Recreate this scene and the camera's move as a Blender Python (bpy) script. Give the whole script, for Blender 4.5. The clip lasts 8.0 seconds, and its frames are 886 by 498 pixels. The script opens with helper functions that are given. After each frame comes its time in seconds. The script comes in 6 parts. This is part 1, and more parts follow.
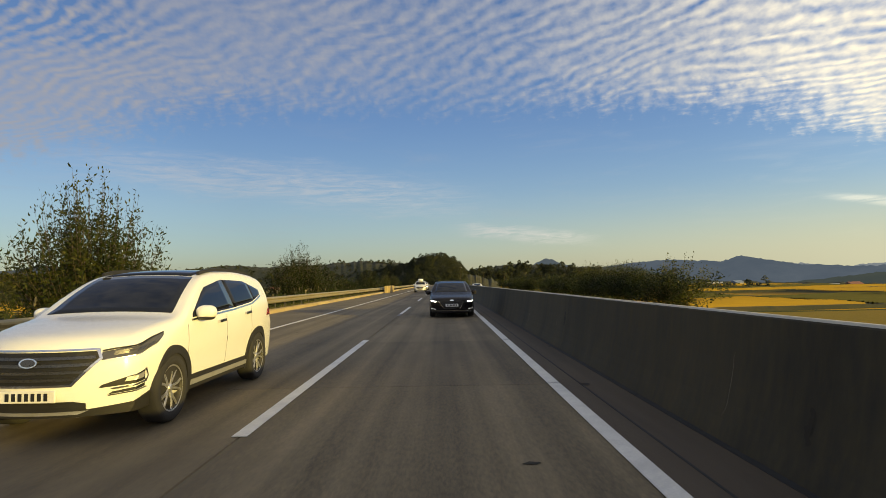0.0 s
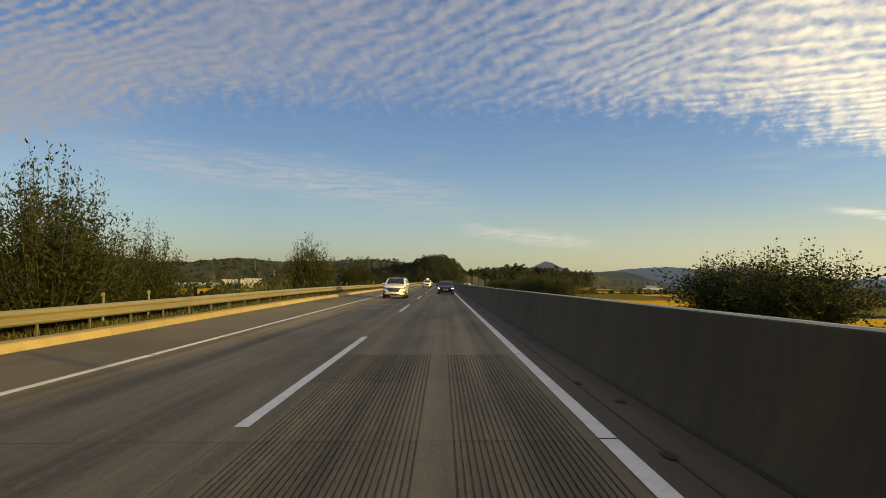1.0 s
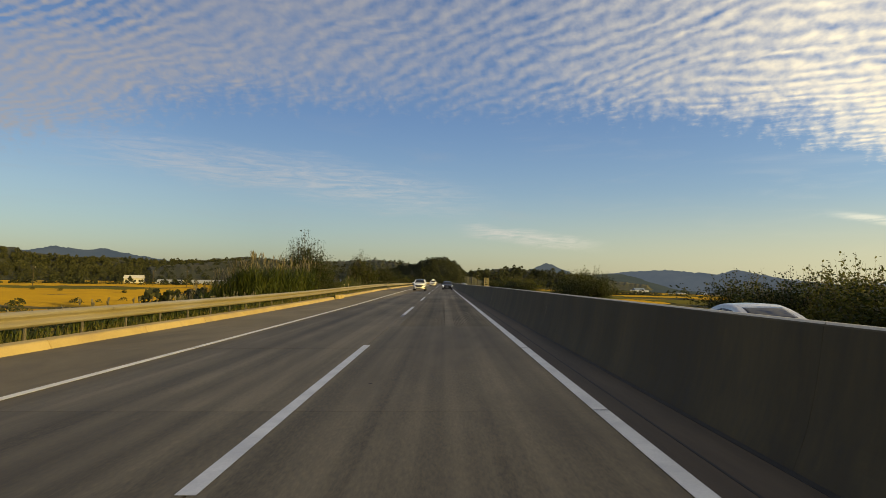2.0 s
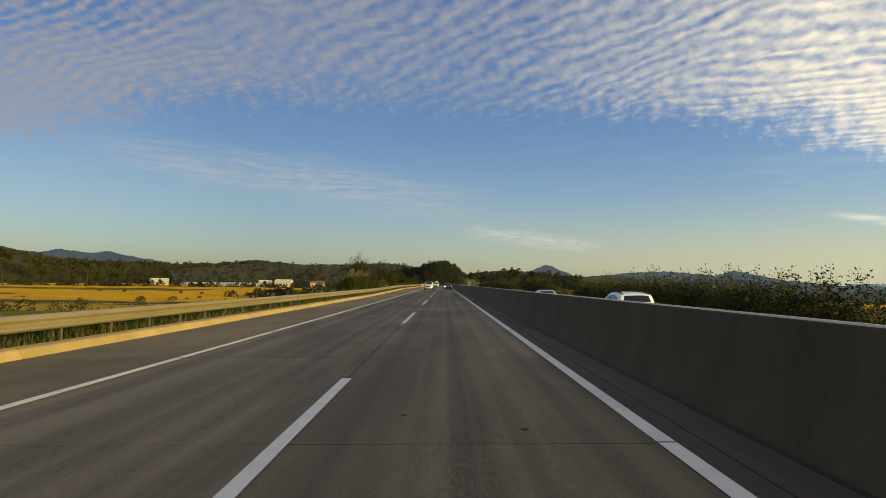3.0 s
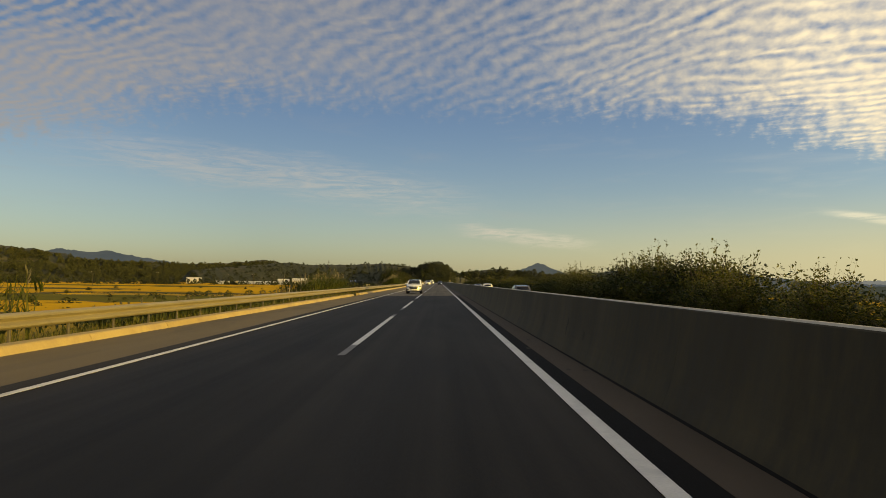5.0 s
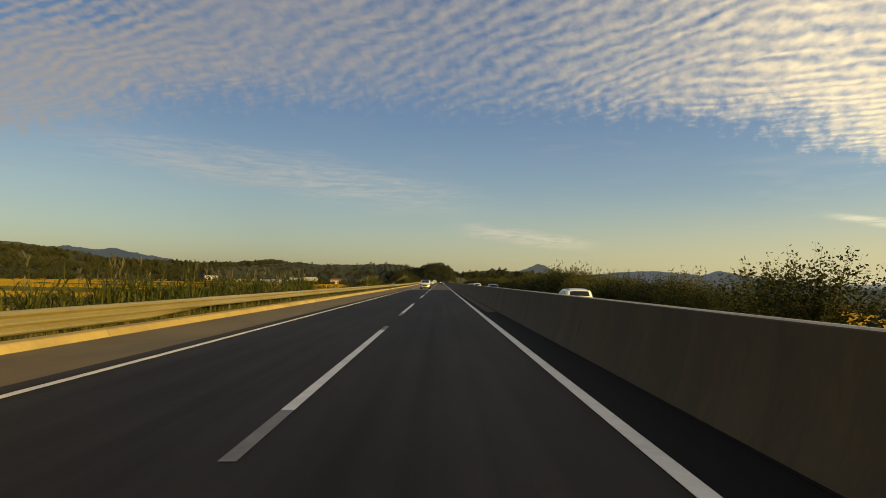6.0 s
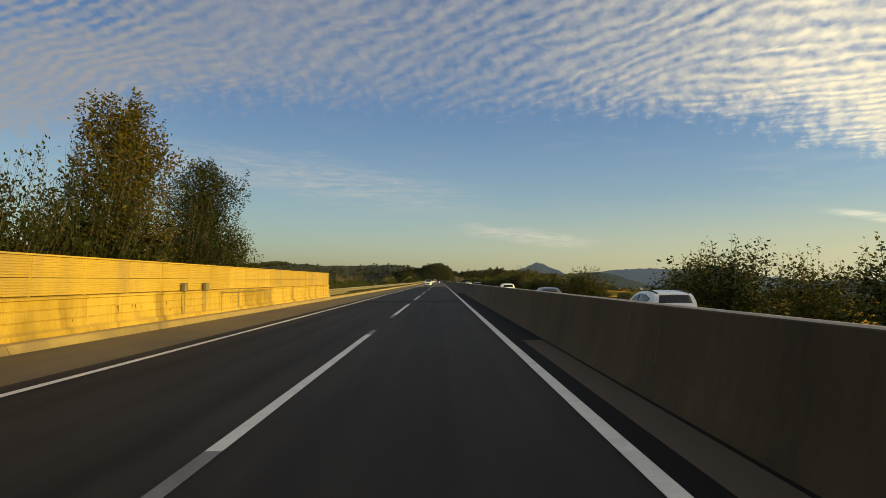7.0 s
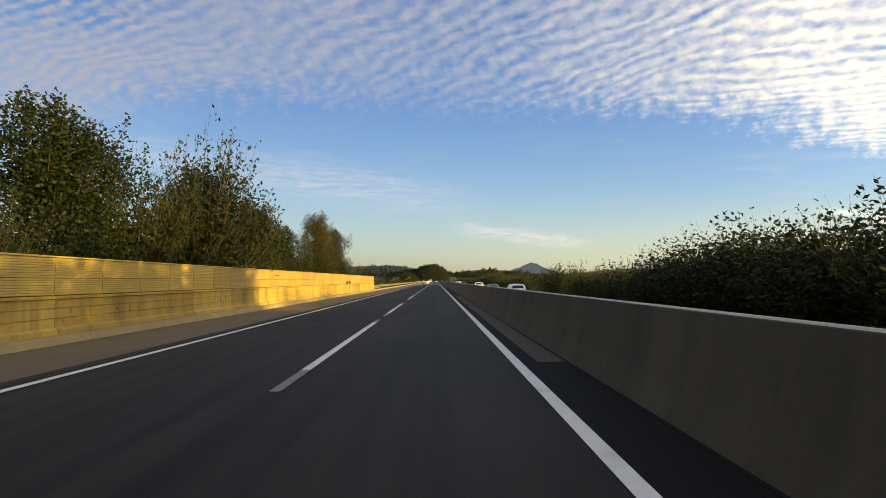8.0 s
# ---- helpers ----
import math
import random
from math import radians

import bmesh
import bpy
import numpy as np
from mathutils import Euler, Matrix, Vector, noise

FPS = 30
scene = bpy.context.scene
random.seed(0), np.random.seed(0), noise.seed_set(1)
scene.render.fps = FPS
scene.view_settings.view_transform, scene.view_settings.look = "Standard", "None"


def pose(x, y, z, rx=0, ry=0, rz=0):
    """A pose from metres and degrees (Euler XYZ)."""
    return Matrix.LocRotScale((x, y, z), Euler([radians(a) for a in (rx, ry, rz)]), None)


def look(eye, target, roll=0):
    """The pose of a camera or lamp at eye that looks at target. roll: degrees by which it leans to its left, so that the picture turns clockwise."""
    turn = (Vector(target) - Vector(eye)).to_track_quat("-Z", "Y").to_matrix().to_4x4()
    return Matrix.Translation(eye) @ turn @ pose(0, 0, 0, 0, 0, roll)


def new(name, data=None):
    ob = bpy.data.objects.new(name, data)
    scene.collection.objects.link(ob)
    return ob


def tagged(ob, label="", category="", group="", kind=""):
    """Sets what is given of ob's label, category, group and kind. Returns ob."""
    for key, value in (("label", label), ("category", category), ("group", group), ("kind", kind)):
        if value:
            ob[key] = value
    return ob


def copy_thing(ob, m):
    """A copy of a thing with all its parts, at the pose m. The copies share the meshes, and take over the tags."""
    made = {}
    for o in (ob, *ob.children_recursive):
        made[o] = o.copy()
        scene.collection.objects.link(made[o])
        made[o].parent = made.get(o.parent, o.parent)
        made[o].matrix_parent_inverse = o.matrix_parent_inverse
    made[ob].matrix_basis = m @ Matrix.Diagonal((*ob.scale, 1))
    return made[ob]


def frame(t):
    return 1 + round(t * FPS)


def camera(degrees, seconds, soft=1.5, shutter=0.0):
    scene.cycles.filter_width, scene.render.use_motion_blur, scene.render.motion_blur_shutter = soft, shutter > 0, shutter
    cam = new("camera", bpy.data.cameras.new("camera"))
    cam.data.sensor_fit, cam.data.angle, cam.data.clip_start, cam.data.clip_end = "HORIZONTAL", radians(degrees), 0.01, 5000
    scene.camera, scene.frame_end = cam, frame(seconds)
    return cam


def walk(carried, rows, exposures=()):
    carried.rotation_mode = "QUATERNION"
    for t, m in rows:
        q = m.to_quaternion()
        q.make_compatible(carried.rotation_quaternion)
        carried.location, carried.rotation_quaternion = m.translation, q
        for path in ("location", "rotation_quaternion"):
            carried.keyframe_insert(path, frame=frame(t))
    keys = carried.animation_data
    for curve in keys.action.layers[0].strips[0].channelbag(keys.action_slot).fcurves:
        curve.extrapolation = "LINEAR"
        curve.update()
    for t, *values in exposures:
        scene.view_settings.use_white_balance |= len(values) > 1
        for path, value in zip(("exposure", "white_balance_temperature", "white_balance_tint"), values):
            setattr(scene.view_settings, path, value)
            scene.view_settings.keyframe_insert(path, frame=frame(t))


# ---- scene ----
# A drive backwards-looking along a two-lane expressway: +y is the way the camera looks, the car travels towards -y.
cam = camera(76.2, 8.0, soft=0.6, shutter=0.0)
EYE = 1.443
# seconds, metres travelled, sideways, yaw, pitch, roll
ROWS = [
    (0.0, 0.0, 0.19, -0.03, 3.37, 1.72),
    (0.5, 19.6, 0.19, 0.19, 3.20, 0.84),
    (1.0, 39.2, 0.19, -0.04, 3.27, -0.41),
    (1.5, 58.6, 0.11, 0.02, 3.23, -1.10),
    (2.0, 76.4, -0.08, 0.10, 3.30, -1.08),
    (2.5, 93.7, -0.25, 0.16, 3.40, -0.98),
    (3.0, 111.2, -0.33, 0.17, 3.47, -0.93),
    (3.5, 129.9, -0.15, 0.35, 3.42, -1.02),
    (4.0, 148.6, 0.11, -0.23, 3.35, -0.74),
    (4.5, 167.6, 0.20, -0.50, 3.30, -0.45),
    (5.0, 186.4, 0.10, -0.40, 3.28, -0.80),
    (5.5, 204.8, -0.06, -0.32, 3.26, -1.15),
    (6.0, 222.7, -0.13, -0.27, 3.27, -1.30),
    (6.5, 240.6, 0.04, -0.14, 3.55, -0.50),
    (7.0, 259.6, 0.11, -0.27, 3.20, -0.68),
    (7.5, 279.2, 0.24, -0.16, 3.17, -0.54),
    (8.0, 298.9, 0.29, -0.73, 3.19, -0.62),
]
walk(cam, [(t, pose(x, -s, EYE, 90 + p, r, w)) for t, s, x, w, p, r in ROWS],
     exposures=[(0.0, 0.15, 7150, 10), (0.8, 0.15, 7800, 10), (1.6, 0.14, 7750, 10), (2.8, 0.06, 7250, 10), (3.5, 0.0, 7250, 10), (4.0, 0.02, 8250, 10), (4.5, 0.02, 8900, 9), (6.0, 0.02, 9100, 9), (7.0, 0.05, 8000, 6), (7.6, 0.38, 8000, 4), (8.0, 0.50, 7200, 11)])

# ------------------------------------------------------------------ light
SUN_AZ, SUN_EL = 127.0, 7.2          # clockwise from +y, degrees
sun_to = Vector((math.sin(radians(SUN_AZ)) * math.cos(radians(SUN_EL)), math.cos(radians(SUN_AZ)) * math.cos(radians(SUN_EL)), math.sin(radians(SUN_EL))))
sun = new("sun", bpy.data.lights.new("sun", "SUN"))
sun.data.energy, sun.data.angle, sun.data.color = 5.0, radians(0.6), (1.0, 0.765, 0.21)
sun.matrix_world = look((0, 0, 60), Vector((0, 0, 60)) - sun_to)


def link(tree, a, b):
    tree.links.new(a, b)


def math_node(tree, op, a, b=None, clamp=False):
    n = tree.nodes.new("ShaderNodeMath")
    n.operation, n.use_clamp = op, clamp
    for slot, v in zip(n.inputs, (a, b)):
        if v is None:
            continue
        if isinstance(v, (int, float)):
            slot.default_value = v
        else:
            tree.links.new(v, slot)
    return n.outputs[0]


def ramp(tree, fac, stops, smooth=False):
    n = tree.nodes.new("ShaderNodeValToRGB")
    e = n.color_ramp.elements
    while len(e) < len(stops):
        e.new(0.5)
    for el, (p, c) in zip(e, stops):
        el.position = p
        el.color = (*c, 1) if len(c) == 3 else c
    if smooth:
        n.color_ramp.interpolation = "EASE"
    tree.links.new(fac, n.inputs[0])
    return n.outputs[0]


def mix(tree, fac, a, b, kind="MIX"):
    n = tree.nodes.new("ShaderNodeMix")
    n.data_type, n.blend_type = "RGBA", kind
    for slot, v in ((n.inputs[0], fac), (n.inputs[6], a), (n.inputs[7], b)):
        if isinstance(v, (int, float)):
            slot.default_value = v
        elif isinstance(v, tuple):
            slot.default_value = (*v, 1) if len(v) == 3 else v
        else:
            tree.links.new(v, slot)
    return n.outputs[2]


def noise_node(tree, vec, scale, detail=4, rough=0.55, distort=0.0):
    n = tree.nodes.new("ShaderNodeTexNoise")
    n.inputs["Scale"].default_value, n.inputs["Detail"].default_value = scale, detail
    n.inputs["Roughness"].default_value, n.inputs["Distortion"].default_value = rough, distort
    tree.links.new(vec, n.inputs["Vector"])
    return n.outputs[0]


def mapping(tree, vec, scale=(1, 1, 1), rot=(0, 0, 0), loc=(0, 0, 0)):
    n = tree.nodes.new("ShaderNodeMapping")
    n.inputs["Scale"].default_value, n.inputs["Rotation"].default_value, n.inputs["Location"].default_value = scale, rot, loc
    tree.links.new(vec, n.inputs["Vector"])
    return n.outputs[0]


# sky with a rippled altocumulus sheet high up and thin veils lower down
world = bpy.data.worlds.new("evening_sky")
scene.world = world
world.use_nodes = True
wt = world.node_tree
wt.nodes.clear()
out = wt.nodes.new("ShaderNodeOutputWorld")
bg = wt.nodes.new("ShaderNodeBackground")
sky = wt.nodes.new("ShaderNodeTexSky")
sky.sky_type, sky.sun_disc = "NISHITA", False
sky.sun_elevation, sky.sun_rotation = radians(SUN_EL + 7), radians(SUN_AZ)
sky.air_density, sky.dust_density, sky.ozone_density, sky.altitude = 1.25, 0.8, 4.5, 50
co = wt.nodes.new("ShaderNodeTexCoord").outputs["Generated"]
sep = wt.nodes.new("ShaderNodeSeparateXYZ")
link(wt, co, sep.inputs[0])
dx, dy, dz = sep.outputs
zz = math_node(wt, "ADD", math_node(wt, "MAXIMUM", dz, 0.0), 0.03)
px, py = math_node(wt, "DIVIDE", dx, zz), math_node(wt, "DIVIDE", dy, zz)
comb = wt.nodes.new("ShaderNodeCombineXYZ")
link(wt, px, comb.inputs[0]), link(wt, py, comb.inputs[1])
flat = comb.outputs[0]
warp = wt.nodes.new("ShaderNodeVectorMath")
warp.operation = "ADD"
wn = wt.nodes.new("ShaderNodeTexNoise")
wn.inputs["Scale"].default_value, wn.inputs["Detail"].default_value = 1.3, 3
link(wt, flat, wn.inputs["Vector"])
wm = wt.nodes.new("ShaderNodeVectorMath")
wm.operation = "MULTIPLY_ADD"
link(wt, wn.outputs["Color"], wm.inputs[0])
wm.inputs[1].default_value, wm.inputs[2].default_value = (0.42, 0.42, 0), (-0.21, -0.21, 0)
link(wt, flat, warp.inputs[0]), link(wt, wm.outputs[0], warp.inputs[1])
wavy = warp.outputs[0]


def bands(turn, scale, bend, vec):
    """Parallel cloud rolls across the sheet."""
    n = wt.nodes.new("ShaderNodeTexWave")
    n.wave_type, n.bands_direction = "BANDS", "X"
    n.inputs["Scale"].default_value, n.inputs["Distortion"].default_value = scale, bend
    n.inputs["Detail"].default_value, n.inputs["Detail Scale"].default_value = 3.0, 2.2
    link(wt, mapping(wt, vec, (1, 1, 1), (0, 0, radians(turn))), n.inputs["Vector"])
    return n.outputs[1]


def between(v, lo, hi):
    """0 below lo, 1 above hi, smooth between; the other way round where lo > hi."""
    n = wt.nodes.new("ShaderNodeMapRange")
    n.interpolation_type = "SMOOTHSTEP"
    n.inputs["From Min"].default_value, n.inputs["From Max"].default_value = lo, hi
    link(wt, v, n.inputs["Value"])
    return n.outputs[0]


def blend(fac, a, b):
    return math_node(wt, "ADD", math_node(wt, "MULTIPLY", a, math_node(wt, "SUBTRACT", 1.0, fac)), math_node(wt, "MULTIPLY", b, fac))


cells = wt.nodes.new("ShaderNodeTexVoronoi")
cells.feature = "SMOOTH_F1"
cells.inputs["Scale"].default_value, cells.inputs["Smoothness"].default_value = 17.0, 0.5
link(wt, mapping(wt, wavy, (1.15, 0.72, 1), (0, 0, radians(34))), cells.inputs["Vector"])
puffs = math_node(wt, "SUBTRACT", 0.95, math_node(wt, "MULTIPLY", cells.outputs["Distance"], 1.35))
fleck = noise_node(wt, wavy, 27.0, 4, 0.65)
broad = noise_node(wt, mapping(wt, flat, (1, 1, 1), (0, 0, 0), (3.1, 1.7, 0)), 0.75, 3, 0.5)
# rolls lie across the view on the sunward side, slanting overhead, fine and slanting the other way on the far side
east_px = math_node(wt, "ADD", px, math_node(wt, "MULTIPLY", math_node(wt, "SUBTRACT", broad, 0.5), 1.4))
rolls = blend(between(east_px, 0.75, 1.35), bands(-38, 3.1, 3.6, wavy), bands(-68, 2.8, 3.0, wavy))
rolls = blend(between(east_px, -0.35, -1.0), rolls, bands(118, 4.6, 2.4, wavy))
# the sheet ends along an uneven line, lower to both sides
edge = math_node(wt, "SUBTRACT", py, math_node(wt, "MULTIPLY", math_node(wt, "MINIMUM", math_node(wt, "MULTIPLY", px, px), 40.0), 0.097))
edge = math_node(wt, "ADD", edge, math_node(wt, "MULTIPLY", math_node(wt, "SUBTRACT", broad, 0.5), 0.9))
edge = math_node(wt, "ADD", edge, math_node(wt, "MULTIPLY", math_node(wt, "SUBTRACT", fleck, 0.5), 0.5))
edge = math_node(wt, "ADD", edge, math_node(wt, "MULTIPLY", math_node(wt, "SUBTRACT", noise_node(wt, co, 58.0, 2, 0.5), 0.5), 1.0))
cover = between(edge, 3.0, 2.35)
sun_side = wt.nodes.new("ShaderNodeVectorMath")
sun_side.operation = "DOT_PRODUCT"
link(wt, co, sun_side.inputs[0])
sun_side.inputs[1].default_value = sun_to
sunward = math_node(wt, "ADD", math_node(wt, "MULTIPLY", sun_side.outputs["Value"], 0.5), 0.5)
place = math_node(wt, "ADD", math_node(wt, "MULTIPLY", px, 0.125), 0.5, True)
deep = ramp(wt, place, [(0.0, (0.28,) * 3), (0.28, (0.33,) * 3), (0.40, (0.30,) * 3), (0.53, (0.34,) * 3), (0.66, (0.53,) * 3), (1.0, (0.50,) * 3)])
dense = ramp(wt, place, [(0.0, (0.74,) * 3), (0.28, (0.62,) * 3), (0.40, (0.44,) * 3), (0.53, (0.38,) * 3), (0.64, (0.62,) * 3), (0.78, (0.76,) * 3), (1.0, (0.80,) * 3)])
gaps = math_node(wt, "MULTIPLY", between(py, 2.2, 1.9), between(px, -0.85, -1.25))
deep = math_node(wt, "ADD", deep, math_node(wt, "MULTIPLY", gaps, 0.45))
dense = math_node(wt, "SUBTRACT", dense, math_node(wt, "MULTIPLY", gaps, 0.20))
lumps = between(noise_node(wt, mapping(wt, wavy, (1, 0.7, 1)), 7.0, 3, 0.6), 0.36, 0.62)
relief = math_node(wt, "MULTIPLY", math_node(wt, "SUBTRACT", rolls, 0.5), math_node(wt, "ADD", math_node(wt, "MULTIPLY", lumps, 0.70), 0.40))
relief = math_node(wt, "ADD", relief, math_node(wt, "MULTIPLY", math_node(wt, "SUBTRACT", puffs, 0.5), 0.55))
curd = noise_node(wt, mapping(wt, co, (1, 1, 1.15)), 62.0, 2, 0.5)          # rounded tufts, as thick as they are wide
relief = math_node(wt, "ADD", relief, math_node(wt, "MULTIPLY", math_node(wt, "SUBTRACT", fleck, 0.5), 0.6))
relief = math_node(wt, "ADD", relief, math_node(wt, "MULTIPLY", math_node(wt, "SUBTRACT", curd, 0.5), 1.6))
sheet = math_node(wt, "ADD", dense, math_node(wt, "MULTIPLY", relief, deep))
sheet = math_node(wt, "ADD", sheet, math_node(wt, "MULTIPLY", math_node(wt, "SUBTRACT", broad, 0.5), 0.55))
sheet = math_node(wt, "MINIMUM", math_node(wt, "MAXIMUM", sheet, 0.0), 1.0)
sheet = math_node(wt, "MULTIPLY", sheet, cover)
veil_n = noise_node(wt, mapping(wt, co, (3.0, 3.0, 22.0), (0, radians(9), 0), (0.4, 0, 0.2)), 1.7, 6, 0.6, 0.7)
veil = ramp(wt, veil_n, [(0.50, (0, 0, 0)), (0.80, (1, 1, 1))], True)
# wisps of cirrus: a long one low over the fields, two short ones near the horizon
ahead = math_node(wt, "MAXIMUM", dy, 0.05)
across, up = math_node(wt, "DIVIDE", dx, ahead), math_node(wt, "DIVIDE", dz, ahead)


def wisp(a0, a1, height, slope, thick, soft):
    line_up = math_node(wt, "SUBTRACT", up, math_node(wt, "ADD", math_node(wt, "MULTIPLY", across, slope), height))
    line_up = math_node(wt, "ADD", line_up, math_node(wt, "MULTIPLY", math_node(wt, "SUBTRACT", veil_n, 0.5), thick * 1.6))
    band = ramp(wt, math_node(wt, "DIVIDE", math_node(wt, "ABSOLUTE", line_up), thick), [(0.15, (1, 1, 1)), (1.0, (0, 0, 0))], True)
    pos = math_node(wt, "ADD", math_node(wt, "MULTIPLY", across, 0.4), 0.5)
    span = ramp(wt, pos, [(0.5 + 0.4 * (a0 - soft), (0, 0, 0)), (0.5 + 0.4 * (a0 + soft), (1, 1, 1)), (0.5 + 0.4 * (a1 - soft), (1, 1, 1)), (0.5 + 0.4 * (a1 + soft), (0, 0, 0))], True)
    return math_node(wt, "MULTIPLY", band, span)


feather = noise_node(wt, mapping(wt, co, (4.0, 4.0, 30.0), (0, radians(-14), 0)), 4.0, 6, 0.68, 0.9)
wisps = math_node(wt, "MAXIMUM", math_node(wt, "MULTIPLY", wisp(-0.64, 0.0, 0.148, -0.13, 0.050, 0.14), 0.58), math_node(wt, "MULTIPLY", wisp(0.05, 0.25, 0.100, -0.13, 0.018, 0.05), 0.9))
wisps = math_node(wt, "MAXIMUM", wisps, math_node(wt, "MULTIPLY", wisp(0.70, 0.95, 0.215, -0.12, 0.012, 0.04), 0.38))
wisps = math_node(wt, "MULTIPLY", wisps, ramp(wt, feather, [(0.36, (0.05, 0.05, 0.05)), (0.66, (1, 1, 1))]))
veil_band = ramp(wt, dz, [(0.02, (0, 0, 0)), (0.10, (1, 1, 1)), (0.24, (1, 1, 1)), (0.30, (0, 0, 0))], True)
veil = math_node(wt, "MULTIPLY", math_node(wt, "MULTIPLY", veil, veil_band), 0.10)
glow = ramp(wt, sunward, [(0.05, (3.3, 3.35, 3.75)), (0.25, (4.1, 4.2, 4.5)), (0.40, (6.2, 6.2, 6.0)), (0.50, (9.6, 9.2, 7.9)), (1.0, (8.0, 6.6, 4.5))])
low = ramp(wt, dz, [(0.0, (0.75, 0.75, 0.75)), (0.16, (0, 0, 0))], True)
haze = math_node(wt, "MULTIPLY", low, ramp(wt, sunward, [(0.10, (0, 0, 0)), (0.5, (1, 1, 1))]))
lift = ramp(wt, sunward, [(0.10, (1.0, 1.0, 1.0)), (0.52, (1.75, 1.75, 1.75))])
clear = mix(wt, 1.0, mix(wt, 1.0, sky.outputs[0], (1.06, 0.99, 1.08), "MULTIPLY"), lift, "MULTIPLY")
clear = mix(wt, 1.0, clear, ramp(wt, dz, [(0.0, (0.88, 1.0, 1.02)), (0.14, (1, 1, 1)), (0.28, (0.84, 0.90, 1.0)), (0.6, (0.84, 0.90, 1.0))]), "MULTIPLY")
clear = mix(wt, haze, clear, (6.3, 6.4, 4.7))
amount = math_node(wt, "MAXIMUM", sheet, veil, True)
clear = mix(wt, math_node(wt, "MULTIPLY", wisps, 0.68), clear, mix(wt, 1.0, glow, (1.55, 1.5, 1.4), "MULTIPLY"))
link(wt, mix(wt, amount, clear, glow), bg.inputs[0])
bg.inputs[1].default_value = 0.099
link(wt, bg.outputs[0], out.inputs[0])


# ------------------------------------------------------------------ materials
def material(name, a, b, rough=0.7, metal=0.0, fine=20.0, coarse=1.0, bump=0.25, stain=None, stretch=(1, 1, 1), world_space=False,
             coat=0.0, piece=0.0, depth=0.01, islands=False, streak=0.0):
    """A surface between the colours a and b: grain at fine, blotches at coarse, stain a third colour in larger patches."""
    m = bpy.data.materials.new(name)
    m.use_nodes = True
    t = m.node_tree
    s = t.nodes["Principled BSDF"]
    if world_space:
        vec = t.nodes.new("ShaderNodeNewGeometry").outputs["Position"]
    else:
        vec = t.nodes.new("ShaderNodeTexCoord").outputs["Object"]
    vec = mapping(t, vec, stretch)
    g = noise_node(t, vec, fine, 5, 0.65)
    k = noise_node(t, vec, coarse, 4, 0.6)
    f = math_node(t, "ADD", math_node(t, "MULTIPLY", g, 0.5), math_node(t, "MULTIPLY", k, 0.5))
    if streak:
        w = noise_node(t, mapping(t, vec, (1.9, 0.05, 0.0)), 1.0, 3, 0.55)
        f = math_node(t, "ADD", f, math_node(t, "MULTIPLY", math_node(t, "SUBTRACT", w, 0.5), streak))
    if piece:
        if islands:
            rnd = t.nodes.new("ShaderNodeNewGeometry").outputs["Random Per Island"]
        else:
            rnd = t.nodes.new("ShaderNodeObjectInfo").outputs["Random"]
        f = math_node(t, "ADD", f, math_node(t, "MULTIPLY", math_node(t, "SUBTRACT", rnd, 0.5), piece))
    col = ramp(t, f, [(0.32, a), (0.68, b)])
    if stain:
        w = ramp(t, noise_node(t, vec, coarse * 0.37, 5, 0.7, 0.6), [(0.5, (0, 0, 0)), (0.72, (1, 1, 1))])
        col = mix(t, w, col, stain)
    link(t, col, s.inputs["Base Color"])
    link(t, ramp(t, g, [(0.3, (rough - 0.08,) * 3), (0.7, (min(1, rough + 0.08),) * 3)]), s.inputs["Roughness"])
    s.inputs["Metallic"].default_value = metal
    s.inputs["Coat Weight"].default_value = coat
    s.inputs["Coat Roughness"].default_value = 0.06
    if bump:
        n = t.nodes.new("ShaderNodeBump")
        n.inputs["Strength"].default_value, n.inputs["Distance"].default_value = bump, depth
        link(t, g, n.inputs["Height"])
        link(t, n.outputs[0], s.inputs["Normal"])
    return m


def leaf_material(name, a, b, c):
    m = bpy.data.materials.new(name)
    m.use_nodes = True
    t = m.node_tree
    s = t.nodes["Principled BSDF"]
    geo = t.nodes.new("ShaderNodeNewGeometry")
    pos = t.nodes.new("ShaderNodeTexCoord").outputs["Object"]
    f = math_node(t, "ADD", math_node(t, "MULTIPLY", geo.outputs["Random Per Island"], 0.55), math_node(t, "MULTIPLY", noise_node(t, pos, 0.7, 2), 0.5))
    f = math_node(t, "ADD", f, math_node(t, "MULTIPLY", math_node(t, "SUBTRACT", t.nodes.new("ShaderNodeObjectInfo").outputs["Random"], 0.5), 0.3))
    link(t, ramp(t, f, [(0.2, a), (0.5, b), (0.85, c)]), s.inputs["Base Color"])
    s.inputs["Roughness"].default_value = 0.6
    s.inputs["Specular IOR Level"].default_value = 0.25
    tr = t.nodes.new("ShaderNodeBsdfTranslucent")
    tr.inputs[0].default_value = (*[min(1, v * 1.6) for v in b], 1)
    mx = t.nodes.new("ShaderNodeMixShader")
    mx.inputs[0].default_value = 0.25
    link(t, s.outputs[0], mx.inputs[1]), link(t, tr.outputs[0], mx.inputs[2])
    link(t, mx.outputs[0], t.nodes["Material Output"].inputs[0])
    return m


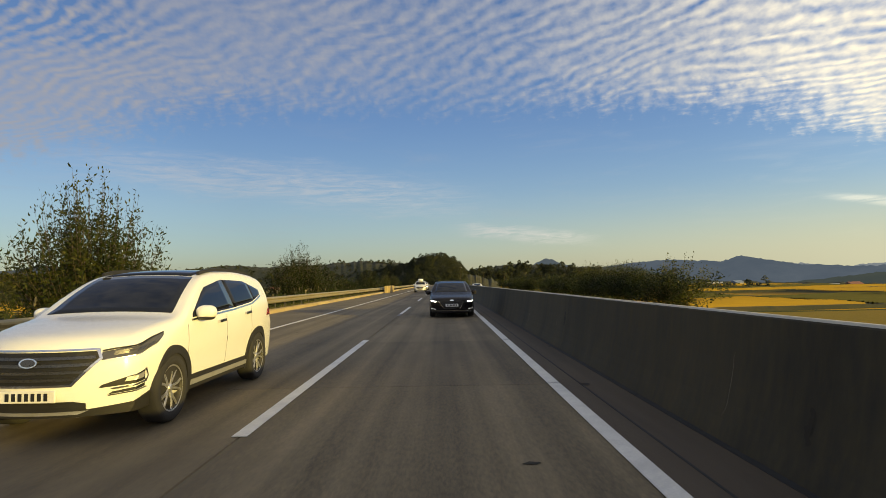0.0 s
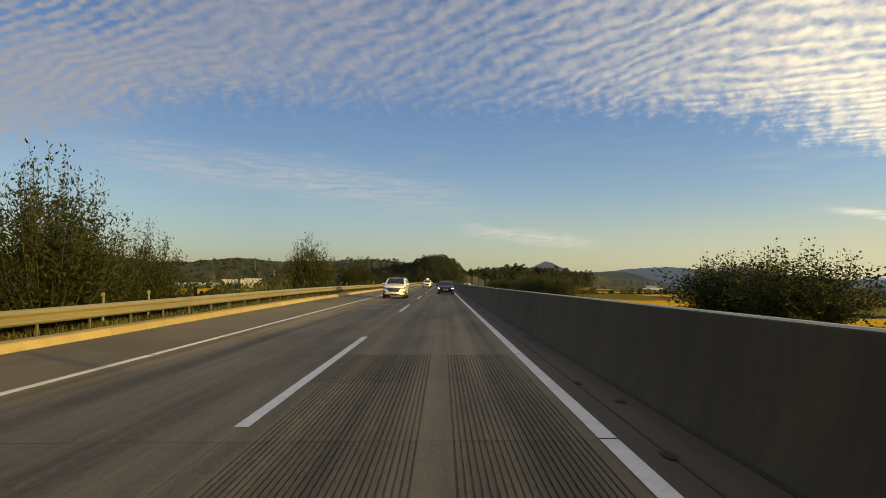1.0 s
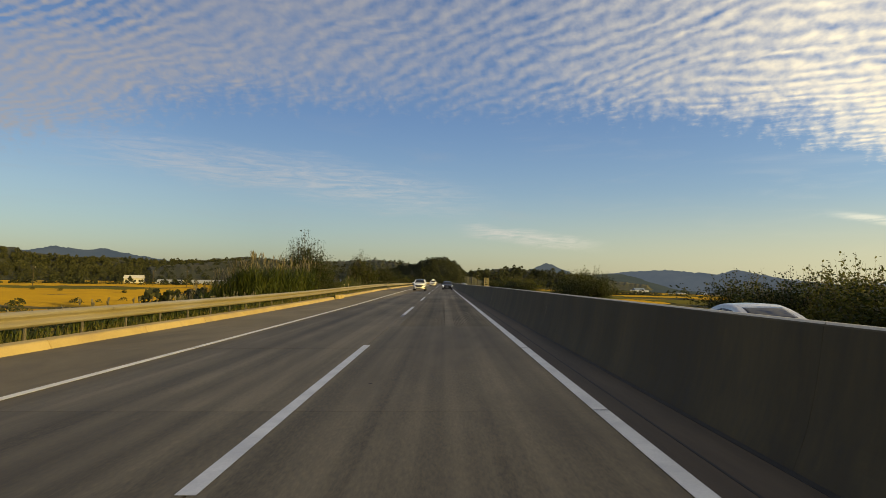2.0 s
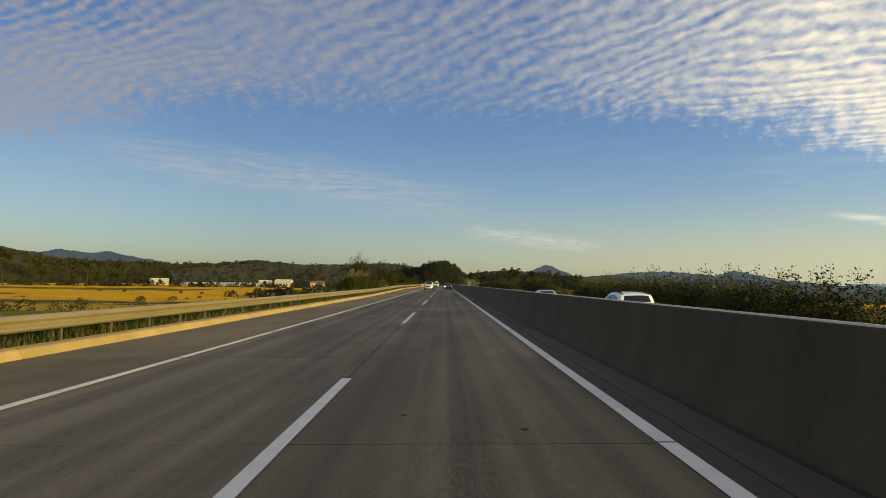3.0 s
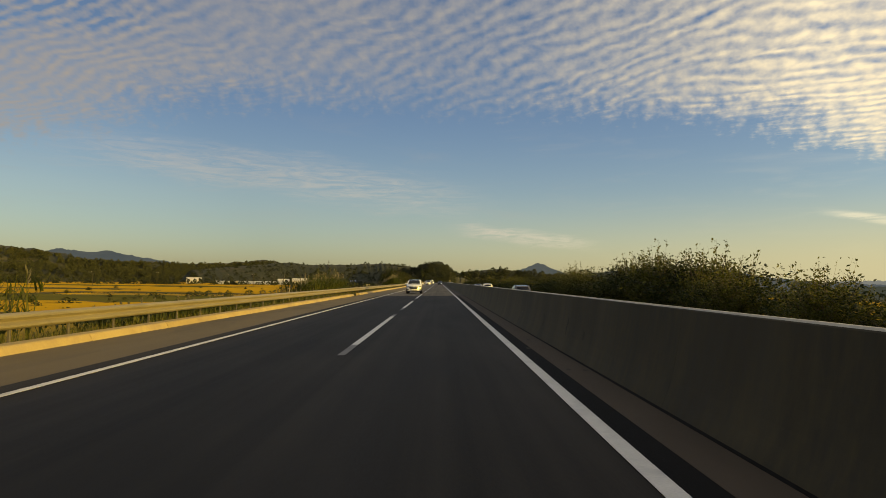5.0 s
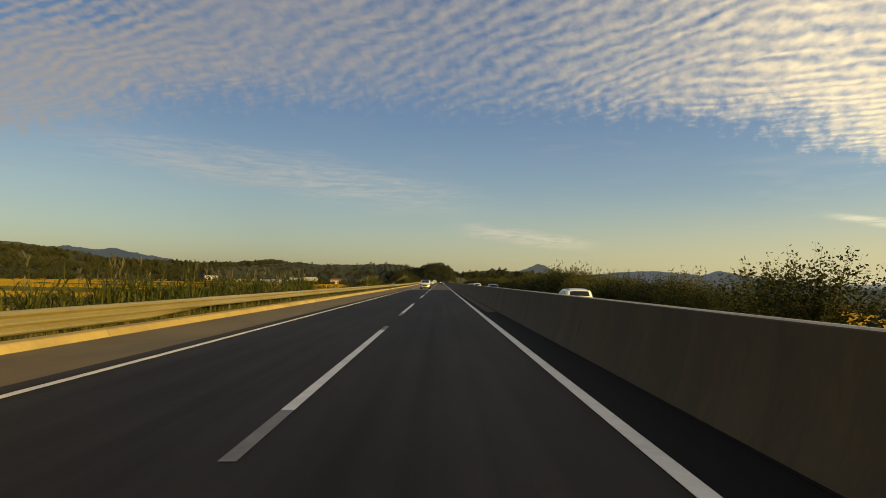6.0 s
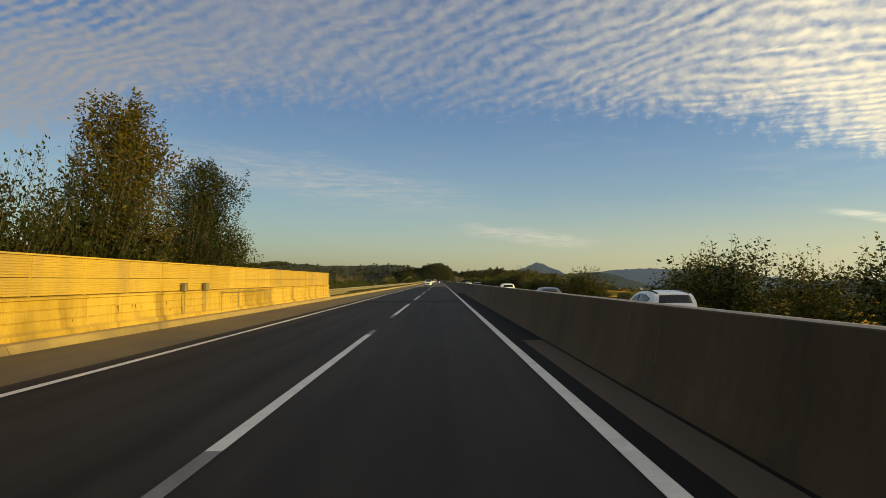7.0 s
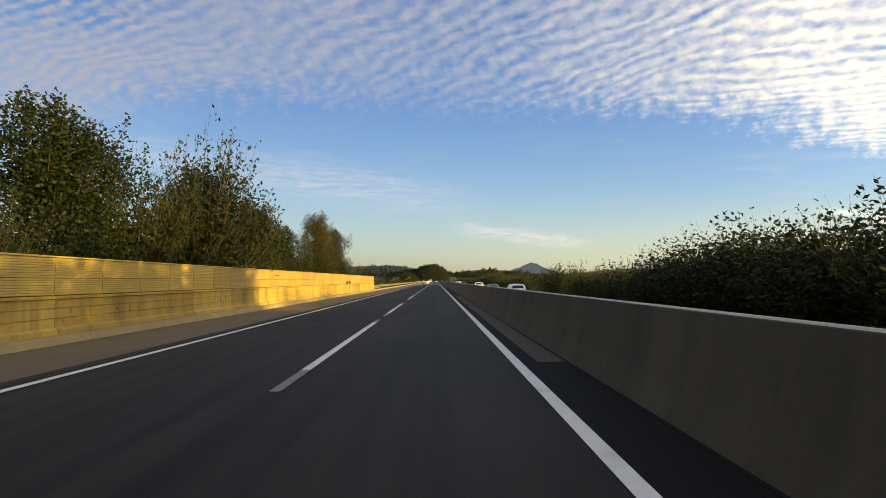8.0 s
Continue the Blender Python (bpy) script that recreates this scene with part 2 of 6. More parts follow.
def glass_material(name, tint, rough=0.03):
    m = bpy.data.materials.new(name)
    m.use_nodes = True
    s = m.node_tree.nodes["Principled BSDF"]
    s.inputs["Base Color"].default_value = (*tint, 1)
    s.inputs["Roughness"].default_value, s.inputs["IOR"].default_value = rough, 1.5
    return m


def glow_material(name, colour, power):
    m = bpy.data.materials.new(name)
    m.use_nodes = True
    s = m.node_tree.nodes["Principled BSDF"]
    s.inputs["Emission Color"].default_value, s.inputs["Emission Strength"].default_value = (*colour, 1), power
    return m


CONCRETE = material("road_concrete", (0.072, 0.056, 0.031), (0.238, 0.188, 0.108), 0.85, fine=38, coarse=0.6, bump=0.5, stain=(0.088, 0.068, 0.040), stretch=(1, 0.25, 1), world_space=True, piece=0.08, depth=0.004, streak=0.8)
SHOULDER = material("shoulder_concrete", (0.105, 0.085, 0.051), (0.19, 0.155, 0.098), 0.9, fine=40, coarse=0.7, bump=0.4, stain=(0.070, 0.058, 0.040), stretch=(1, 0.4, 1), world_space=True, piece=0.2, depth=0.004)
ASPHALT = material("asphalt", (0.0040, 0.0036, 0.0030), (0.0400, 0.0350, 0.0280), 0.82, fine=55, coarse=0.5, bump=0.5, stain=(0.016, 0.015, 0.014), stretch=(1, 0.2, 1), world_space=True, depth=0.006, streak=0.5)
ASPHALT_OLD = material("worn_asphalt", (0.116, 0.086, 0.042), (0.170, 0.127, 0.064), 0.9, fine=90, coarse=0.8, bump=0.4, stain=(0.085, 0.068, 0.04), stretch=(1, 0.3, 1), world_space=True, depth=0.006)
PAINT = material("road_paint", (0.60, 0.585, 0.53), (0.80, 0.78, 0.71), 0.6, fine=45, coarse=3, bump=0.15, stain=(0.52, 0.51, 0.48), world_space=True)
PAINT_OLD = material("worn_road_paint", (0.13, 0.125, 0.115), (0.24, 0.235, 0.225), 0.75, fine=60, coarse=4, bump=0.2, world_space=True)
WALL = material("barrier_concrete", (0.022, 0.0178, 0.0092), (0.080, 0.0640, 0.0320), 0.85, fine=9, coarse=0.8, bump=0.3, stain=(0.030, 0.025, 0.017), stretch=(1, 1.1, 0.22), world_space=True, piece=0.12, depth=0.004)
CURB = material("curb_concrete", (0.32, 0.235, 0.095), (0.44, 0.335, 0.145), 0.85, fine=25, coarse=1.2, bump=0.3, stain=(0.27, 0.20, 0.11), world_space=True, piece=0.25)
NOISEWALL = material("sound_wall_concrete", (0.40, 0.265, 0.050), (0.64, 0.44, 0.095), 0.85, fine=26, coarse=1.5, bump=0.5, stain=(0.22, 0.135, 0.030), stretch=(1, 1, 0.22), world_space=True, piece=0.25)
PANEL = material("sound_panel_paint", (0.47, 0.32, 0.060), (0.64, 0.45, 0.100), 0.55, metal=0.0, fine=16, coarse=0.9, bump=0.08, stain=(0.40, 0.29, 0.12), stretch=(1, 1, 0.4), world_space=True, piece=0.2)
GALV = material("galvanised_steel", (0.29, 0.245, 0.135), (0.40, 0.34, 0.19), 0.50, metal=0.5, fine=30, coarse=2, bump=0.05, stain=(0.40, 0.36, 0.28), stretch=(1, 0.2, 1), world_space=True)
STEEL_DARK = material("weathered_steel", (0.09, 0.08, 0.06), (0.15, 0.13, 0.10), 0.6, metal=0.3, fine=40, coarse=3, bump=0.1)
JOINT = material("joint_rubber", (0.012, 0.012, 0.012), (0.03, 0.028, 0.026), 0.8, fine=80, coarse=4, bump=0.2)
PLATE = material("plate_white", (0.62, 0.62, 0.60), (0.74, 0.74, 0.72), 0.45, fine=60, coarse=6, bump=0.0)
BARK = material("bark", (0.06, 0.045, 0.03), (0.12, 0.09, 0.06), 0.9, fine=30, coarse=4, bump=0.6)
LEAF = leaf_material("broad_leaf", (0.009, 0.016, 0.003), (0.022, 0.033, 0.005), (0.060, 0.062, 0.011))
LEAF_OLIVE = leaf_material("olive_leaf", (0.026, 0.034, 0.005), (0.060, 0.068, 0.010), (0.12, 0.115, 0.020))
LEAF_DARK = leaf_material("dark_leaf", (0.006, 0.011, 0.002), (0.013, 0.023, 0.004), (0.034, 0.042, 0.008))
LEAF_GOLD = leaf_material("turning_leaf", (0.024, 0.027, 0.004), (0.066, 0.058, 0.008), (0.15, 0.105, 0.015))
REED = leaf_material("reed_blade", (0.018, 0.028, 0.005), (0.042, 0.056, 0.010), (0.10, 0.10, 0.026))
PLUME = leaf_material("reed_plume", (0.07, 0.062, 0.034), (0.13, 0.115, 0.07), (0.22, 0.19, 0.13))
GRASS = leaf_material("verge_grass", (0.05, 0.06, 0.015), (0.10, 0.10, 0.025), (0.20, 0.16, 0.05))
FOREST = leaf_material("forest_crown", (0.006, 0.010, 0.003), (0.019, 0.026, 0.008), (0.065, 0.064, 0.019))


# ------------------------------------------------------------------ mesh helpers
def mesh_of(name, verts, faces, mat=None, smooth=False):
    me = bpy.data.meshes.new(name)
    me.from_pydata([tuple(v) for v in verts], [], faces)
    me.update()
    if mat:
        me.materials.append(mat)
    if smooth:
        me.polygons.foreach_set("use_smooth", [True] * len(me.polygons))
    return me


def part(name, data, mat, parent, label="", at=None, smooth=False):
    """data: a mesh, a bmesh or (verts, faces); one mesh object under parent."""
    if isinstance(data, bmesh.types.BMesh):
        me = bpy.data.meshes.new(name)
        data.to_mesh(me)
        data.free()
        me.materials.append(mat)
        if smooth:
            me.polygons.foreach_set("use_smooth", [True] * len(me.polygons))
    elif isinstance(data, tuple):
        me = mesh_of(name, data[0], data[1], mat, smooth)
    else:
        me = data
    ob = new(name, me)
    if parent:
        ob.parent = parent
    if at is not None:
        ob.matrix_local = at if isinstance(at, Matrix) else Matrix.Translation(at)
    if label:
        ob["label"] = label
    return ob


def empty(name, at=(0, 0, 0)):
    ob = new(name)
    ob.empty_display_size = 0.2
    ob.matrix_world = at if isinstance(at, Matrix) else Matrix.Translation(at)
    return ob


def box(bm, x0, x1, y0, y1, z0, z1, bevel=0.0):
    vs = [bm.verts.new((x, y, z)) for x in (x0, x1) for y in (y0, y1) for z in (z0, z1)]
    fs = [bm.faces.new([vs[i] for i in f]) for f in ((0, 1, 3, 2), (4, 6, 7, 5), (0, 4, 5, 1), (2, 3, 7, 6), (0, 2, 6, 4), (1, 5, 7, 3))]
    if bevel:
        es = list({e for f in fs for e in f.edges})
        bmesh.ops.bevel(bm, geom=es, offset=bevel, segments=1, affect="EDGES")
    return bm


def boxed(x0, x1, y0, y1, z0, z1, bevel=0.0):
    return box(bmesh.new(), x0, x1, y0, y1, z0, z1, bevel)


def extruded(profile, y0, y1, steps=1, lift=None, closed=True):
    """A profile of (x, z) drawn out along y; lift(x, y) is added to z."""
    n, ys = len(profile), [y0 + (y1 - y0) * i / steps for i in range(steps + 1)]
    verts = [(x, y, z + (lift(x, y) if lift else 0)) for y in ys for x, z in profile]
    faces = []
    for i in range(steps):
        for j in range(n if closed else n - 1):
            k = (j + 1) % n
            faces.append((i * n + j, i * n + k, (i + 1) * n + k, (i + 1) * n + j))
    if closed:
        faces.append(tuple(range(n - 1, -1, -1)))
        faces.append(tuple(steps * n + j for j in range(n)))
    return verts, faces


def lathe(profile, n=36):
    """Profile of (r, x) turned about the x axis."""
    verts, faces, m = [], [], len(profile)
    for i in range(n):
        a = 2 * math.pi * i / n
        verts += [(x, r * math.cos(a), r * math.sin(a)) for r, x in profile]
    for i in range(n):
        for j in range(m - 1):
            a, b = i * m + j, ((i + 1) % n) * m + j
            faces.append((a, a + 1, b + 1, b))
    return verts, faces


def limb(verts, faces, p, q, r0, r1, n=6):
    ax = (Vector(q) - Vector(p)).normalized()
    u = ax.orthogonal().normalized()
    v = ax.cross(u)
    k = len(verts)
    for c, r in ((Vector(p), r0), (Vector(q), r1)):
        for i in range(n):
            a = 2 * math.pi * i / n
            verts.append(c + (u * math.cos(a) + v * math.sin(a)) * r)
    for i in range(n):
        faces.append((k + i, k + (i + 1) % n, k + n + (i + 1) % n, k + n + i))


def fall(y):
    """The road's crossfall: it leans the other way before the bend runs out."""
    u = min(1, max(0, (y + 52) / 60))
    return 0.02 - 0.0323 * u * u * (3 - 2 * u)


def road_z(x, y):
    return x * fall(y)


# ------------------------------------------------------------------ ground
ROAD_END, ROAD_START = -420.0, 900.0
ASPHALT_Y = -130.0          # concrete slabs beyond, asphalt before
CURB_X, OPP_EDGE, OPP_DROP = -8.6, 13.6, 0.45


def ground_z(x, y):
    if -9.2 <= x <= 14.2:
        return road_z(x if x < 3 else 6 - x, y) - 0.34 - (OPP_DROP if x > 3 else 0)
    if x < 0:
        d = -9.2 - x
        base = road_z(-9.2, y) - 0.10
    else:
        d = x - 14.2
        base = road_z(6 - 14.2, y) - 0.14 - OPP_DROP
    low = -4.2
    if x > 150:          # the valley falls away on that side
        low -= 75 * (1 - math.exp(-0.05 * (x - 150) / 75))
    u = min(1, max(0, (d - 1.0) / 9.0))
    z = base + (low - base) * u * u * (3 - 2 * u)
    if d > 3:
        z += 0.35 * (noise.noise((x * 0.11, y * 0.09, 0)) ) * min(1, d / 8)
    return z


gx = [-4600, -3000, -1800, -1000, -600, -350, -220, -150, -110, -80, -60, -46, -36, -29, -24, -20, -17, -14.5, -12.5, -11, -10, -9.3, -9.1, 0, 2.9, 3.1, 14.1, 14.3, 15.2, 16.3, 18, 20, 22.5, 25.5, 30, 38, 50, 70, 100, 150, 190, 230, 290, 360, 470, 600, 780, 1000, 1350, 1800, 2400, 3000, 4600]
gy = [-4600, -2500, -1200, -700] + [-460 + 8 * i for i in range(95)] + [310, 340, 380, 430, 500, 600, 750, 950, 1300, 1900, 2900, 4600]
gv = [(x, y, ground_z(x, y)) for y in gy for x in gx]
nx = len(gx)
gf = [(j * nx + i, j * nx + i + 1, (j + 1) * nx + i + 1, (j + 1) * nx + i) for j in range(len(gy) - 1) for i in range(nx - 1)]


def field_material():
    """Rice paddies in gold and green strips with darker banks, grass on the slopes near the road."""
    m = bpy.data.materials.new("farmland")
    m.use_nodes = True
    t = m.node_tree
    s = t.nodes["Principled BSDF"]
    pos = t.nodes.new("ShaderNodeNewGeometry").outputs["Position"]
    b = t.nodes.new("ShaderNodeTexBrick")
    b.inputs["Color1"].default_value, b.inputs["Color2"].default_value = (0, 0, 0, 1), (1, 1, 1, 1)
    b.inputs["Mortar"].default_value = (0.5, 0.5, 0.5, 1)
    b.inputs["Scale"].default_value, b.inputs["Mortar Size"].default_value = 1.0, 0.016
    b.inputs["Brick Width"].default_value, b.inputs["Row Height"].default_value = 1.35, 0.36
    b.inputs["Bias"].default_value = 0.0
    link(t, mapping(t, pos, (0.012, 0.012, 0), (0, 0, radians(8))), b.inputs["Vector"])
    tone = math_node(t, "ADD", math_node(t, "MULTIPLY", b.outputs[0], 0.8), math_node(t, "MULTIPLY", noise_node(t, pos, 0.004, 3), 0.35))
    crop = ramp(t, tone, [(0.0, (0.70, 0.38, 0.015)), (0.40, (0.82, 0.47, 0.02)), (0.62, (0.55, 0.31, 0.02)), (0.80, (0.10, 0.11, 0.022)), (1.0, (0.07, 0.085, 0.02))])
    crop = mix(t, math_node(t, "MULTIPLY", noise_node(t, mapping(t, pos, (0.3, 0.06, 1)), 1.0, 5), 0.45), crop, (0.24, 0.17, 0.04))
    crop = mix(t, b.outputs["Fac"], crop, (0.06, 0.07, 0.02))
    grass = ramp(t, noise_node(t, pos, 0.9, 6, 0.7), [(0.3, (0.045, 0.055, 0.014)), (0.6, (0.10, 0.10, 0.025)), (0.8, (0.19, 0.15, 0.05))])
    sp = t.nodes.new("ShaderNodeSeparateXYZ")
    link(t, pos, sp.inputs[0])
    x = math_node(t, "ABSOLUTE", math_node(t, "SUBTRACT", sp.outputs[0], 2.5))
    x = math_node(t, "ADD", x, math_node(t, "MULTIPLY", noise_node(t, pos, 0.05, 3), 18))
    near = ramp(t, math_node(t, "DIVIDE", x, 100), [(0.33, (0, 0, 0)), (0.38, (1, 1, 1))])
    scrub = ramp(t, noise_node(t, mapping(t, pos, (0.25, 1, 1)), 0.03, 6, 0.7), [(0.38, (0.018, 0.024, 0.012)), (0.62, (0.045, 0.048, 0.02)), (0.70, (0.24, 0.17, 0.03))])
    wide = math_node(t, "MAXIMUM", math_node(t, "MULTIPLY", sp.outputs[0], 3.6), math_node(t, "MULTIPLY", sp.outputs[0], -1.0))
    wide = math_node(t, "ADD", wide, math_node(t, "MULTIPLY", noise_node(t, pos, 0.012, 3), 160))
    away = ramp(t, math_node(t, "DIVIDE", wide, 1000), [(0.32, (0, 0, 0)), (0.42, (1, 1, 1))])
    crop = mix(t, away, crop, scrub)
    link(t, mix(t, near, grass, crop), s.inputs["Base Color"])
    s.inputs["Roughness"].default_value = 0.95
    s.inputs["Specular IOR Level"].default_value = 0.1
    n = t.nodes.new("ShaderNodeBump")
    n.inputs["Strength"].default_value, n.inputs["Distance"].default_value = 0.6, 0.3
    link(t, noise_node(t, pos, 1.6, 6, 0.7), n.inputs["Height"])
    link(t, n.outputs[0], s.inputs["Normal"])
    return m


FARMLAND = field_material()
tagged(new("ground", mesh_of("ground", gv, gf, FARMLAND, True)), "golden rice paddies and grassy embankment slopes under the road", "ground", kind="structure")

# ------------------------------------------------------------------ road
road = tagged(empty("road"), "two-lane expressway of grey concrete slabs turning to dark asphalt", "road", kind="structure")
lanes = [(-5.72, -1.8), (-1.8, 1.72)]
SLAB = 6.0


def strip(x0, x1, y0, y1, top, steps, thick=0.25):
    return extruded([(x0, top - thick), (x1, top - thick), (x1, top), (x0, top)], y0, y1, steps, road_z)


for m in (ASPHALT,):
    m.node_tree.nodes["Principled BSDF"].inputs["Specular IOR Level"].default_value = 0.22
part("asphalt_surface", strip(-6.05, 2.75, ROAD_END, ASPHALT_Y, 0.0, 60), ASPHALT, road, "smooth dark asphalt")
part("asphalt_shoulder", strip(CURB_X - 0.05, -6.05, ROAD_END, ASPHALT_Y, -0.004, 60), ASPHALT_OLD, road, "brownish worn asphalt hard shoulder")
GRIT = material("gutter_grit", (0.044, 0.032, 0.020), (0.086, 0.063, 0.041), 0.95, fine=70, coarse=1.2, bump=0.5, stain=(0.07, 0.055, 0.04), stretch=(1, 0.3, 1), world_space=True)
DARK_ASPHALT = material("dark_asphalt", (0.005, 0.005, 0.005), (0.010, 0.0095, 0.009), 0.9, fine=110, coarse=0.8, bump=0.5, stain=(0.014, 0.012, 0.010), stretch=(1, 0.15, 1), world_space=True, depth=0.006, streak=0.6)
DARK_ASPHALT.node_tree.nodes["Principled BSDF"].inputs["Specular IOR Level"].default_value = 0.15
# asphalt between edge line and barrier is darker than the lanes
part("inner_margin", strip(1.79, 2.74, ROAD_END, ASPHALT_Y, 0.003, 60), DARK_ASPHALT, road, "darker asphalt margin along the barrier")
for y0, y1 in ((-196, ASPHALT_Y - 2), (-289, -246)):
    part("gutter", strip(2.08, 2.70, y0, y1, 0.006, 20), GRIT, road, "dusty brown strip along the barrier foot")
# narrow dark line where barrier and road meet
part("barrier_joint", strip(2.555, 2.615, ROAD_END, ASPHALT_Y, 0.010, 60), DARK_ASPHALT, road, "dark joint line along the barrier foot")
part("far_slab", strip(-5.72, 1.72, 120, ROAD_START, 0.0, 60), CONCRETE, road)
part("far_shoulder", strip(CURB_X - 0.05, -5.72, 120, ROAD_START, -0.004, 60), SHOULDER, road)
INNER = material("inner_strip_concrete", (0.062, 0.046, 0.029), (0.105, 0.080, 0.052), 0.9, fine=40, coarse=0.9, bump=0.4, stain=(0.04, 0.034, 0.026), stretch=(1, 0.2, 1), world_space=True, streak=0.8)
part("inner_shoulder", strip(1.72, 2.75, ASPHALT_Y, ROAD_START, -0.004, 90), INNER, road, "dusty brown-grey strip between lane line and barrier")
# the same dark line along the slabs
part("barrier_joint", strip(2.535, 2.61, ASPHALT_Y, 300, 0.002, 60), JOINT, road, "dark joint line along the barrier foot")
part("crack", strip(2.06, 2.085, ASPHALT_Y, 200, 0.001, 60), JOINT, road, "dark lengthwise crack in the dusty strip")
part("bed", strip(CURB_X, 2.7, ASPHALT_Y, 122, -0.03, 40), JOINT, road, "dark joint filler under the slabs")
part("opposite_carriageway", extruded([(3.30, -0.3 - OPP_DROP), (OPP_EDGE, -0.3 - OPP_DROP), (OPP_EDGE, -OPP_DROP), (3.30, -OPP_DROP)], ROAD_END, ROAD_START, 110, lambda x, y: road_z(6 - x, y)), ASPHALT_OLD, road, "grey carriageway beyond the median barrier")


def slab_mesh(name, w, length, mat, c=0.012, t=0.2):
    prof = [(-w / 2 + c, -t), (w / 2 - c, -t), (w / 2 - 0.004, -c), (w / 2 - c, 0), (-w / 2 + c, 0), (-w / 2 + 0.004, -c)]
    return mesh_of(name, *extruded(prof, -length / 2 + 0.006, length / 2 - 0.006), mat)


def grooved_mesh(name, w, length, mat):
    """A slab with lengthwise drainage grooves in both wheel tracks."""
    prof, x, deep = [(-w / 2 + 0.006, 0)], -w / 2 + 0.30, 0.016
    while x < w / 2 - 0.20:
        if not 0.02 < x < 0.30:
            prof += [(x, 0), (x + 0.003, -deep), (x + 0.016, -deep), (x + 0.019, 0)]
        x += 0.056
    prof += [(w / 2 - 0.006, 0)]
    return mesh_of(name, *extruded(prof, -length / 2 + 0.006, length / 2 - 0.006, closed=False), mat)


def twist(x, y, z=0.0):
    """A place on the road, leaning with its crossfall."""
    return pose(x, y, road_z(x, y) + z, 0, -math.degrees(math.atan(fall(y))), 0)


def warped(me, x, y, z=0.0):
    """A copy of a slab bent to the road's crossfall where it lies."""
    me = me.copy()
    for v in me.vertices:
        v.co = Vector((v.co.x + x, v.co.y + y, v.co.z + z + road_z(v.co.x + x, v.co.y + y)))
    return me


GROOVE0, GROOVE1 = -60.0, -27.0
lane_mesh = [slab_mesh("slab", b - a, SLAB, CONCRETE) for a, b in lanes]
shoulder_mesh = slab_mesh("shoulder_slab", -5.72 - CURB_X, SLAB, SHOULDER)
groove_mesh = grooved_mesh("grooved_slab", lanes[1][1] - lanes[1][0], 3.0, CONCRETE)
y = ASPHALT_Y
while y < 120:
    mid = y + SLAB / 2
    turning = -60 < mid < 14          # crossfall changes here: these slabs are cast to it
    for (a, b), me in zip(lanes, lane_mesh):
        if a == -1.8 and GROOVE0 < mid < GROOVE1:
            for q in (-1.5, 1.5):
                part("grooved_slab", warped(groove_mesh, (a + b) / 2, mid + q), CONCRETE, road)
        elif turning:
            part("slab", warped(me, (a + b) / 2, mid), CONCRETE, road)
        else:
            part("slab", me, CONCRETE, road, at=twist((a + b) / 2, mid, random.uniform(-0.002, 0.002)))
    if turning:
        part("shoulder_slab", warped(shoulder_mesh, (CURB_X - 5.72) / 2, mid, -0.006), SHOULDER, road)
    else:
        part("shoulder_slab", shoulder_mesh, SHOULDER, road, at=twist((CURB_X - 5.72) / 2, mid, -0.006))
    y += SLAB

# painted lines
lines = tagged(empty("road_marking"), "white painted lane lines, solid at the edges and dashed between lanes", "road marking", kind="structure")


def paint(x, w, y0, y1, steps, top=0.006):
    return extruded([(x - w / 2, top - 0.004), (x + w / 2, top - 0.004), (x + w / 2, top), (x - w / 2, top)], y0, y1, steps, road_z)


part("edge_line", paint(1.70, 0.17, ROAD_END, ROAD_START, 140, 0.012), PAINT, lines)
part("edge_line", paint(-5.51, 0.15, ROAD_END, ROAD_START, 140, 0.012), PAINT, lines)
PERIOD = 19.5
for k in range(-8, 26):
    y0 = 5.5 + PERIOD * k
    if y0 > ASPHALT_Y - 1.2:
        part("lane_dash", paint(-1.8, 0.15, y0 + 1.4, y0 + 9.0, 3, 0.010), PAINT, lines)
        part("faded_dash", paint(-1.8, 0.15, max(y0, ASPHALT_Y + 0.1), y0 + 1.4, 1, 0.009), PAINT_OLD if k % 2 else PAINT, lines, "older, greyer paint at the dash end")
for k in range(16):
    y0 = -138.9 - 19.2 * (k - 1)
    if y0 > ASPHALT_Y - 5 or y0 < ROAD_END + 12:
        continue
    y0 += {1: 1.2, 2: 3.2, 3: 4.5, 9: 3.5}.get(k, 0.0)      # spacing uneven where the paving changes
    part("lane_dash", paint(-1.8, 0.15, y0 - 0.6, y0 + 9.8, 3, 0.010), PAINT, lines)
    part("faded_dash", paint(-1.8, 0.15, y0 - 2.4, y0 - 0.6, 1, 0.009), PAINT_OLD, lines, "older, greyer paint at the dash end")
    if k != 2:
        part("faded_dash", paint(-1.8, 0.15, y0 + 9.8, y0 + 11.2, 1, 0.009), PAINT_OLD, lines, "older, greyer paint at the dash end")

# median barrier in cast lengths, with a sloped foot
# paler strip for the barrier's top edge: low sunlight put into its colour
SUNLIT_EDGE = material("sunlit_edge_concrete", (0.46, 0.43, 0.36), (0.60, 0.56, 0.48), 0.8, fine=20, coarse=1.2, bump=0.2, world_space=True)
barrier = tagged(empty("median_barrier"), "long grey cast-concrete median barrier with a sloped foot", "barrier", kind="structure")
foot = [(2.60, 0.0), (2.625, 0.07), (2.675, 0.20), (2.72, 0.34), (2.76, 0.50), (2.80, 0.70), (2.835, 0.92), (2.862, 1.12), (2.885, 1.147), (2.925, 1.147), (2.955, 1.11), (3.07, 0.80), (3.19, 0.50), (3.26, 0.25), (3.33, 0.07), (3.36, -0.6), (2.95, -0.6)]
y, i = ROAD_END, 0
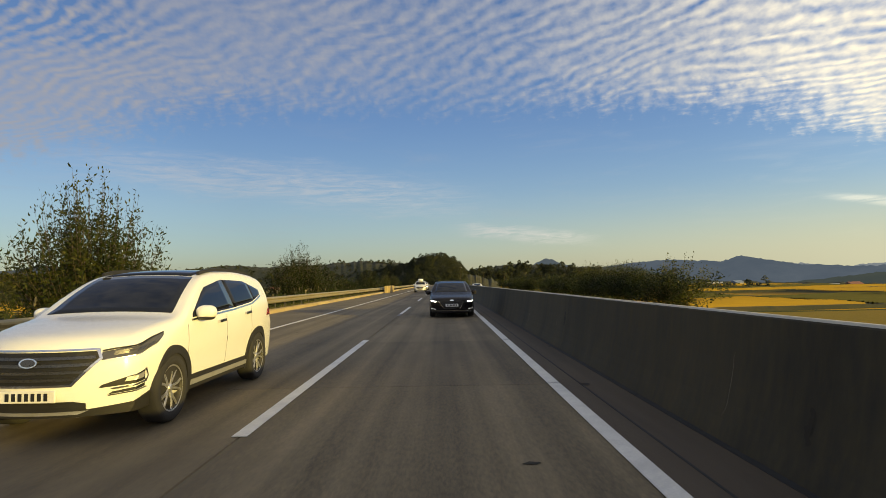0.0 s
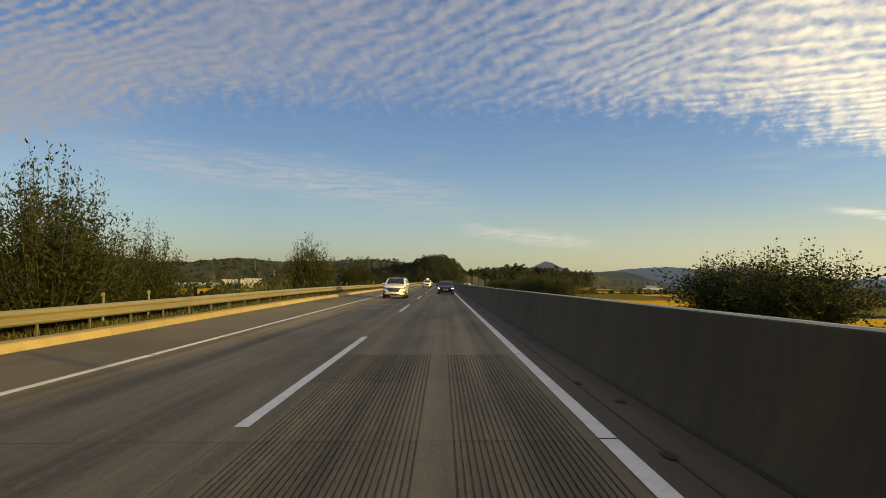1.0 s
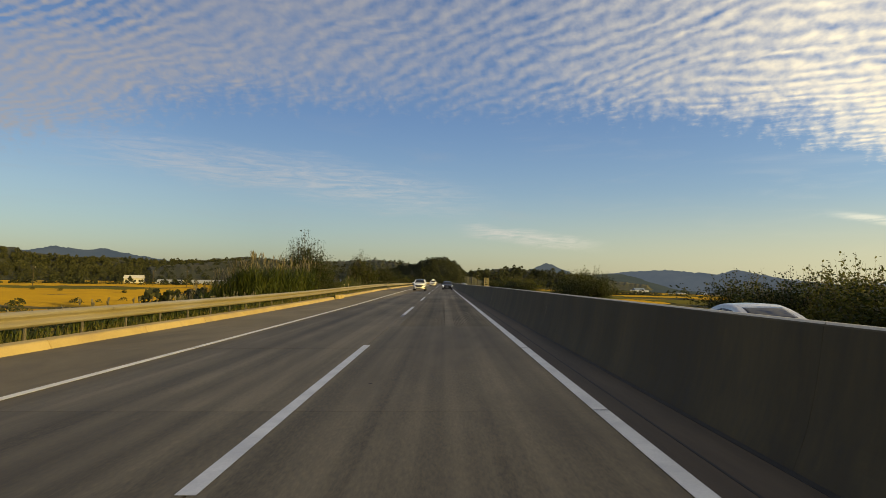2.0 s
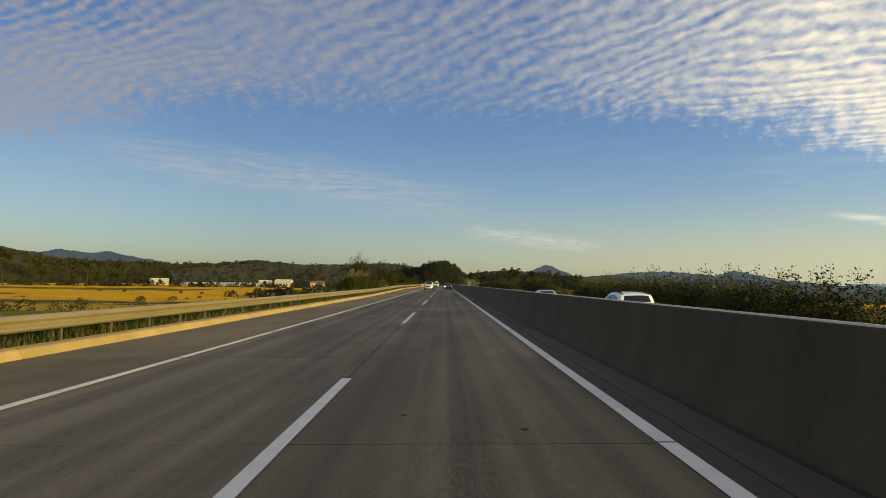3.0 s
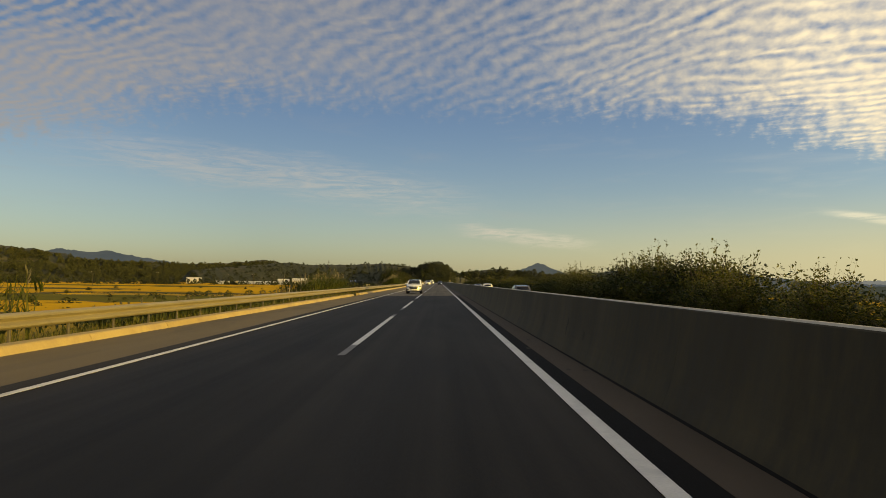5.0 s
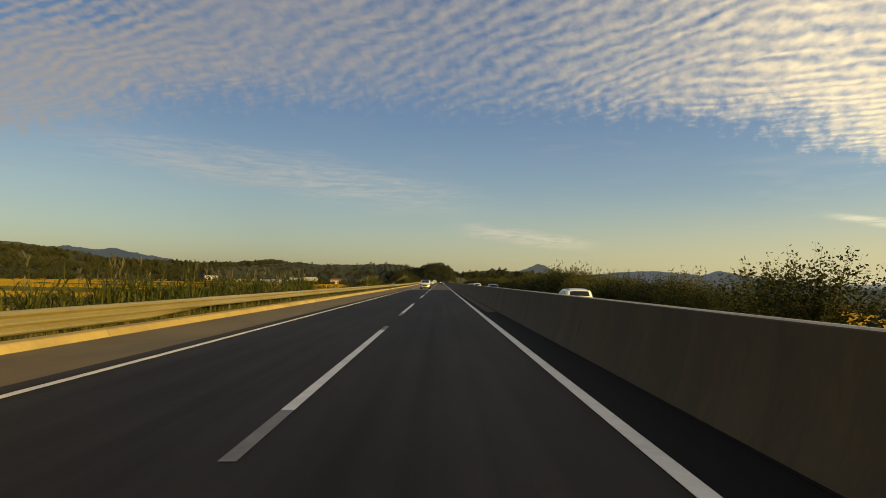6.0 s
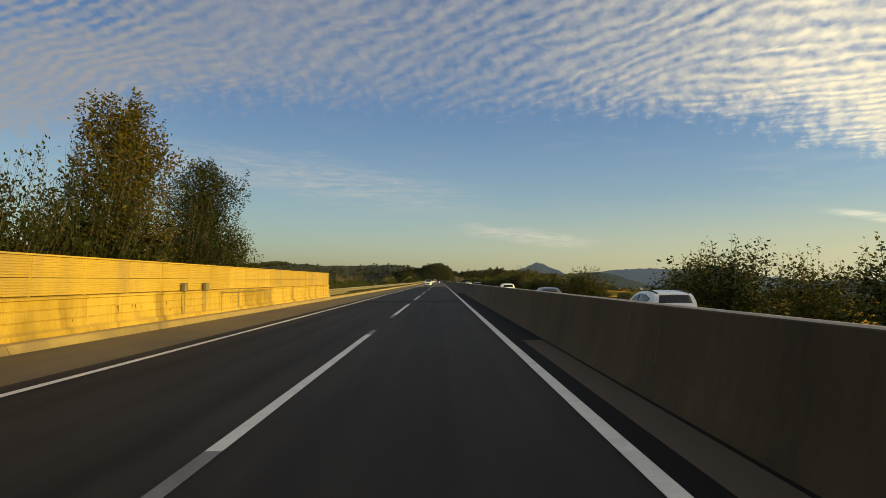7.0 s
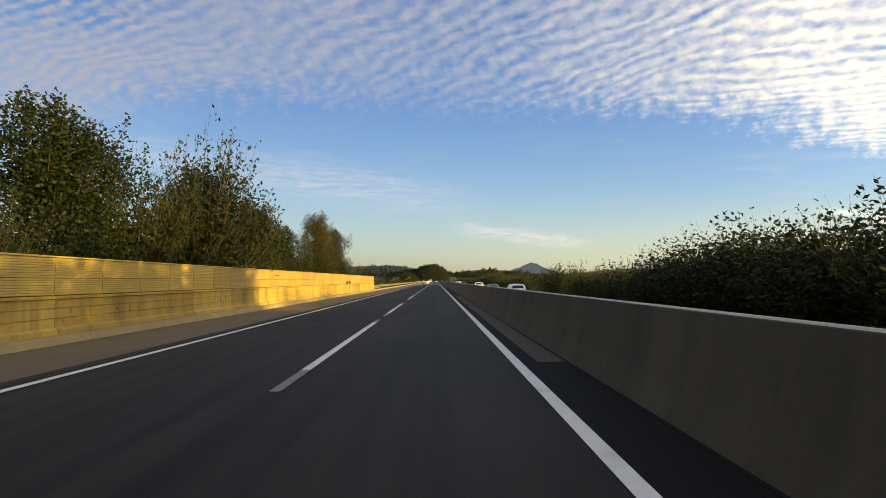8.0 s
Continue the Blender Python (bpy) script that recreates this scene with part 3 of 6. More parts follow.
while y < ROAD_START:
    length = 12.0 if y < 160 else 60.0
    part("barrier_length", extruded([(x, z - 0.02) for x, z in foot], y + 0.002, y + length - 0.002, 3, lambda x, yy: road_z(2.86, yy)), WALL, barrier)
    part("cap", extruded([(2.870, 1.112), (2.882, 1.131), (2.928, 1.131), (2.928, 1.110)], y + 0.005, y + length - 0.005, 3, lambda x, yy: road_z(2.86, yy)), SUNLIT_EDGE, barrier, "top edge strip with sunlight put into its colour")
    y += length

# unseen strip added inside, so no sun shines through the gaps between lengths
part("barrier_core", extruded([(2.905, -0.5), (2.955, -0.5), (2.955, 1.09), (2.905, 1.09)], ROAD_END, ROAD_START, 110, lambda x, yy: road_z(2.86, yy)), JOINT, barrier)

# pale lime runs and cracks down the barrier's face, dark patches near its foot
LIME = material("lime_run", (0.12, 0.105, 0.070), (0.19, 0.165, 0.115), 0.9, fine=40, coarse=6, bump=0.1)
GRIME = material("barrier_grime", (0.017, 0.0135, 0.008), (0.034, 0.027, 0.016), 0.9, fine=30, coarse=5, bump=0.1)


def face_x(z):
    """Where the barrier's face stands at the height z."""
    return float(np.interp(z, [p[1] - 0.02 for p in foot[:8]], [p[0] for p in foot[:8]]))


def run_mark(y, z0, z1, width, seed):
    """A thin ragged mark that wanders down the barrier's face."""
    rr, n, verts, drift = random.Random(seed), 9, [], 0.0
    for i in range(n + 1):
        u = i / n
        z = z0 + (z1 - z0) * u
        drift += rr.gauss(0, 0.018)
        w = width * rr.uniform(0.4, 1.2) * (1 - 0.6 * abs(2 * u - 1))
        verts += [(face_x(z) - 0.003, y + drift - w, z + road_z(2.86, y)), (face_x(z) - 0.003, y + drift + w, z + road_z(2.86, y))]
    return verts, [(2 * i, 2 * i + 1, 2 * i + 3, 2 * i + 2) for i in range(n)]


rm = random.Random(52)
for i in range(46):
    y = rm.uniform(-300, 24)
    top = rm.uniform(0.55, 1.08)
    part("lime_run", run_mark(y, top, max(0.1, top - rm.uniform(0.2, 0.6)), rm.uniform(0.004, 0.011), i), LIME, barrier, "pale lime run")
for i in range(40):
    y = rm.uniform(-300, 24)
    top = rm.uniform(0.25, 0.8)
    part("grime_patch", run_mark(y, top, max(0.06, top - rm.uniform(0.15, 0.4)), rm.uniform(0.03, 0.10), 100 + i), GRIME, barrier, "dark grimy patch")


def blot(x, y, a, b, seed, top):
    """A flat ragged spot on the road, a across and b along it."""
    rr = random.Random(seed)
    ring = [(x + a * math.cos(t) * rr.uniform(0.6, 1.1), y + b * math.sin(t) * rr.uniform(0.6, 1.1)) for t in [2 * math.pi * k / 11 for k in range(11)]]
    return [(px_, py_, road_z(px_, py_) + top) for px_, py_ in ring], [tuple(range(11))]


for i in range(44):          # chipped spots and tar spots on the slabs
    x, y = rm.choice((rm.uniform(-5.2, -2.2), rm.uniform(-1.4, 1.4), rm.uniform(-1.4, 1.4))), rm.uniform(ASPHALT_Y + 2, 30)
    part("chipped_spot", blot(x, y, rm.uniform(0.02, 0.09), rm.uniform(0.015, 0.05), 200 + i, 0.006), GRIME if i % 3 else LIME, road)
for i in range(30):          # clods of dirt in the strip along the barrier
    part("dirt_patch", blot(rm.uniform(2.0, 2.5), rm.uniform(-200, 24), rm.uniform(0.03, 0.08), rm.uniform(0.04, 0.16), 300 + i, 0.010), GRIME, road, "dark clod of dirt")
y = ASPHALT_Y
while y < 40:          # slab joints cut through the painted edge lines
    for x, w in ((1.70, 0.17), (-5.51, 0.15)):
        part("joint_cut", paint(x, w, y - 0.012, y + 0.012, 1, 0.0145), JOINT, lines)
    y += SLAB

# curb along the outer shoulder
curb = tagged(empty("shoulder_curb"), "pale sunlit concrete curb along the hard shoulder", "curb", kind="structure")
cp = [(CURB_X - 0.02, -0.25), (CURB_X, 0.0), (CURB_X - 0.08, 0.15), (CURB_X - 0.12, 0.18), (CURB_X - 0.42, 0.19), (CURB_X - 0.44, -0.25)]
y = ROAD_END
while y < 300:
    gap = y in (-32.0, -128.0)
    if not gap:
        part("curb_length", extruded(cp, y + 0.01, y + 4.0 - 0.01, 1, lambda x, yy: road_z(CURB_X, yy)), CURB, curb)
    y += 4.0
part("curb_length", extruded(cp, 300, ROAD_START, 30, lambda x, yy: road_z(CURB_X, yy)), CURB, curb)

# bridge joints across the asphalt: rubber strips between steel edges
for jy in (-221.0,):
    joint = tagged(empty("bridge_joint"), "steel and rubber expansion joint across the road", "joint", "bridge joints", kind="structure")
    for k in range(4):
        y0 = jy + k * 0.46
        part("rubber_strip", paint(-1.62, 8.4, y0, y0 + 0.10, 1, 0.009), JOINT, joint)
        part("steel_edge", paint(-1.62, 8.4, y0 + 0.12, y0 + 0.40, 1, 0.008), DARK_ASPHALT, joint, "tarred strip between the rubbers")
PAINT_MID = material("scuffed_road_paint", (0.26, 0.255, 0.24), (0.46, 0.45, 0.43), 0.75, fine=30, coarse=5, bump=0.2, stain=(0.16, 0.15, 0.13), world_space=True)
# worn word in the outer lane, too worn to read: slanted bars
word = tagged(empty("worn_lane_marking"), "worn white slanted bars painted in the outer lane", "road marking", kind="structure")
for k in range(15):
    y0 = -10.5 + k * 0.62
    x0 = -4.3 + 0.5 * math.sin(k * 1.7)
    bar_v = [(x0, y0), (x0 + 1.5, y0 + 0.45), (x0 + 1.5, y0 + 0.60), (x0, y0 + 0.15)]
    part("bar", ([(x, yy, road_z(x, yy) + 0.007) for x, yy in bar_v], [(0, 1, 2, 3)]), PAINT_MID, word)

# ------------------------------------------------------------------ outer side: guardrail, then the sound wall
SOUND_Y = -212.8
RAIL_X = -9.35
rail = tagged(empty("guardrail"), "galvanised corrugated guardrail on short steel posts, sunlit", "guardrail", kind="structure")
wave_beam = [(0.0, 0.44), (0.055, 0.465), (0.085, 0.50), (0.085, 0.55), (0.02, 0.60), (0.0, 0.625), (0.02, 0.65), (0.085, 0.70), (0.085, 0.75), (0.055, 0.785), (0.0, 0.81), (-0.012, 0.80), (0.04, 0.775), (0.07, 0.74), (0.07, 0.71), (0.0, 0.66), (-0.02, 0.625), (0.0, 0.59), (0.07, 0.54), (0.07, 0.51), (0.04, 0.478), (-0.012, 0.452)]
triple_beam = [(x, z - 0.185) for x, z in wave_beam[:5]] + wave_beam[:10] + [(-0.012, 0.80), (-0.03, 0.62), (-0.03, 0.44), (-0.012, 0.26)]
y = SOUND_Y
for k in range(2):
    part("beam", extruded([(RAIL_X + 0.112 + x, z) for x, z in triple_beam], y, y + 4.02, 1, lambda x, yy: road_z(RAIL_X, yy)), GALV, rail, "deeper three-wave beam")
    y += 4.0
part("end_shoe", extruded([(RAIL_X + 0.21 + x, z) for x, z in ((0, 0.28), (0.012, 0.28), (0.012, 0.79), (0, 0.79))], SOUND_Y - 0.3, SOUND_Y + 0.35, 1, lambda x, yy: road_z(RAIL_X, yy)), GALV, rail, "flat steel end plate")
# the third wave tapers out over one length
v, f = extruded([(RAIL_X + 0.106 + x, z) for x, z in triple_beam], y, y + 4.02, 1, lambda x, yy: road_z(RAIL_X, yy))
v = [(a, b, c + (0.185 * min(1, max(0, (0.44 + road_z(RAIL_X, b) - c) / 0.12)) if b > y + 2 else 0)) for a, b, c in v]
part("beam", (v, f), GALV, rail, "tapering transition beam")
y += 4.0
while y < 320:
    part("beam", extruded([(RAIL_X + 0.10 + x, z) for x, z in wave_beam], y, y + 4.02, 1, lambda x, yy: road_z(RAIL_X, yy)), GALV, rail)
    y += 4.0
post_mesh = bpy.data.meshes.new("post")
b = boxed(-0.035, 0.02, -0.022, 0.022, -0.5, 0.74, 0.005)
b.to_mesh(post_mesh), b.free()
post_mesh.materials.append(STEEL_DARK)
y = SOUND_Y + 1
while y < 200:
    part("post", post_mesh, STEEL_DARK, rail, at=(RAIL_X, y, road_z(RAIL_X, y)))
    y += 2.0
part("beam", extruded([(RAIL_X + 0.10 + x, z) for x, z in wave_beam], 320, ROAD_START, 20, lambda x, yy: road_z(RAIL_X, yy)), GALV, rail)

sound = tagged(empty("sound_wall"), "yellowish concrete wall topped with horizontally ribbed noise panels", "sound wall", kind="structure")
y, BAY = SOUND_Y, 4.0
base_mesh = mesh_of("wall_bay", *extruded([(-0.42, -0.3), (0.16, -0.3), (0.15, 0.30), (0.05, 0.36), (0.045, 0.55), (0.02, 0.56), (0.02, 0.575), (0.045, 0.585), (0.035, 0.80), (0.01, 0.81), (0.01, 0.825), (0.035, 0.835), (0.03, 1.04), (0.09, 1.06), (0.09, 1.11), (0.0, 1.13), (-0.40, 1.13)], -BAY + 0.008, -0.008), NOISEWALL)
rib = [(-0.16, 1.13)]
for k in range(15):
    z = 1.15 + k * 0.060
    gap = -0.075 if k == 7 else -0.014
    rib += [(gap, z), (0.0, z + 0.010), (0.0, z + 0.044), (-0.014, z + 0.052)]
rib += [(-0.03, 2.07), (-0.16, 2.07)]
panel_mesh = mesh_of("noise_panel", *extruded(rib, -BAY / 2 + 0.022, -0.022), PANEL)
pb = boxed(-0.17, -0.022, -0.035, 0.035, 1.10, 2.075, 0.004)
npost_mesh = bpy.data.meshes.new("panel_post")
pb.to_mesh(npost_mesh), pb.free()
npost_mesh.materials.append(PANEL)
drain_mesh = mesh_of("drain_mouth", *lathe([(0.001, 0.0), (0.035, 0.0), (0.045, 0.012), (0.045, -0.03)], 10), JOINT)
for v in drain_mesh.vertices:
    v.co.z += 0.70
STAIN = material("rust_brown_stain", (0.11, 0.062, 0.016), (0.20, 0.125, 0.035), 0.9, fine=30, coarse=4, bump=0.1)


def drip(width, length, seed):
    """A dried run of dirty water: a ragged tongue that narrows downwards."""
    rr, n = random.Random(seed), 7
    verts = []
    for i in range(n + 1):
        u = i / n
        w = width * (1 - 0.75 * u ** 1.4) * rr.uniform(0.75, 1.2) / 2
        c = rr.uniform(-0.012, 0.012)
        verts += [(0.001, c - w, -length * u), (0.001, c + w, -length * u)]
    return mesh_of("drip_stain", verts, [(2 * i, 2 * i + 1, 2 * i + 3, 2 * i + 2) for i in range(n)], STAIN)


drips = [drip(0.045, 0.16, 1), drip(0.08, 0.10, 2), drip(0.035, 0.26, 3), drip(0.06, 0.13, 4)]
rd = random.Random(31)
cap_mesh = mesh_of("top_cap", *extruded([(-0.19, 2.08), (0.03, 2.08), (0.03, 2.12), (-0.19, 2.12)], -BAY, 0), PANEL)
while y > -352:
    o = (CURB_X - 0.52, y, road_z(CURB_X, y))
    part("wall_bay", base_mesh, NOISEWALL, sound, at=o)
    for q in (0, -BAY / 2):
        part("noise_panel", panel_mesh, PANEL, sound, at=(o[0], o[1] + q, o[2]))
        part("panel_post", npost_mesh, PANEL, sound, at=(o[0], o[1] + q, o[2]))
    if (int(-y / BAY) * 7) % 5 < 2:
        part("drain_mouth", drain_mesh, JOINT, sound, at=(o[0] + 0.035, o[1] - 1.3 - 0.4 * ((int(-y) * 3) % 4), o[2]))
    part("top_cap", cap_mesh, PANEL, sound, at=o)
    for _ in range(rd.randint(2, 5)):
        part("drip_stain", drips[rd.randint(0, 3)], STAIN, sound, at=(o[0] + 0.046, o[1] - rd.uniform(0.2, 3.8), o[2] + rd.choice((0.80, 0.80, 0.55))))
    y -= BAY


# junction boxes with conduits fixed to the sound wall
for y in (-237.6, -239.4):
    jb = empty("junction_box", (CURB_X - 0.46, y, road_z(CURB_X, y)))
    part("box", boxed(0.0, 0.14, -0.12, 0.12, 1.12, 1.42, 0.015), STEEL_DARK, jb)
    part("lid", boxed(0.14, 0.155, -0.10, 0.10, 1.14, 1.40, 0.004), GALV, jb)
    for q in (-0.06, 0.06):
        v, f = [], []
        limb(v, f, (0.07, q, 0.24), (0.07, q, 1.12), 0.02, 0.02, 8)
        part("conduit", (v, f), GALV, jb)
    tagged(jb, "grey junction box with two conduits on the sound wall", "junction box", "junction boxes")
pipe = empty("pipe_rail", (CURB_X - 0.42, -236.0, road_z(CURB_X, -236)))
v, f = [], []
limb(v, f, (0.06, 0, 1.0), (0.06, 6.0, 1.0), 0.022, 0.022, 8)
part("rail", (v, f), GALV, pipe)
for q in (0.0, 2.0, 4.0, 6.0):
    v, f = [], []
    limb(v, f, (0.06, q, 0.24), (0.06, q, 1.0), 0.02, 0.02, 8)
    part("upright", (v, f), GALV, pipe)
tagged(pipe, "thin steel pipe rail in front of the sound wall", "pipe rail")


# ------------------------------------------------------------------ plants
def leaf_cloud(rng, centres, per, size, spread):
    """Many small pointed leaves round the given clump centres."""
    verts, faces = [], []
    most = max(r for _, r in centres)
    for c, r in centres:
        for _ in range(max(4, int(per * (r / most) ** 1.6))):
            d = Vector((rng.gauss(0, 1), rng.gauss(0, 1), rng.gauss(0, 0.8)))
            d = d.normalized() * r * (rng.random() ** 0.45)
            p = Vector(c) + d
            a = Vector((rng.gauss(0, 1), rng.gauss(0, 1), rng.gauss(0.3, 0.7))).normalized()
            n = a.cross(Vector((rng.gauss(0, 1), rng.gauss(0, 1), rng.gauss(0, 1)))).normalized()
            s = size * rng.uniform(0.6, 1.3)
            k = len(verts)
            verts += [p, p + a * s * 0.5 + n * s * 0.28 * spread, p + a * s, p + a * s * 0.5 - n * s * 0.28 * spread]
            faces.append((k, k + 1, k + 2, k + 3))
    return verts, faces


def tree_meshes(seed, height, width, bare, clumps, per, leaf, size, name="tree"):
    """Trunk with limbs, and a crown of leaf clumps; bare is the share of clear trunk."""
    rng = random.Random(seed)
    tv, tf, centres = [], [], []
    top = Vector((rng.uniform(-0.3, 0.3), rng.uniform(-0.3, 0.3), height * 0.9))
    knots = [Vector((0, 0, -0.6)), Vector((rng.uniform(-0.1, 0.1), rng.uniform(-0.1, 0.1), height * 0.35)), top]
    r = height * 0.017
    limb(tv, tf, knots[0], knots[1], r * 1.3, r * 0.9, 8)
    limb(tv, tf, knots[1], knots[2], r * 0.9, r * 0.15, 7)
    for i in range(clumps):
        u = bare + (1 - bare) * rng.random() ** 0.9
        z = height * u
        reach = width * 0.5 * math.sqrt(max(0.02, 1 - ((u - 0.40) / 0.62) ** 2)) * rng.uniform(0.3, 1.05) * (0.72 + 0.45 * math.sin(5 * u + 3 * math.sin(seed + 7 * u)) * rng.random())
        a = rng.uniform(0, 2 * math.pi)
        c = Vector((math.cos(a) * reach, math.sin(a) * reach, z))
        start = knots[1].lerp(top, max(0, min(0.95, (u - 0.35) / 0.6))) if u > 0.35 else knots[0].lerp(knots[1], max(0.1, u / 0.35))
        limb(tv, tf, start - Vector((0, 0, 0.04 * height)), c, r * 0.35, r * 0.06, 5)
        centres.append((c, width * rng.uniform(0.07, 0.17)))
        if u > 0.55 and rng.random() < 0.6:
            tip = c + Vector((c.x * 0.22, c.y * 0.22, rng.uniform(0.05, 0.15) * height))
            limb(tv, tf, c, tip, r * 0.08, r * 0.02, 4)
            centres += [(c.lerp(tip, 0.45), width * 0.055), (c.lerp(tip, 0.8), width * 0.035), (tip, width * 0.022)]
        if rng.random() < 0.5:
            centres.append((c + Vector((rng.gauss(0, 0.3), rng.gauss(0, 0.3), rng.uniform(0.1, 0.7))) * width * 0.16, width * rng.uniform(0.05, 0.09)))
    return mesh_of(name + "_trunk", tv, tf, BARK, True), mesh_of(name + "_crown", *leaf_cloud(rng, centres, per, size, 1.0), leaf)


def feathery_meshes(seed, height, width, shoots, per, leaf, size, low=0.25, slim=0.13, name="tree"):
    """A short stem that fans out into many thin leafy shoots."""
    rng = random.Random(seed)
    tv, tf, lv, lf = [], [], [], []
    r = height * 0.0075
    limb(tv, tf, Vector((0, 0, -0.6)), Vector((0, 0, height * 0.30)), r * 2.2, r * 1.2, 8)

    def leaves(p, q, n, wide):
        d = (q - p).normalized()
        for _ in range(n):
            c = p.lerp(q, rng.random()) + Vector((rng.gauss(0, 1), rng.gauss(0, 1), rng.gauss(0, 1))) * wide
            a = (d * 0.9 + Vector((rng.gauss(0, 0.7), rng.gauss(0, 0.7), rng.gauss(0, 0.6)))).normalized()
            m = a.orthogonal().normalized()
            m = (m * math.cos(c.x * 40) + a.cross(m) * math.sin(c.x * 40)) * slim
            s = size * rng.uniform(0.6, 1.4)
            k = len(lv)
            lv.extend([c, c + a * s * 0.45 + m * s, c + a * s, c + a * s * 0.45 - m * s])
            lf.append((k, k + 1, k + 2, k + 3))

    lean = Vector((rng.uniform(-0.12, 0.12), rng.uniform(-0.12, 0.12), 0)) * height
    for _ in range(shoots):
        a, q = rng.uniform(0, 6.283), width * 0.5 * math.sqrt(rng.random()) * rng.uniform(0.75, 1.1)
        out = Vector((math.cos(a), math.sin(a), 0))
        top = height * (1.0 - 0.52 * (2 * q / width) ** 2) * rng.uniform(0.66, 1.04)
        p = [Vector((0, 0, height * rng.uniform(0.02, 0.28)))]
        end = out * q + Vector((0, 0, top)) + lean * rng.random()
        ctrl = out * q * 0.75 + Vector((0, 0, top * 0.42))
        for k in range(1, 5):
            u = k / 4
            p.append(p[0] * (1 - u) ** 2 + ctrl * 2 * u * (1 - u) + end * u * u)
        for k in range(4):
            limb(tv, tf, p[k] - (p[k + 1] - p[k]) * 0.05, p[k + 1], r * (0.42 - 0.09 * k), r * (0.33 - 0.09 * k), 3)
            if (k + 1) / 4 > low:
                leaves(p[k], p[k + 1], int(per * 1.5 * (1.0 - 0.13 * k)), width * (0.030 - 0.005 * k))
        for _ in range(4):
            k = rng.randint(1, 3)
            side = p[k] + Vector((rng.gauss(0, 0.07), rng.gauss(0, 0.07), rng.uniform(0.02, 0.12))) * height
            limb(tv, tf, p[k], side, r * 0.10, r * 0.03, 3)
            leaves(p[k], side, int(per * 0.8), width * 0.014)
    return mesh_of(name + "_trunk", tv, tf, BARK, True), mesh_of(name + "_crown", lv, lf, leaf)


def tree(kinds, i, x, y, s, label, group, base=None, wide=1.0):
    t, c = kinds[i % len(kinds)]
    z = ground_z(x, y) if base is None else base
    ob = empty("tree", Matrix.Translation((x, y, z)) @ Matrix.Rotation(i * 2.1, 4, "Z") @ Matrix.Diagonal((s * wide, s * wide, s, 1)))
    part("trunk", t, BARK, ob)
    part("crown", c, c.materials[0], ob)
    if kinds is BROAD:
        part("inner_foliage", CORE_SHADE, LEAF_DARK, ob)
    return tagged(ob, label, "tree", group)


def shrub(kinds, i, x, y, s, label, group, base=None, wide=1.0):
    ob = tree(kinds, i, x, y, s, label, group, base, wide)
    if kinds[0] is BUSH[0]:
        part("inner_foliage", BUSH_CORE_SHADE, LEAF_DARK, ob)
    ob.name = "shrub"
    ob["category"] = "shrub"
    return ob


WILLOW = [feathery_meshes(11, 8.4, 6.6, 190, 28, LEAF, 0.16, 0.15, 0.18), feathery_meshes(12, 8.4, 6.2, 180, 28, LEAF, 0.16, 0.15, 0.18)]
BROAD = [tree_meshes(21, 10.0, 7.4, 0.12, 150, 150, LEAF_DARK, 0.17), feathery_meshes(22, 10.4, 7.6, 170, 15, LEAF, 0.19, 0.15, 0.24), tree_meshes(23, 10.0, 6.9, 0.15, 150, 150, LEAF_GOLD, 0.17), feathery_meshes(24, 10.2, 7.2, 170, 15, LEAF_DARK, 0.19, 0.15, 0.24)]
# extra inner leaves, darker than outside: the crown's core shade put into colour
rc = random.Random(41)
CORE_SHADE = mesh_of("crown_core_shade", *leaf_cloud(rc, [((rc.gauss(0, 0.9), rc.gauss(0, 0.9), rc.uniform(0.8, 5.6)), rc.uniform(0.8, 1.4)) for _ in range(26)], 150, 0.22, 1.2), LEAF_DARK)
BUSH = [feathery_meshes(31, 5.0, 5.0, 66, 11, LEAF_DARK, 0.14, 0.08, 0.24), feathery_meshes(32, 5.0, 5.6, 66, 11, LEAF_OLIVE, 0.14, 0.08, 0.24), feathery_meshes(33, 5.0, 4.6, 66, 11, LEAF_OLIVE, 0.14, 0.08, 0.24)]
# likewise for bushes: denser middle with its shade painted into the leaves
BUSH_CORE_SHADE = mesh_of("bush_core_shade", *leaf_cloud(rc, [((rc.gauss(0, 1.0), rc.gauss(0, 1.0), rc.uniform(0.3, 3.3)), rc.uniform(0.7, 1.1)) for _ in range(18)], 110, 0.16, 1.1), LEAF_DARK)
THIN_BUSH = [feathery_meshes(34, 5.0, 5.0, 70, 6, LEAF_DARK, 0.24, 0.08, 0.24), feathery_meshes(35, 5.0, 5.4, 70, 6, LEAF, 0.24, 0.08, 0.24)]
THIN_BROAD = [feathery_meshes(25, 10.0, 7.2, 110, 9, LEAF_DARK, 0.34, 0.12, 0.26), feathery_meshes(26, 10.0, 7.2, 110, 9, LEAF, 0.34, 0.12, 0.26)]

# outer side
tree(WILLOW, 0, -14.6, 24, 1.06, "airy willow-like tree with feathery green leaves behind the guardrail", "roadside trees")
tree(WILLOW, 1, -14.0, 56, 0.86, "airy willow-like tree with feathery green leaves behind the guardrail", "roadside trees", wide=1.35)
rng = random.Random(5)
for i in range(16):
    y = 66 + i * 9 + rng.uniform(-2, 2)
    tree(THIN_BROAD, i + (i % 3), rng.uniform(-20, -15), y, rng.uniform(0.62, 0.85), "green roadside tree on the embankment behind the guardrail", "roadside trees")
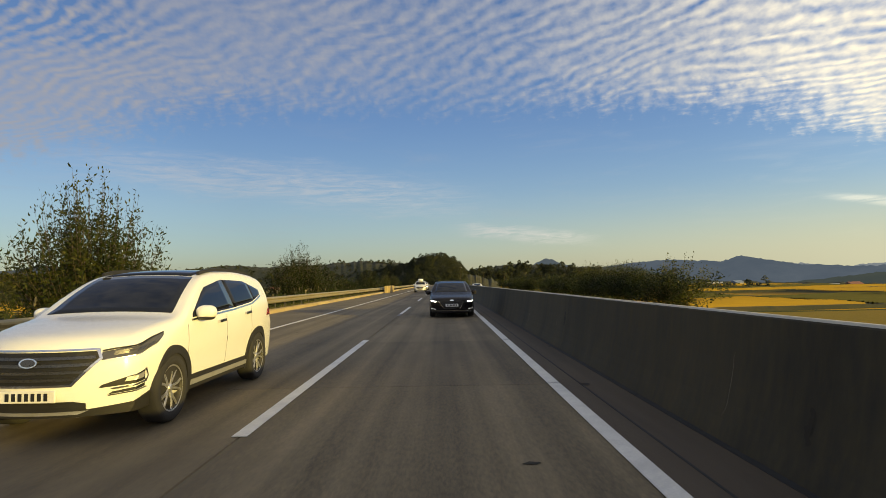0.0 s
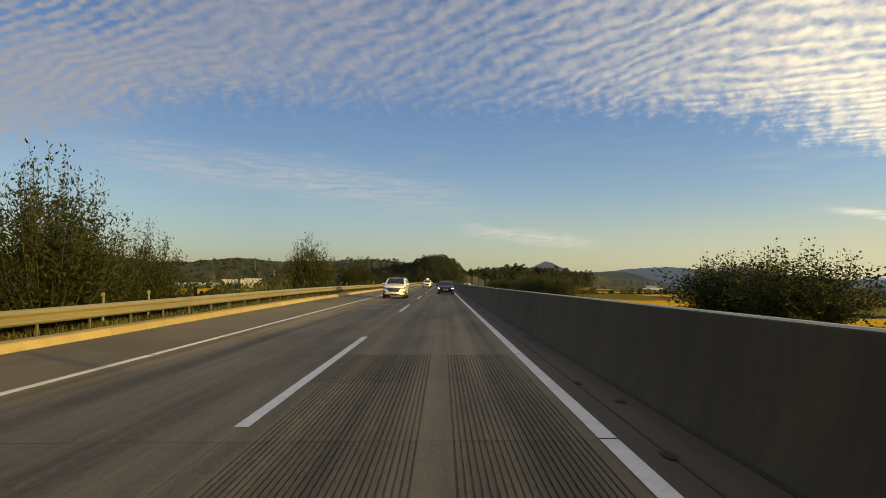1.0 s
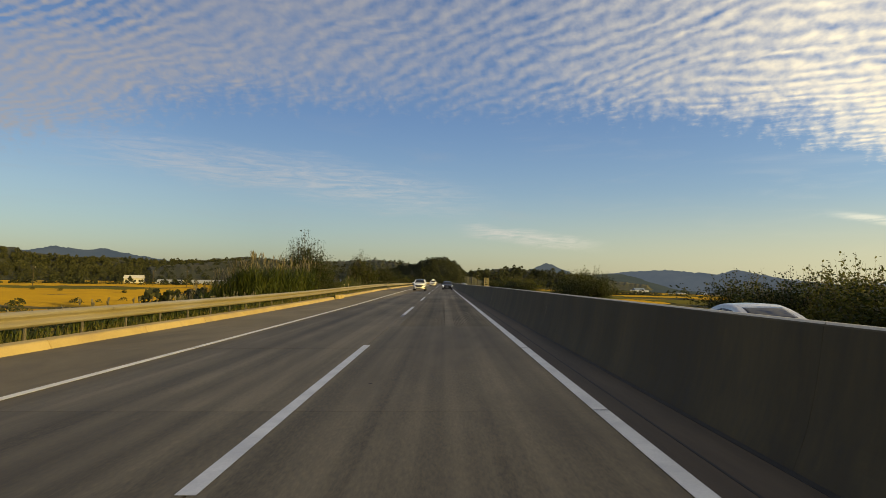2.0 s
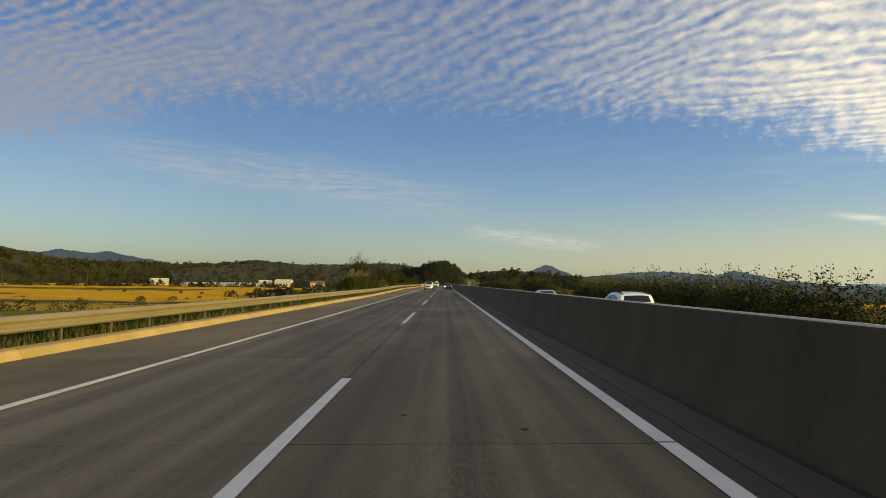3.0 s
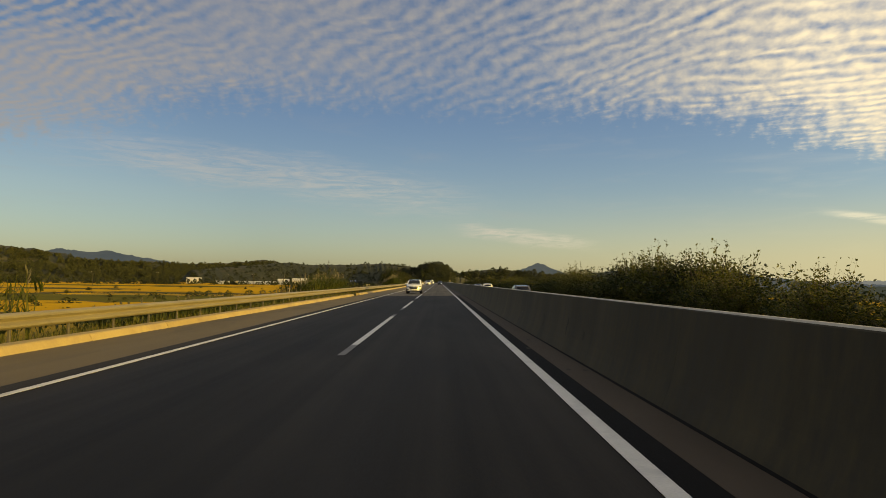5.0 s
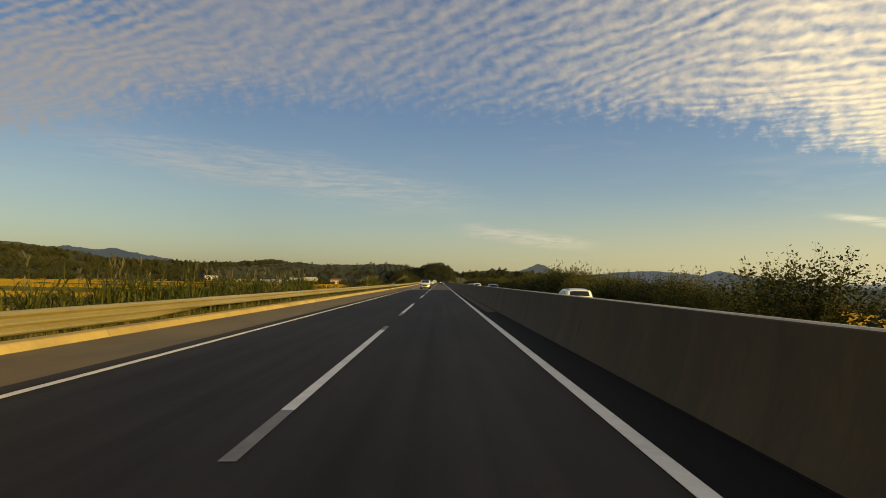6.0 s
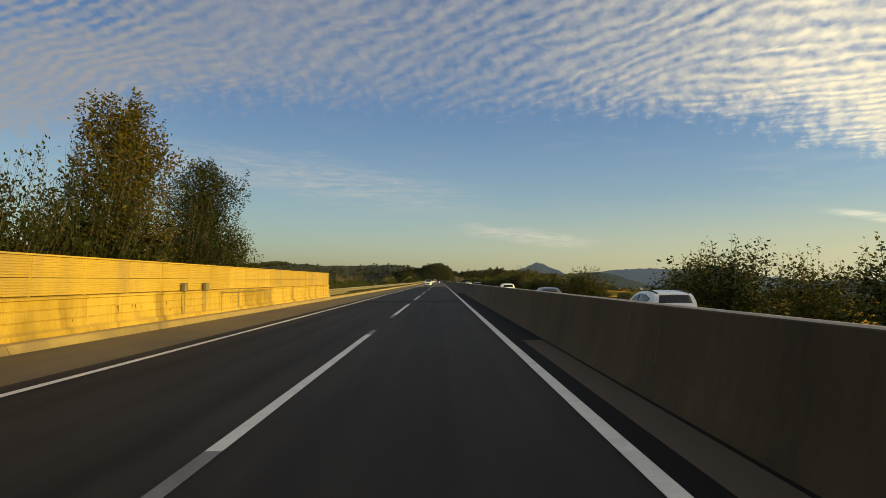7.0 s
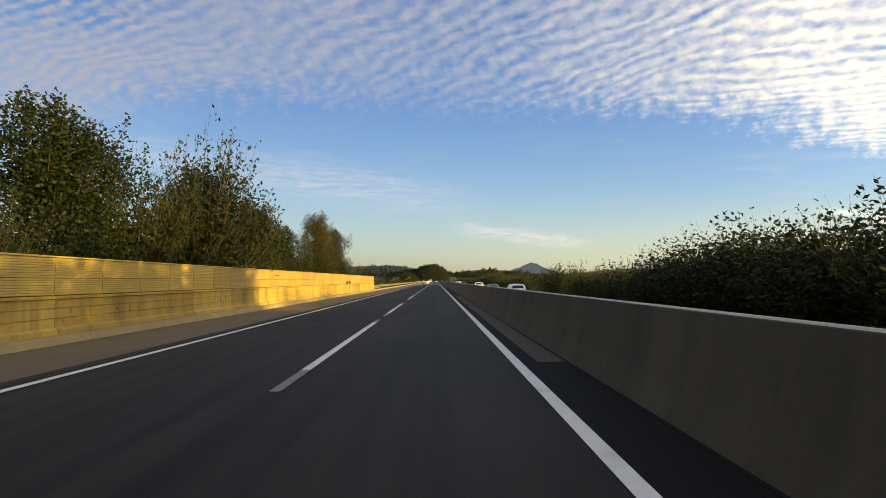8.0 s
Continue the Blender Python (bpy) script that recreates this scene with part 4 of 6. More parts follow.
for i, (x, y, s) in enumerate([(-14.2, -18.5, 1.0), (-15.5, -15.0, 0.9), (-14.4, -12.0, 0.75), (-16.5, 3.0, 0.55), (-17.0, 12.0, 0.5)]):
    tree(WILLOW, i, x, y, s, "feathery tall roadside willow bent by the wind", "roadside trees")
for i, (x, y, s) in enumerate([(-17, -84, 0.7), (-26, -72, 0.8), (-19, -160, 0.45), (-18, -178, 0.5), (-17, -188, 0.5), (-16, -198, 0.5), (-24, -185, 0.7)]):
    shrub(THIN_BUSH, i, x, y, s, "rounded green shrub beside the paddies", "field shrubs")
for i in range(28):
    y = -227 - i * 3.1 + rng.uniform(-1, 1)
    s = (0.98, 1.06, 0.90, 1.08, 0.95)[i % 5] * rng.uniform(0.92, 1.05)
    s *= float(np.interp(-y, (226, 230, 236, 242, 250, 254, 257, 260, 263, 266, 272, 276, 281), (0.62, 0.70, 0.76, 0.84, 0.86, 0.70, 0.56, 0.74, 0.86, 1.16, 1.24, 0.98, 0.66)))      # the crowns' tops rise and fall along the wall
    kind_of = (1, 0, 3, 2) if y > -240 else (2, 1, 2, 0) if y > -264 else (0, 3, 1, 0)
    tree(BROAD, kind_of[i % 4], rng.uniform(-12.8, -11.6) if y > -240 else rng.uniform(-16.0, -12.8), y, s, "dense tall tree with green and yellowing leaves behind the sound wall", "trees behind the sound wall")

# inner side, beyond the opposite carriageway
hedge = []
for y0, y1, top, step in ((42, 64, 2.9, 3.0), (66, 150, 2.5, 6.0), (-15, -4, 3.3, 2.6), (-84, -44, 2.7, 2.7), (-122, -105, 3.5, 1.8), (-136, -126, 3.2, 2.5), (-150, -136, 4.3, 1.9), (-188, -151, 2.9, 2.8),
                          (-259, -240, 3.3, 1.9), (-268, -259, 4.6, 2.1), (-282, -268, 5.5, 2.1)):
    y = y0
    while y < y1:
        hedge.append((rng.uniform(15.4, 18.5), y, top + rng.uniform(-0.7, 0.5)))
        y += step * 0.8 * rng.uniform(0.8, 1.2)
hedge += [(15.8, -106, 3.3), (15.6, -124, 3.9), (15.8, -199, 3.7), (16.4, -194, 3.4), (16.2, -226, 3.9), (15.6, -230, 4.4), (16.6, -222, 3.4), (16.5, -235, 3.2)]
for i, (x, y, top) in enumerate(hedge):
    z = ground_z(x, y)
    # bushes past -255 all take dark leaves: backlit shade put into colour
    shrub(BUSH[:1] if y < -255 else THIN_BUSH if y > 66 else BUSH, i, x, y, (top - z) / 5.0, "dense dark green bush beyond the opposite carriageway", "median-side bushes", wide=1.4)

# trees added out of view, tall enough to throw shade on the sound wall
for i in range(18):
    tree(THIN_BROAD, i, rng.uniform(16, 19), -291.5 - i * 3.6, rng.uniform(1.0, 1.2), "unseen tree added across the road to shade the sound wall", "trees across the road")


GRASS_BANK = material("bank_grass", (0.022, 0.027, 0.010), (0.055, 0.052, 0.018), 0.95, fine=1.2, coarse=0.1, bump=0.6, stain=(0.11, 0.08, 0.025), world_space=True, depth=0.2)


def blades(rng, spots, height, width, lean, n):
    verts, faces = [], []
    for x, y, z in spots:
        for _ in range(n):
            a = rng.uniform(0, 2 * math.pi)
            h = height * rng.uniform(0.6, 1.15)
            l = lean * h * rng.uniform(0.3, 1.2)
            d = Vector((math.cos(a), math.sin(a), 0))
            s = Vector((-d.y, d.x, 0)) * width * rng.uniform(0.6, 1.2)
            p = Vector((x + rng.gauss(0, 0.15), y + rng.gauss(0, 0.15), z - 0.1))
            k = len(verts)
            q = p + Vector((0, 0, h * 0.55)) + d * l * 0.3
            e = p + Vector((0, 0, h)) + d * l
            verts += [p - s, p + s, q + s * 0.8, q - s * 0.8, e]
            faces += [(k, k + 1, k + 2, k + 3), (k + 3, k + 2, k + 4)]
    return verts, faces


def reed_bed(x0, x1, y0, y1, height, count, label, seed):
    rr = random.Random(seed)
    spots = []
    for _ in range(count):
        x, y = rr.uniform(x0, x1), rr.uniform(y0, y1)
        spots.append((x, y, ground_z(x, y)))
    bed = empty("reed_bed", (0, 0, 0))
    part("stems", blades(rr, spots, height, 0.022, 0.34, 4), REED, bed)
    leafy = [(x + rr.gauss(0, 0.25), y + rr.gauss(0, 0.25), z + height * rr.uniform(0.05, 0.80)) for x, y, z in spots for _ in range(4)]
    part("leaves", blades(rr, leafy, height * 0.20, 0.034, 1.7, 3), REED, bed)
    pv, pf = [], []
    for x, y, z in spots[::6]:
        h = height * rr.uniform(0.95, 1.2)
        base = Vector((x, y, z + h * 0.8))
        for _ in range(7):
            a = rr.uniform(0, 6.3)
            d = Vector((math.cos(a) * 0.3 - 0.15, math.sin(a) * 0.3 + 0.1, rr.uniform(0.5, 1.0))) * h * 0.16
            n = Vector((-d.y, d.x, 0)).normalized() * 0.03
            p = base + Vector((0, 0, rr.uniform(0, h * 0.16)))
            k = len(pv)
            pv += [p, p + d * 0.5 + n, p + d, p + d * 0.5 - n]
            pf.append((k, k + 1, k + 2, k + 3))
    part("plumes", (pv, pf), PLUME, bed, "pale feathery seed heads")
    return tagged(bed, label, "reeds", kind="stuff")


reed_bed(-17, -11.5, -43, -26, 3.0, 2300, "tall green reeds with pale plumes behind the guardrail", 1)
reed_bed(-17, -11.2, -134, -117, 2.3, 1800, "tall green reeds with pale plumes behind the guardrail", 2)
reed_bed(-16, -12, -133.5, -120, 3.7, 60, "a few tall plumed reeds standing above the rest", 11)
reed_bed(-19, -11.2, -207, -170, 2.2, 1900, "low tangle of reeds and weeds behind the guardrail", 3)
reed_bed(-24, -12.5, -6, 10, 3.0, 300, "pale dry reeds on the embankment slope", 4)
reed_bed(-27, -10.4, -2, 78, 1.25, 3000, "rank dark green weeds on the embankment slope", 9)
reed_bed(-13.2, -10.2, -115, -44, 0.85, 1500, "rank dark green weeds behind the guardrail", 7)
reed_bed(-32, -13.5, -168, -60, 0.95, 1500, "rank dark green weeds at the edge of the paddies", 10)
reed_bed(-13.2, -10.2, -168, -136, 0.85, 800, "rank dark green weeds behind the guardrail", 8)
for i in range(34):
    x, y = -rng.uniform(24, 150), rng.uniform(-170, 120)
    shrub(THIN_BUSH, i, x, y, rng.uniform(0.22, 0.5), "small dark shrub on a paddy bank", "paddy bank shrubs")
for i in range(12):
    shrub(BUSH, i, rng.uniform(-15.5, -12.5), -118 - i * 1.35, 0.42, "leafy green shrub among the reeds", "shrubs among the reeds")
    shrub(BUSH[:2], i, rng.uniform(-15.0, -12.2), -27 - i * 1.35, rng.uniform(0.50, 0.60), "leafy green shrub among the reeds", "shrubs among the reeds")
spots = []
for _ in range(9000):
    y = rng.uniform(-215, 90)
    x = -9.55 - abs(rng.gauss(0, 1.1))
    spots.append((x, y, ground_z(x, y)))
tagged(new("verge_grass", mesh_of("verge_grass", *blades(rng, spots, 0.42, 0.012, 0.5, 4), GRASS)), "rough green and straw-coloured grass under the guardrail", "grass", kind="stuff")


# ------------------------------------------------------------------ banks between the paddies
def bank(verts, faces, x0, y0, x1, y1, w, h):
    """A low uneven earth bank from one field corner to the next."""
    n = max(2, int(math.hypot(x1 - x0, y1 - y0) / 9))
    d = Vector((x1 - x0, y1 - y0, 0)).normalized()
    s = Vector((-d.y, d.x, 0))
    k0 = len(verts)
    for i in range(n + 1):
        p = Vector((x0 + (x1 - x0) * i / n, y0 + (y1 - y0) * i / n, 0))
        p.z = ground_z(p.x, p.y)
        g = 0.75 + 0.5 * noise.noise((p.x * 0.2, p.y * 0.2, 3))
        verts += [p - s * w - Vector((0, 0, 0.3)), p - s * w * 0.45 + Vector((0, 0, h * g)), p + s * w * 0.45 + Vector((0, 0, h * g)), p + s * w - Vector((0, 0, 0.3))]
    for i in range(n):
        k = k0 + i * 4
        faces += [(k, k + 1, k + 5, k + 4), (k + 1, k + 2, k + 6, k + 5), (k + 2, k + 3, k + 7, k + 6)]


def rice(verts, faces, x0, x1, y0, y1, rr):
    """Rows of standing rice: each row a low ragged ridge."""
    n = max(2, int(abs(x1 - x0) / 7))
    y = y0
    while y < y1:
        k0 = len(verts)
        for i in range(n + 1):
            x = x0 + (x1 - x0) * i / n
            z = ground_z(x, y) + rr.uniform(-0.05, 0.05)
            verts += [(x, y, z + 0.05), (x, y + 0.22 + rr.uniform(-0.05, 0.05), z + 0.62), (x, y + 1.0, z + 0.10)]
        for i in range(n):
            k = k0 + i * 3
            faces += [(k, k + 3, k + 4, k + 1), (k + 1, k + 4, k + 5, k + 2)]
        y += 1.0


bv, bf = [], []
rb = random.Random(77)
ripe, green = ([], []), ([], [])
for side, near, far in ((-1, 30, 330), (1, 34, 190)):
    y = -420.0
    while y < 420:
        step = rb.uniform(20, 44)
        bank(bv, bf, side * near, y, side * far, y, 1.3, rb.uniform(0.45, 0.8))
        x = near + 1.5
        while x < far - 20:
            wide = min(far - x, rb.uniform(45, 120) if side < 0 else rb.uniform(26, 50))
            bank(bv, bf, side * (x + wide), y, side * (x + wide), y + step, 1.0, 0.5)
            pick = rb.random()
            if pick < 0.86:
                rice(*(ripe if pick < (0.79 if side < 0 else 0.42) else green), side * (x + 1.2), side * (x + wide - 1.6), y + 2.0, y + step - 2.0, rb)
            x += wide
        y += step
RICE = material("ripe_rice", (0.215, 0.136, 0.010), (0.33, 0.212, 0.016), 0.9, fine=0.9, coarse=0.06, bump=0.5, stain=(0.17, 0.10, 0.012), stretch=(0.4, 1, 1), world_space=True, depth=0.2)
RICE_GREEN = material("green_rice", (0.034, 0.040, 0.009), (0.075, 0.070, 0.014), 0.9, fine=0.9, coarse=0.06, bump=0.5, stain=(0.05, 0.055, 0.012), stretch=(0.4, 1, 1), world_space=True, depth=0.2)
tagged(new("rice_crop", mesh_of("rice_crop", *ripe, RICE)), "ripe golden rice standing in rows in the paddies", "rice", kind="stuff")
tagged(new("green_crop", mesh_of("green_crop", *green, RICE_GREEN)), "green crop standing in rows beside the ripe paddies", "crop", kind="stuff")
tagged(new("paddy_bank", mesh_of("paddy_bank", bv, bf, GRASS_BANK, True)), "dark grassy banks between the golden paddies", "field banks", kind="stuff")


# ------------------------------------------------------------------ hills, woods and mountains
def ridge(name, pts, depth, rough, mat, label, seed, kind="structure", bottom=-6.0):
    """A hill ridge whose crest runs through pts (bearing in degrees, distance, height)."""
    n, rows = 220, 8
    az = [p[0] for p in pts]
    verts, faces = [], []
    for i in range(n + 1):
        a = az[0] + (az[-1] - az[0]) * i / n
        d = float(np.interp(a, az, [p[1] for p in pts]))
        h = float(np.interp(a, az, [p[2] for p in pts]))
        h += rough * noise.fractal((a * 0.9, seed, 0), 1.0, 2.0, 5) + 0.9 * rough * noise.fractal((a * 3.1, seed, 4), 0.7, 2.0, 4)
        h = bottom + (h - bottom) * min(1, i / 5, (n - i) / 5)          # closes at both ends
        for j in range(rows + 1):
            u = j / rows
            v = 1 - abs(2 * u - 1)
            r = d + depth * (u - 0.5)
            z = bottom + (max(h, bottom + 0.5) - bottom) * (v * v * (3 - 2 * v)) + rough * 0.8 * v * (1 - v) * noise.noise((a * 2, u * 9, seed))
            verts.append((math.sin(radians(a)) * r, math.cos(radians(a)) * r, z))
    for i in range(n):
        for j in range(rows):
            k = i * (rows + 1) + j
            faces.append((k, k + 1, k + rows + 2, k + rows + 1))
    return tagged(new(name, mesh_of(name, verts, faces, mat, True)), label, "hill", kind=kind)


def woods(name, pts, depth, count, size, label, seed, bottom=-5.0, dense=70):
    """A wood of small uneven crowns over a hill."""
    rr = random.Random(seed)
    az = [p[0] for p in pts]
    verts, faces = [], []
    for _ in range(count):
        a = rr.uniform(az[0], az[-1])
        d = float(np.interp(a, az, [p[1] for p in pts]))
        h = float(np.interp(a, az, [p[2] for p in pts]))
        u = rr.uniform(0.05, 0.6)
        v = 1 - abs(2 * u - 1)
        r = d + depth * (u - 0.5)
        c = Vector((math.sin(radians(a)) * r, math.cos(radians(a)) * r, bottom + (h - bottom) * v * v * (3 - 2 * v)))
        s = size * rr.uniform(0.6, 1.3)
        tall = rr.uniform(0.9, 1.9)
        e_size, f_size = (0.24, 0.19) if dense < 100 else (0.13, 0.10)
        for _ in range(dense):
            t, g = rr.uniform(0, 6.283), rr.uniform(-0.5, 1.0)
            w = math.sqrt(max(0, 1 - g * g)) * s * rr.uniform(0.45, 1.25) * (1 - 0.35 * max(0, g))
            p = c + Vector((math.cos(t) * w, math.sin(t) * w, g * s * tall))
            e = Vector((rr.gauss(0, 1), rr.gauss(0, 1), rr.gauss(0, 1))).normalized() * s * e_size
            f = e.orthogonal().normalized() * s * f_size
            k = len(verts)
            verts += [p - e, p + f, p + e, p - f]
            faces.append((k, k + 1, k + 2, k + 3))
    return tagged(new(name, mesh_of(name, verts, faces, FOREST)), label, "wood", kind="stuff")


HILL = material("hill_scrub", (0.013, 0.018, 0.007), (0.036, 0.040, 0.014), 0.95, fine=0.35, coarse=0.05, bump=0.8, stain=(0.11, 0.092, 0.035), world_space=True, depth=1.5)
HILL_OPEN = material("terraced_hillside", (0.018, 0.024, 0.008), (0.042, 0.044, 0.014), 0.95, fine=0.25, coarse=0.03, bump=0.8, stain=(0.09, 0.07, 0.022), stretch=(1, 1, 1.5), world_space=True, depth=1.5)


# self-glowing surface for far ridges, with the haze put into its emission colour
def far_glow_material(name, a, b):
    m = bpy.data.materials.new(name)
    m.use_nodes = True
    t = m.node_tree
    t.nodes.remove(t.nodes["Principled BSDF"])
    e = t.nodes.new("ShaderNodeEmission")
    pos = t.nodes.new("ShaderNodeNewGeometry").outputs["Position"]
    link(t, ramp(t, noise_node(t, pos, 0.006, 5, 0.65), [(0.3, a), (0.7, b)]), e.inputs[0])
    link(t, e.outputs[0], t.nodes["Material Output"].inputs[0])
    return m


# wooded knoll over the road far behind
knoll = [(-8.5, 400, 6), (-6, 392, 10), (-3.4, 380, 12), (-2.6, 376, 16), (-1.2, 374, 17.5), (0.6, 374, 17), (1.8, 376, 13), (2.4, 382, 7), (4.5, 390, 3), (6, 400, 0)]
ridge("knoll", knoll, 130, 1.6, HILL, "dark wooded knoll rising beside the road", 3.0)
woods("knoll_wood", [(a, d, h - 0.5) for a, d, h in knoll if a < 3], 130, 700, 2.3, "dark trees covering the knoll", 4, dense=140)
slope = [(-32, 560, 10), (-25, 540, 17), (-20, 540, 22), (-17.5, 520, 19), (-12, 500, 20), (-8, 470, 21), (-4, 440, 17), (0, 430, 8)]
ridge("terraced_hill", slope, 240, 0.9, HILL_OPEN, "terraced green hillside with orchards and fields", 5.0)
woods("hill_wood", [(a, d, h - 3) for a, d, h in slope], 240, 520, 2.6, "scattered woods on the terraced hillside", 6, dense=170)
west = [(-80, 800, 44), (-60, 820, 46), (-46, 850, 44), (-42.4, 850, 39), (-40.6, 850, 34), (-38.9, 850, 28), (-36, 850, 26), (-32.7, 850, 26), (-29, 850, 24), (-25.7, 860, 27), (-22.9, 870, 31), (-20.6, 880, 36), (-18.7, 900, 30), (-16, 930, 23), (-9, 1000, 21)]
ridge("west_hill", west, 420, 2.2, HILL, "dark green wooded hills behind the paddies", 7.0)
woods("west_wood", [(a, d - 150, h * 0.30) for a, d, h in west], 120, 900, 3.8, "woods at the foot of the hills", 8, dense=130)
woods("slope_wood", [(a, d - 60, h * 0.78) for a, d, h in west], 240, 2600, 3.1, "woods covering the hillside", 18, dense=80)
east = [(1, 760, 13), (3, 760, 16), (5, 765, 20), (7.6, 770, 24), (9.9, 780, 20), (13.8, 790, 16), (15.7, 800, 12), (18, 820, 7), (22, 850, 2)]
ridge("east_hill", east, 260, 1.1, HILL, "low dark wooded hill beyond the road", 9.0)
woods("east_wood", [(a, d - 60, h * 0.7) for a, d, h in east if a < 16], 120, 260, 4.5, "woods on the low hill", 10)
ridge("valley_wood", [(14, 700, -8), (16, 720, -5), (22, 740, -9), (28, 760, -8), (34, 760, -12), (42, 760, -14), (60, 760, -14), (80, 760, -14)], 160, 2.2, HILL, "low dark woods across the valley floor", 19.0, bottom=-40)
# blue and pale tones painted in for haze at growing distance
FAR_BLUE = far_glow_material("hazy_mountain", (0.066, 0.090, 0.124), (0.085, 0.110, 0.142))
FAR_PALE = far_glow_material("pale_hazy_mountain", (0.16, 0.19, 0.225), (0.19, 0.22, 0.245))
FAR_GREEN = far_glow_material("hazy_green_hill", (0.042, 0.055, 0.055), (0.058, 0.070, 0.062))
FAR_DARK = far_glow_material("dusky_mountain", (0.060, 0.082, 0.105), (0.082, 0.102, 0.118))
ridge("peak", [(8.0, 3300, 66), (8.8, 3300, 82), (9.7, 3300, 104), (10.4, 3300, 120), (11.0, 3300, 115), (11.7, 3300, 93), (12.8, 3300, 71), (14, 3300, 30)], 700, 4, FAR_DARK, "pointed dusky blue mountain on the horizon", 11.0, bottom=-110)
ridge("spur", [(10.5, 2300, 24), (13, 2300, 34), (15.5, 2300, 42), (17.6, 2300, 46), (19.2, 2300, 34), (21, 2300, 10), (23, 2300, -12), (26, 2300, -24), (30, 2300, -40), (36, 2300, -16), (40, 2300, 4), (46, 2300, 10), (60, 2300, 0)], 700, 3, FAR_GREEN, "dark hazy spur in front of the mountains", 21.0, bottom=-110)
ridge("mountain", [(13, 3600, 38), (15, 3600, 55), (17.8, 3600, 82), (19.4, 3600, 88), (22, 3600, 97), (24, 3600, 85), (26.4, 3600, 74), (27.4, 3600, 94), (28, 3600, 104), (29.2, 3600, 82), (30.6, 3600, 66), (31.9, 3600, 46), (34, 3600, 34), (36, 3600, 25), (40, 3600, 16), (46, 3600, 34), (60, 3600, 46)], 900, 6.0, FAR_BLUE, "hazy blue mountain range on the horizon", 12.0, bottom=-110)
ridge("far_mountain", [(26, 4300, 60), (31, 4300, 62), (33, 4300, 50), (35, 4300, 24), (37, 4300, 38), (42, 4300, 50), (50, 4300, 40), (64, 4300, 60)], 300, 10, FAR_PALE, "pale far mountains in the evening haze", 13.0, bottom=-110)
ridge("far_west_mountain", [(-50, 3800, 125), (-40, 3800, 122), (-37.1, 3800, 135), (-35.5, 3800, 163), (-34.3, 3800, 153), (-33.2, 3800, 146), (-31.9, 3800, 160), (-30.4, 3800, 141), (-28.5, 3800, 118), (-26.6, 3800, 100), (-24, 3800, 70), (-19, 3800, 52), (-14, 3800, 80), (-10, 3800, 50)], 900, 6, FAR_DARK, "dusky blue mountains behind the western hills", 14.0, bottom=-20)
woods("hedgerow", [(-62, 380, -2.5), (-40, 330, -2.5), (-28, 330, -2.8), (-14, 320, -2.5)], 60, 190, 2.0, "dark hedgerow between the paddies", 15)
woods("hedgerow", [(13, 420, -3.2), (20, 460, -5), (30, 520, -10), (40, 560, -14), (58, 600, -18)], 120, 240, 1.7, "dark tree line along the far paddies", 16, bottom=-22)
def hedge_line(x0, y0, x1, y1, count, size, label, seed):
    """A ragged row of field bushes from one corner to another."""
    rr = random.Random(seed)
    verts, faces = [], []
    for _ in range(count):
        u = rr.random()
        x, y = x0 + (x1 - x0) * u + rr.gauss(0, 1.2), y0 + (y1 - y0) * u + rr.gauss(0, 1.2)
        c, sz = Vector((x, y, ground_z(x, y))), size * rr.uniform(0.45, 1.25)
        for _ in range(90):
            a, g = rr.uniform(0, 6.283), rr.uniform(0.0, 1.0)
            w = math.sqrt(1 - g * g) * sz * rr.uniform(0.5, 1.2)
            p = c + Vector((math.cos(a) * w, math.sin(a) * w, g * sz * 1.5))
            e = Vector((rr.gauss(0, 1), rr.gauss(0, 1), rr.gauss(0, 1))).normalized() * sz * 0.16
            f = e.orthogonal().normalized() * sz * 0.12
            k = len(verts)
            verts += [p - e, p + f, p + e, p - f]
            faces.append((k, k + 1, k + 2, k + 3))
    return tagged(new("hedgerow", mesh_of("hedgerow", verts, faces, FOREST)), label, "hedge", kind="stuff")


hedge_line(50, -330, 56, 40, 130, 1.9, "dark bushes along a paddy bank across the road", 61)
hedge_line(95, -300, 110, 120, 110, 2.2, "dark bushes along a far paddy bank across the road", 62)
hedge_line(-33, -12, -30, 110, 110, 2.3, "dark bushes at the foot of the embankment", 64)
hedge_line(-70, -160, -62, 120, 60, 1.2, "low dark bushes along a paddy bank", 63)
for k, (y, x0) in enumerate(((-178, -120), (-150, -170), (-128, -150), (-102, -190), (-74, -170), (-40, -220), (5, -240))):
    hedge_line(x0, y - 9, -36, y + 6, 190, 0.34, "weeds along a bank between two paddies", 70 + k)
woods("hedgerow", [(14, 250, -3.2), (22, 240, -3.4), (30, 260, -3.4)], 40, 60, 1.6, "bushes along a field bank", 17)

# ------------------------------------------------------------------ farm buildings, poles and roadside bits
HOUSE_WALL = material("house_plaster", (0.36, 0.34, 0.30), (0.48, 0.46, 0.41), 0.85, fine=3, coarse=0.4, bump=0.1, stain=(0.40, 0.37, 0.32))
ROOF_RED = material("brown_roof", (0.16, 0.07, 0.05), (0.24, 0.11, 0.08), 0.8, fine=4, coarse=0.4, bump=0.2)
ROOF_GREY = material("pale_metal_roof", (0.42, 0.41, 0.38), (0.55, 0.54, 0.50), 0.6, fine=4, coarse=0.4, bump=0.1)
ROOF_BLUE = material("blue_roof", (0.10, 0.14, 0.22), (0.15, 0.20, 0.30), 0.6, fine=4, coarse=0.4, bump=0.1)
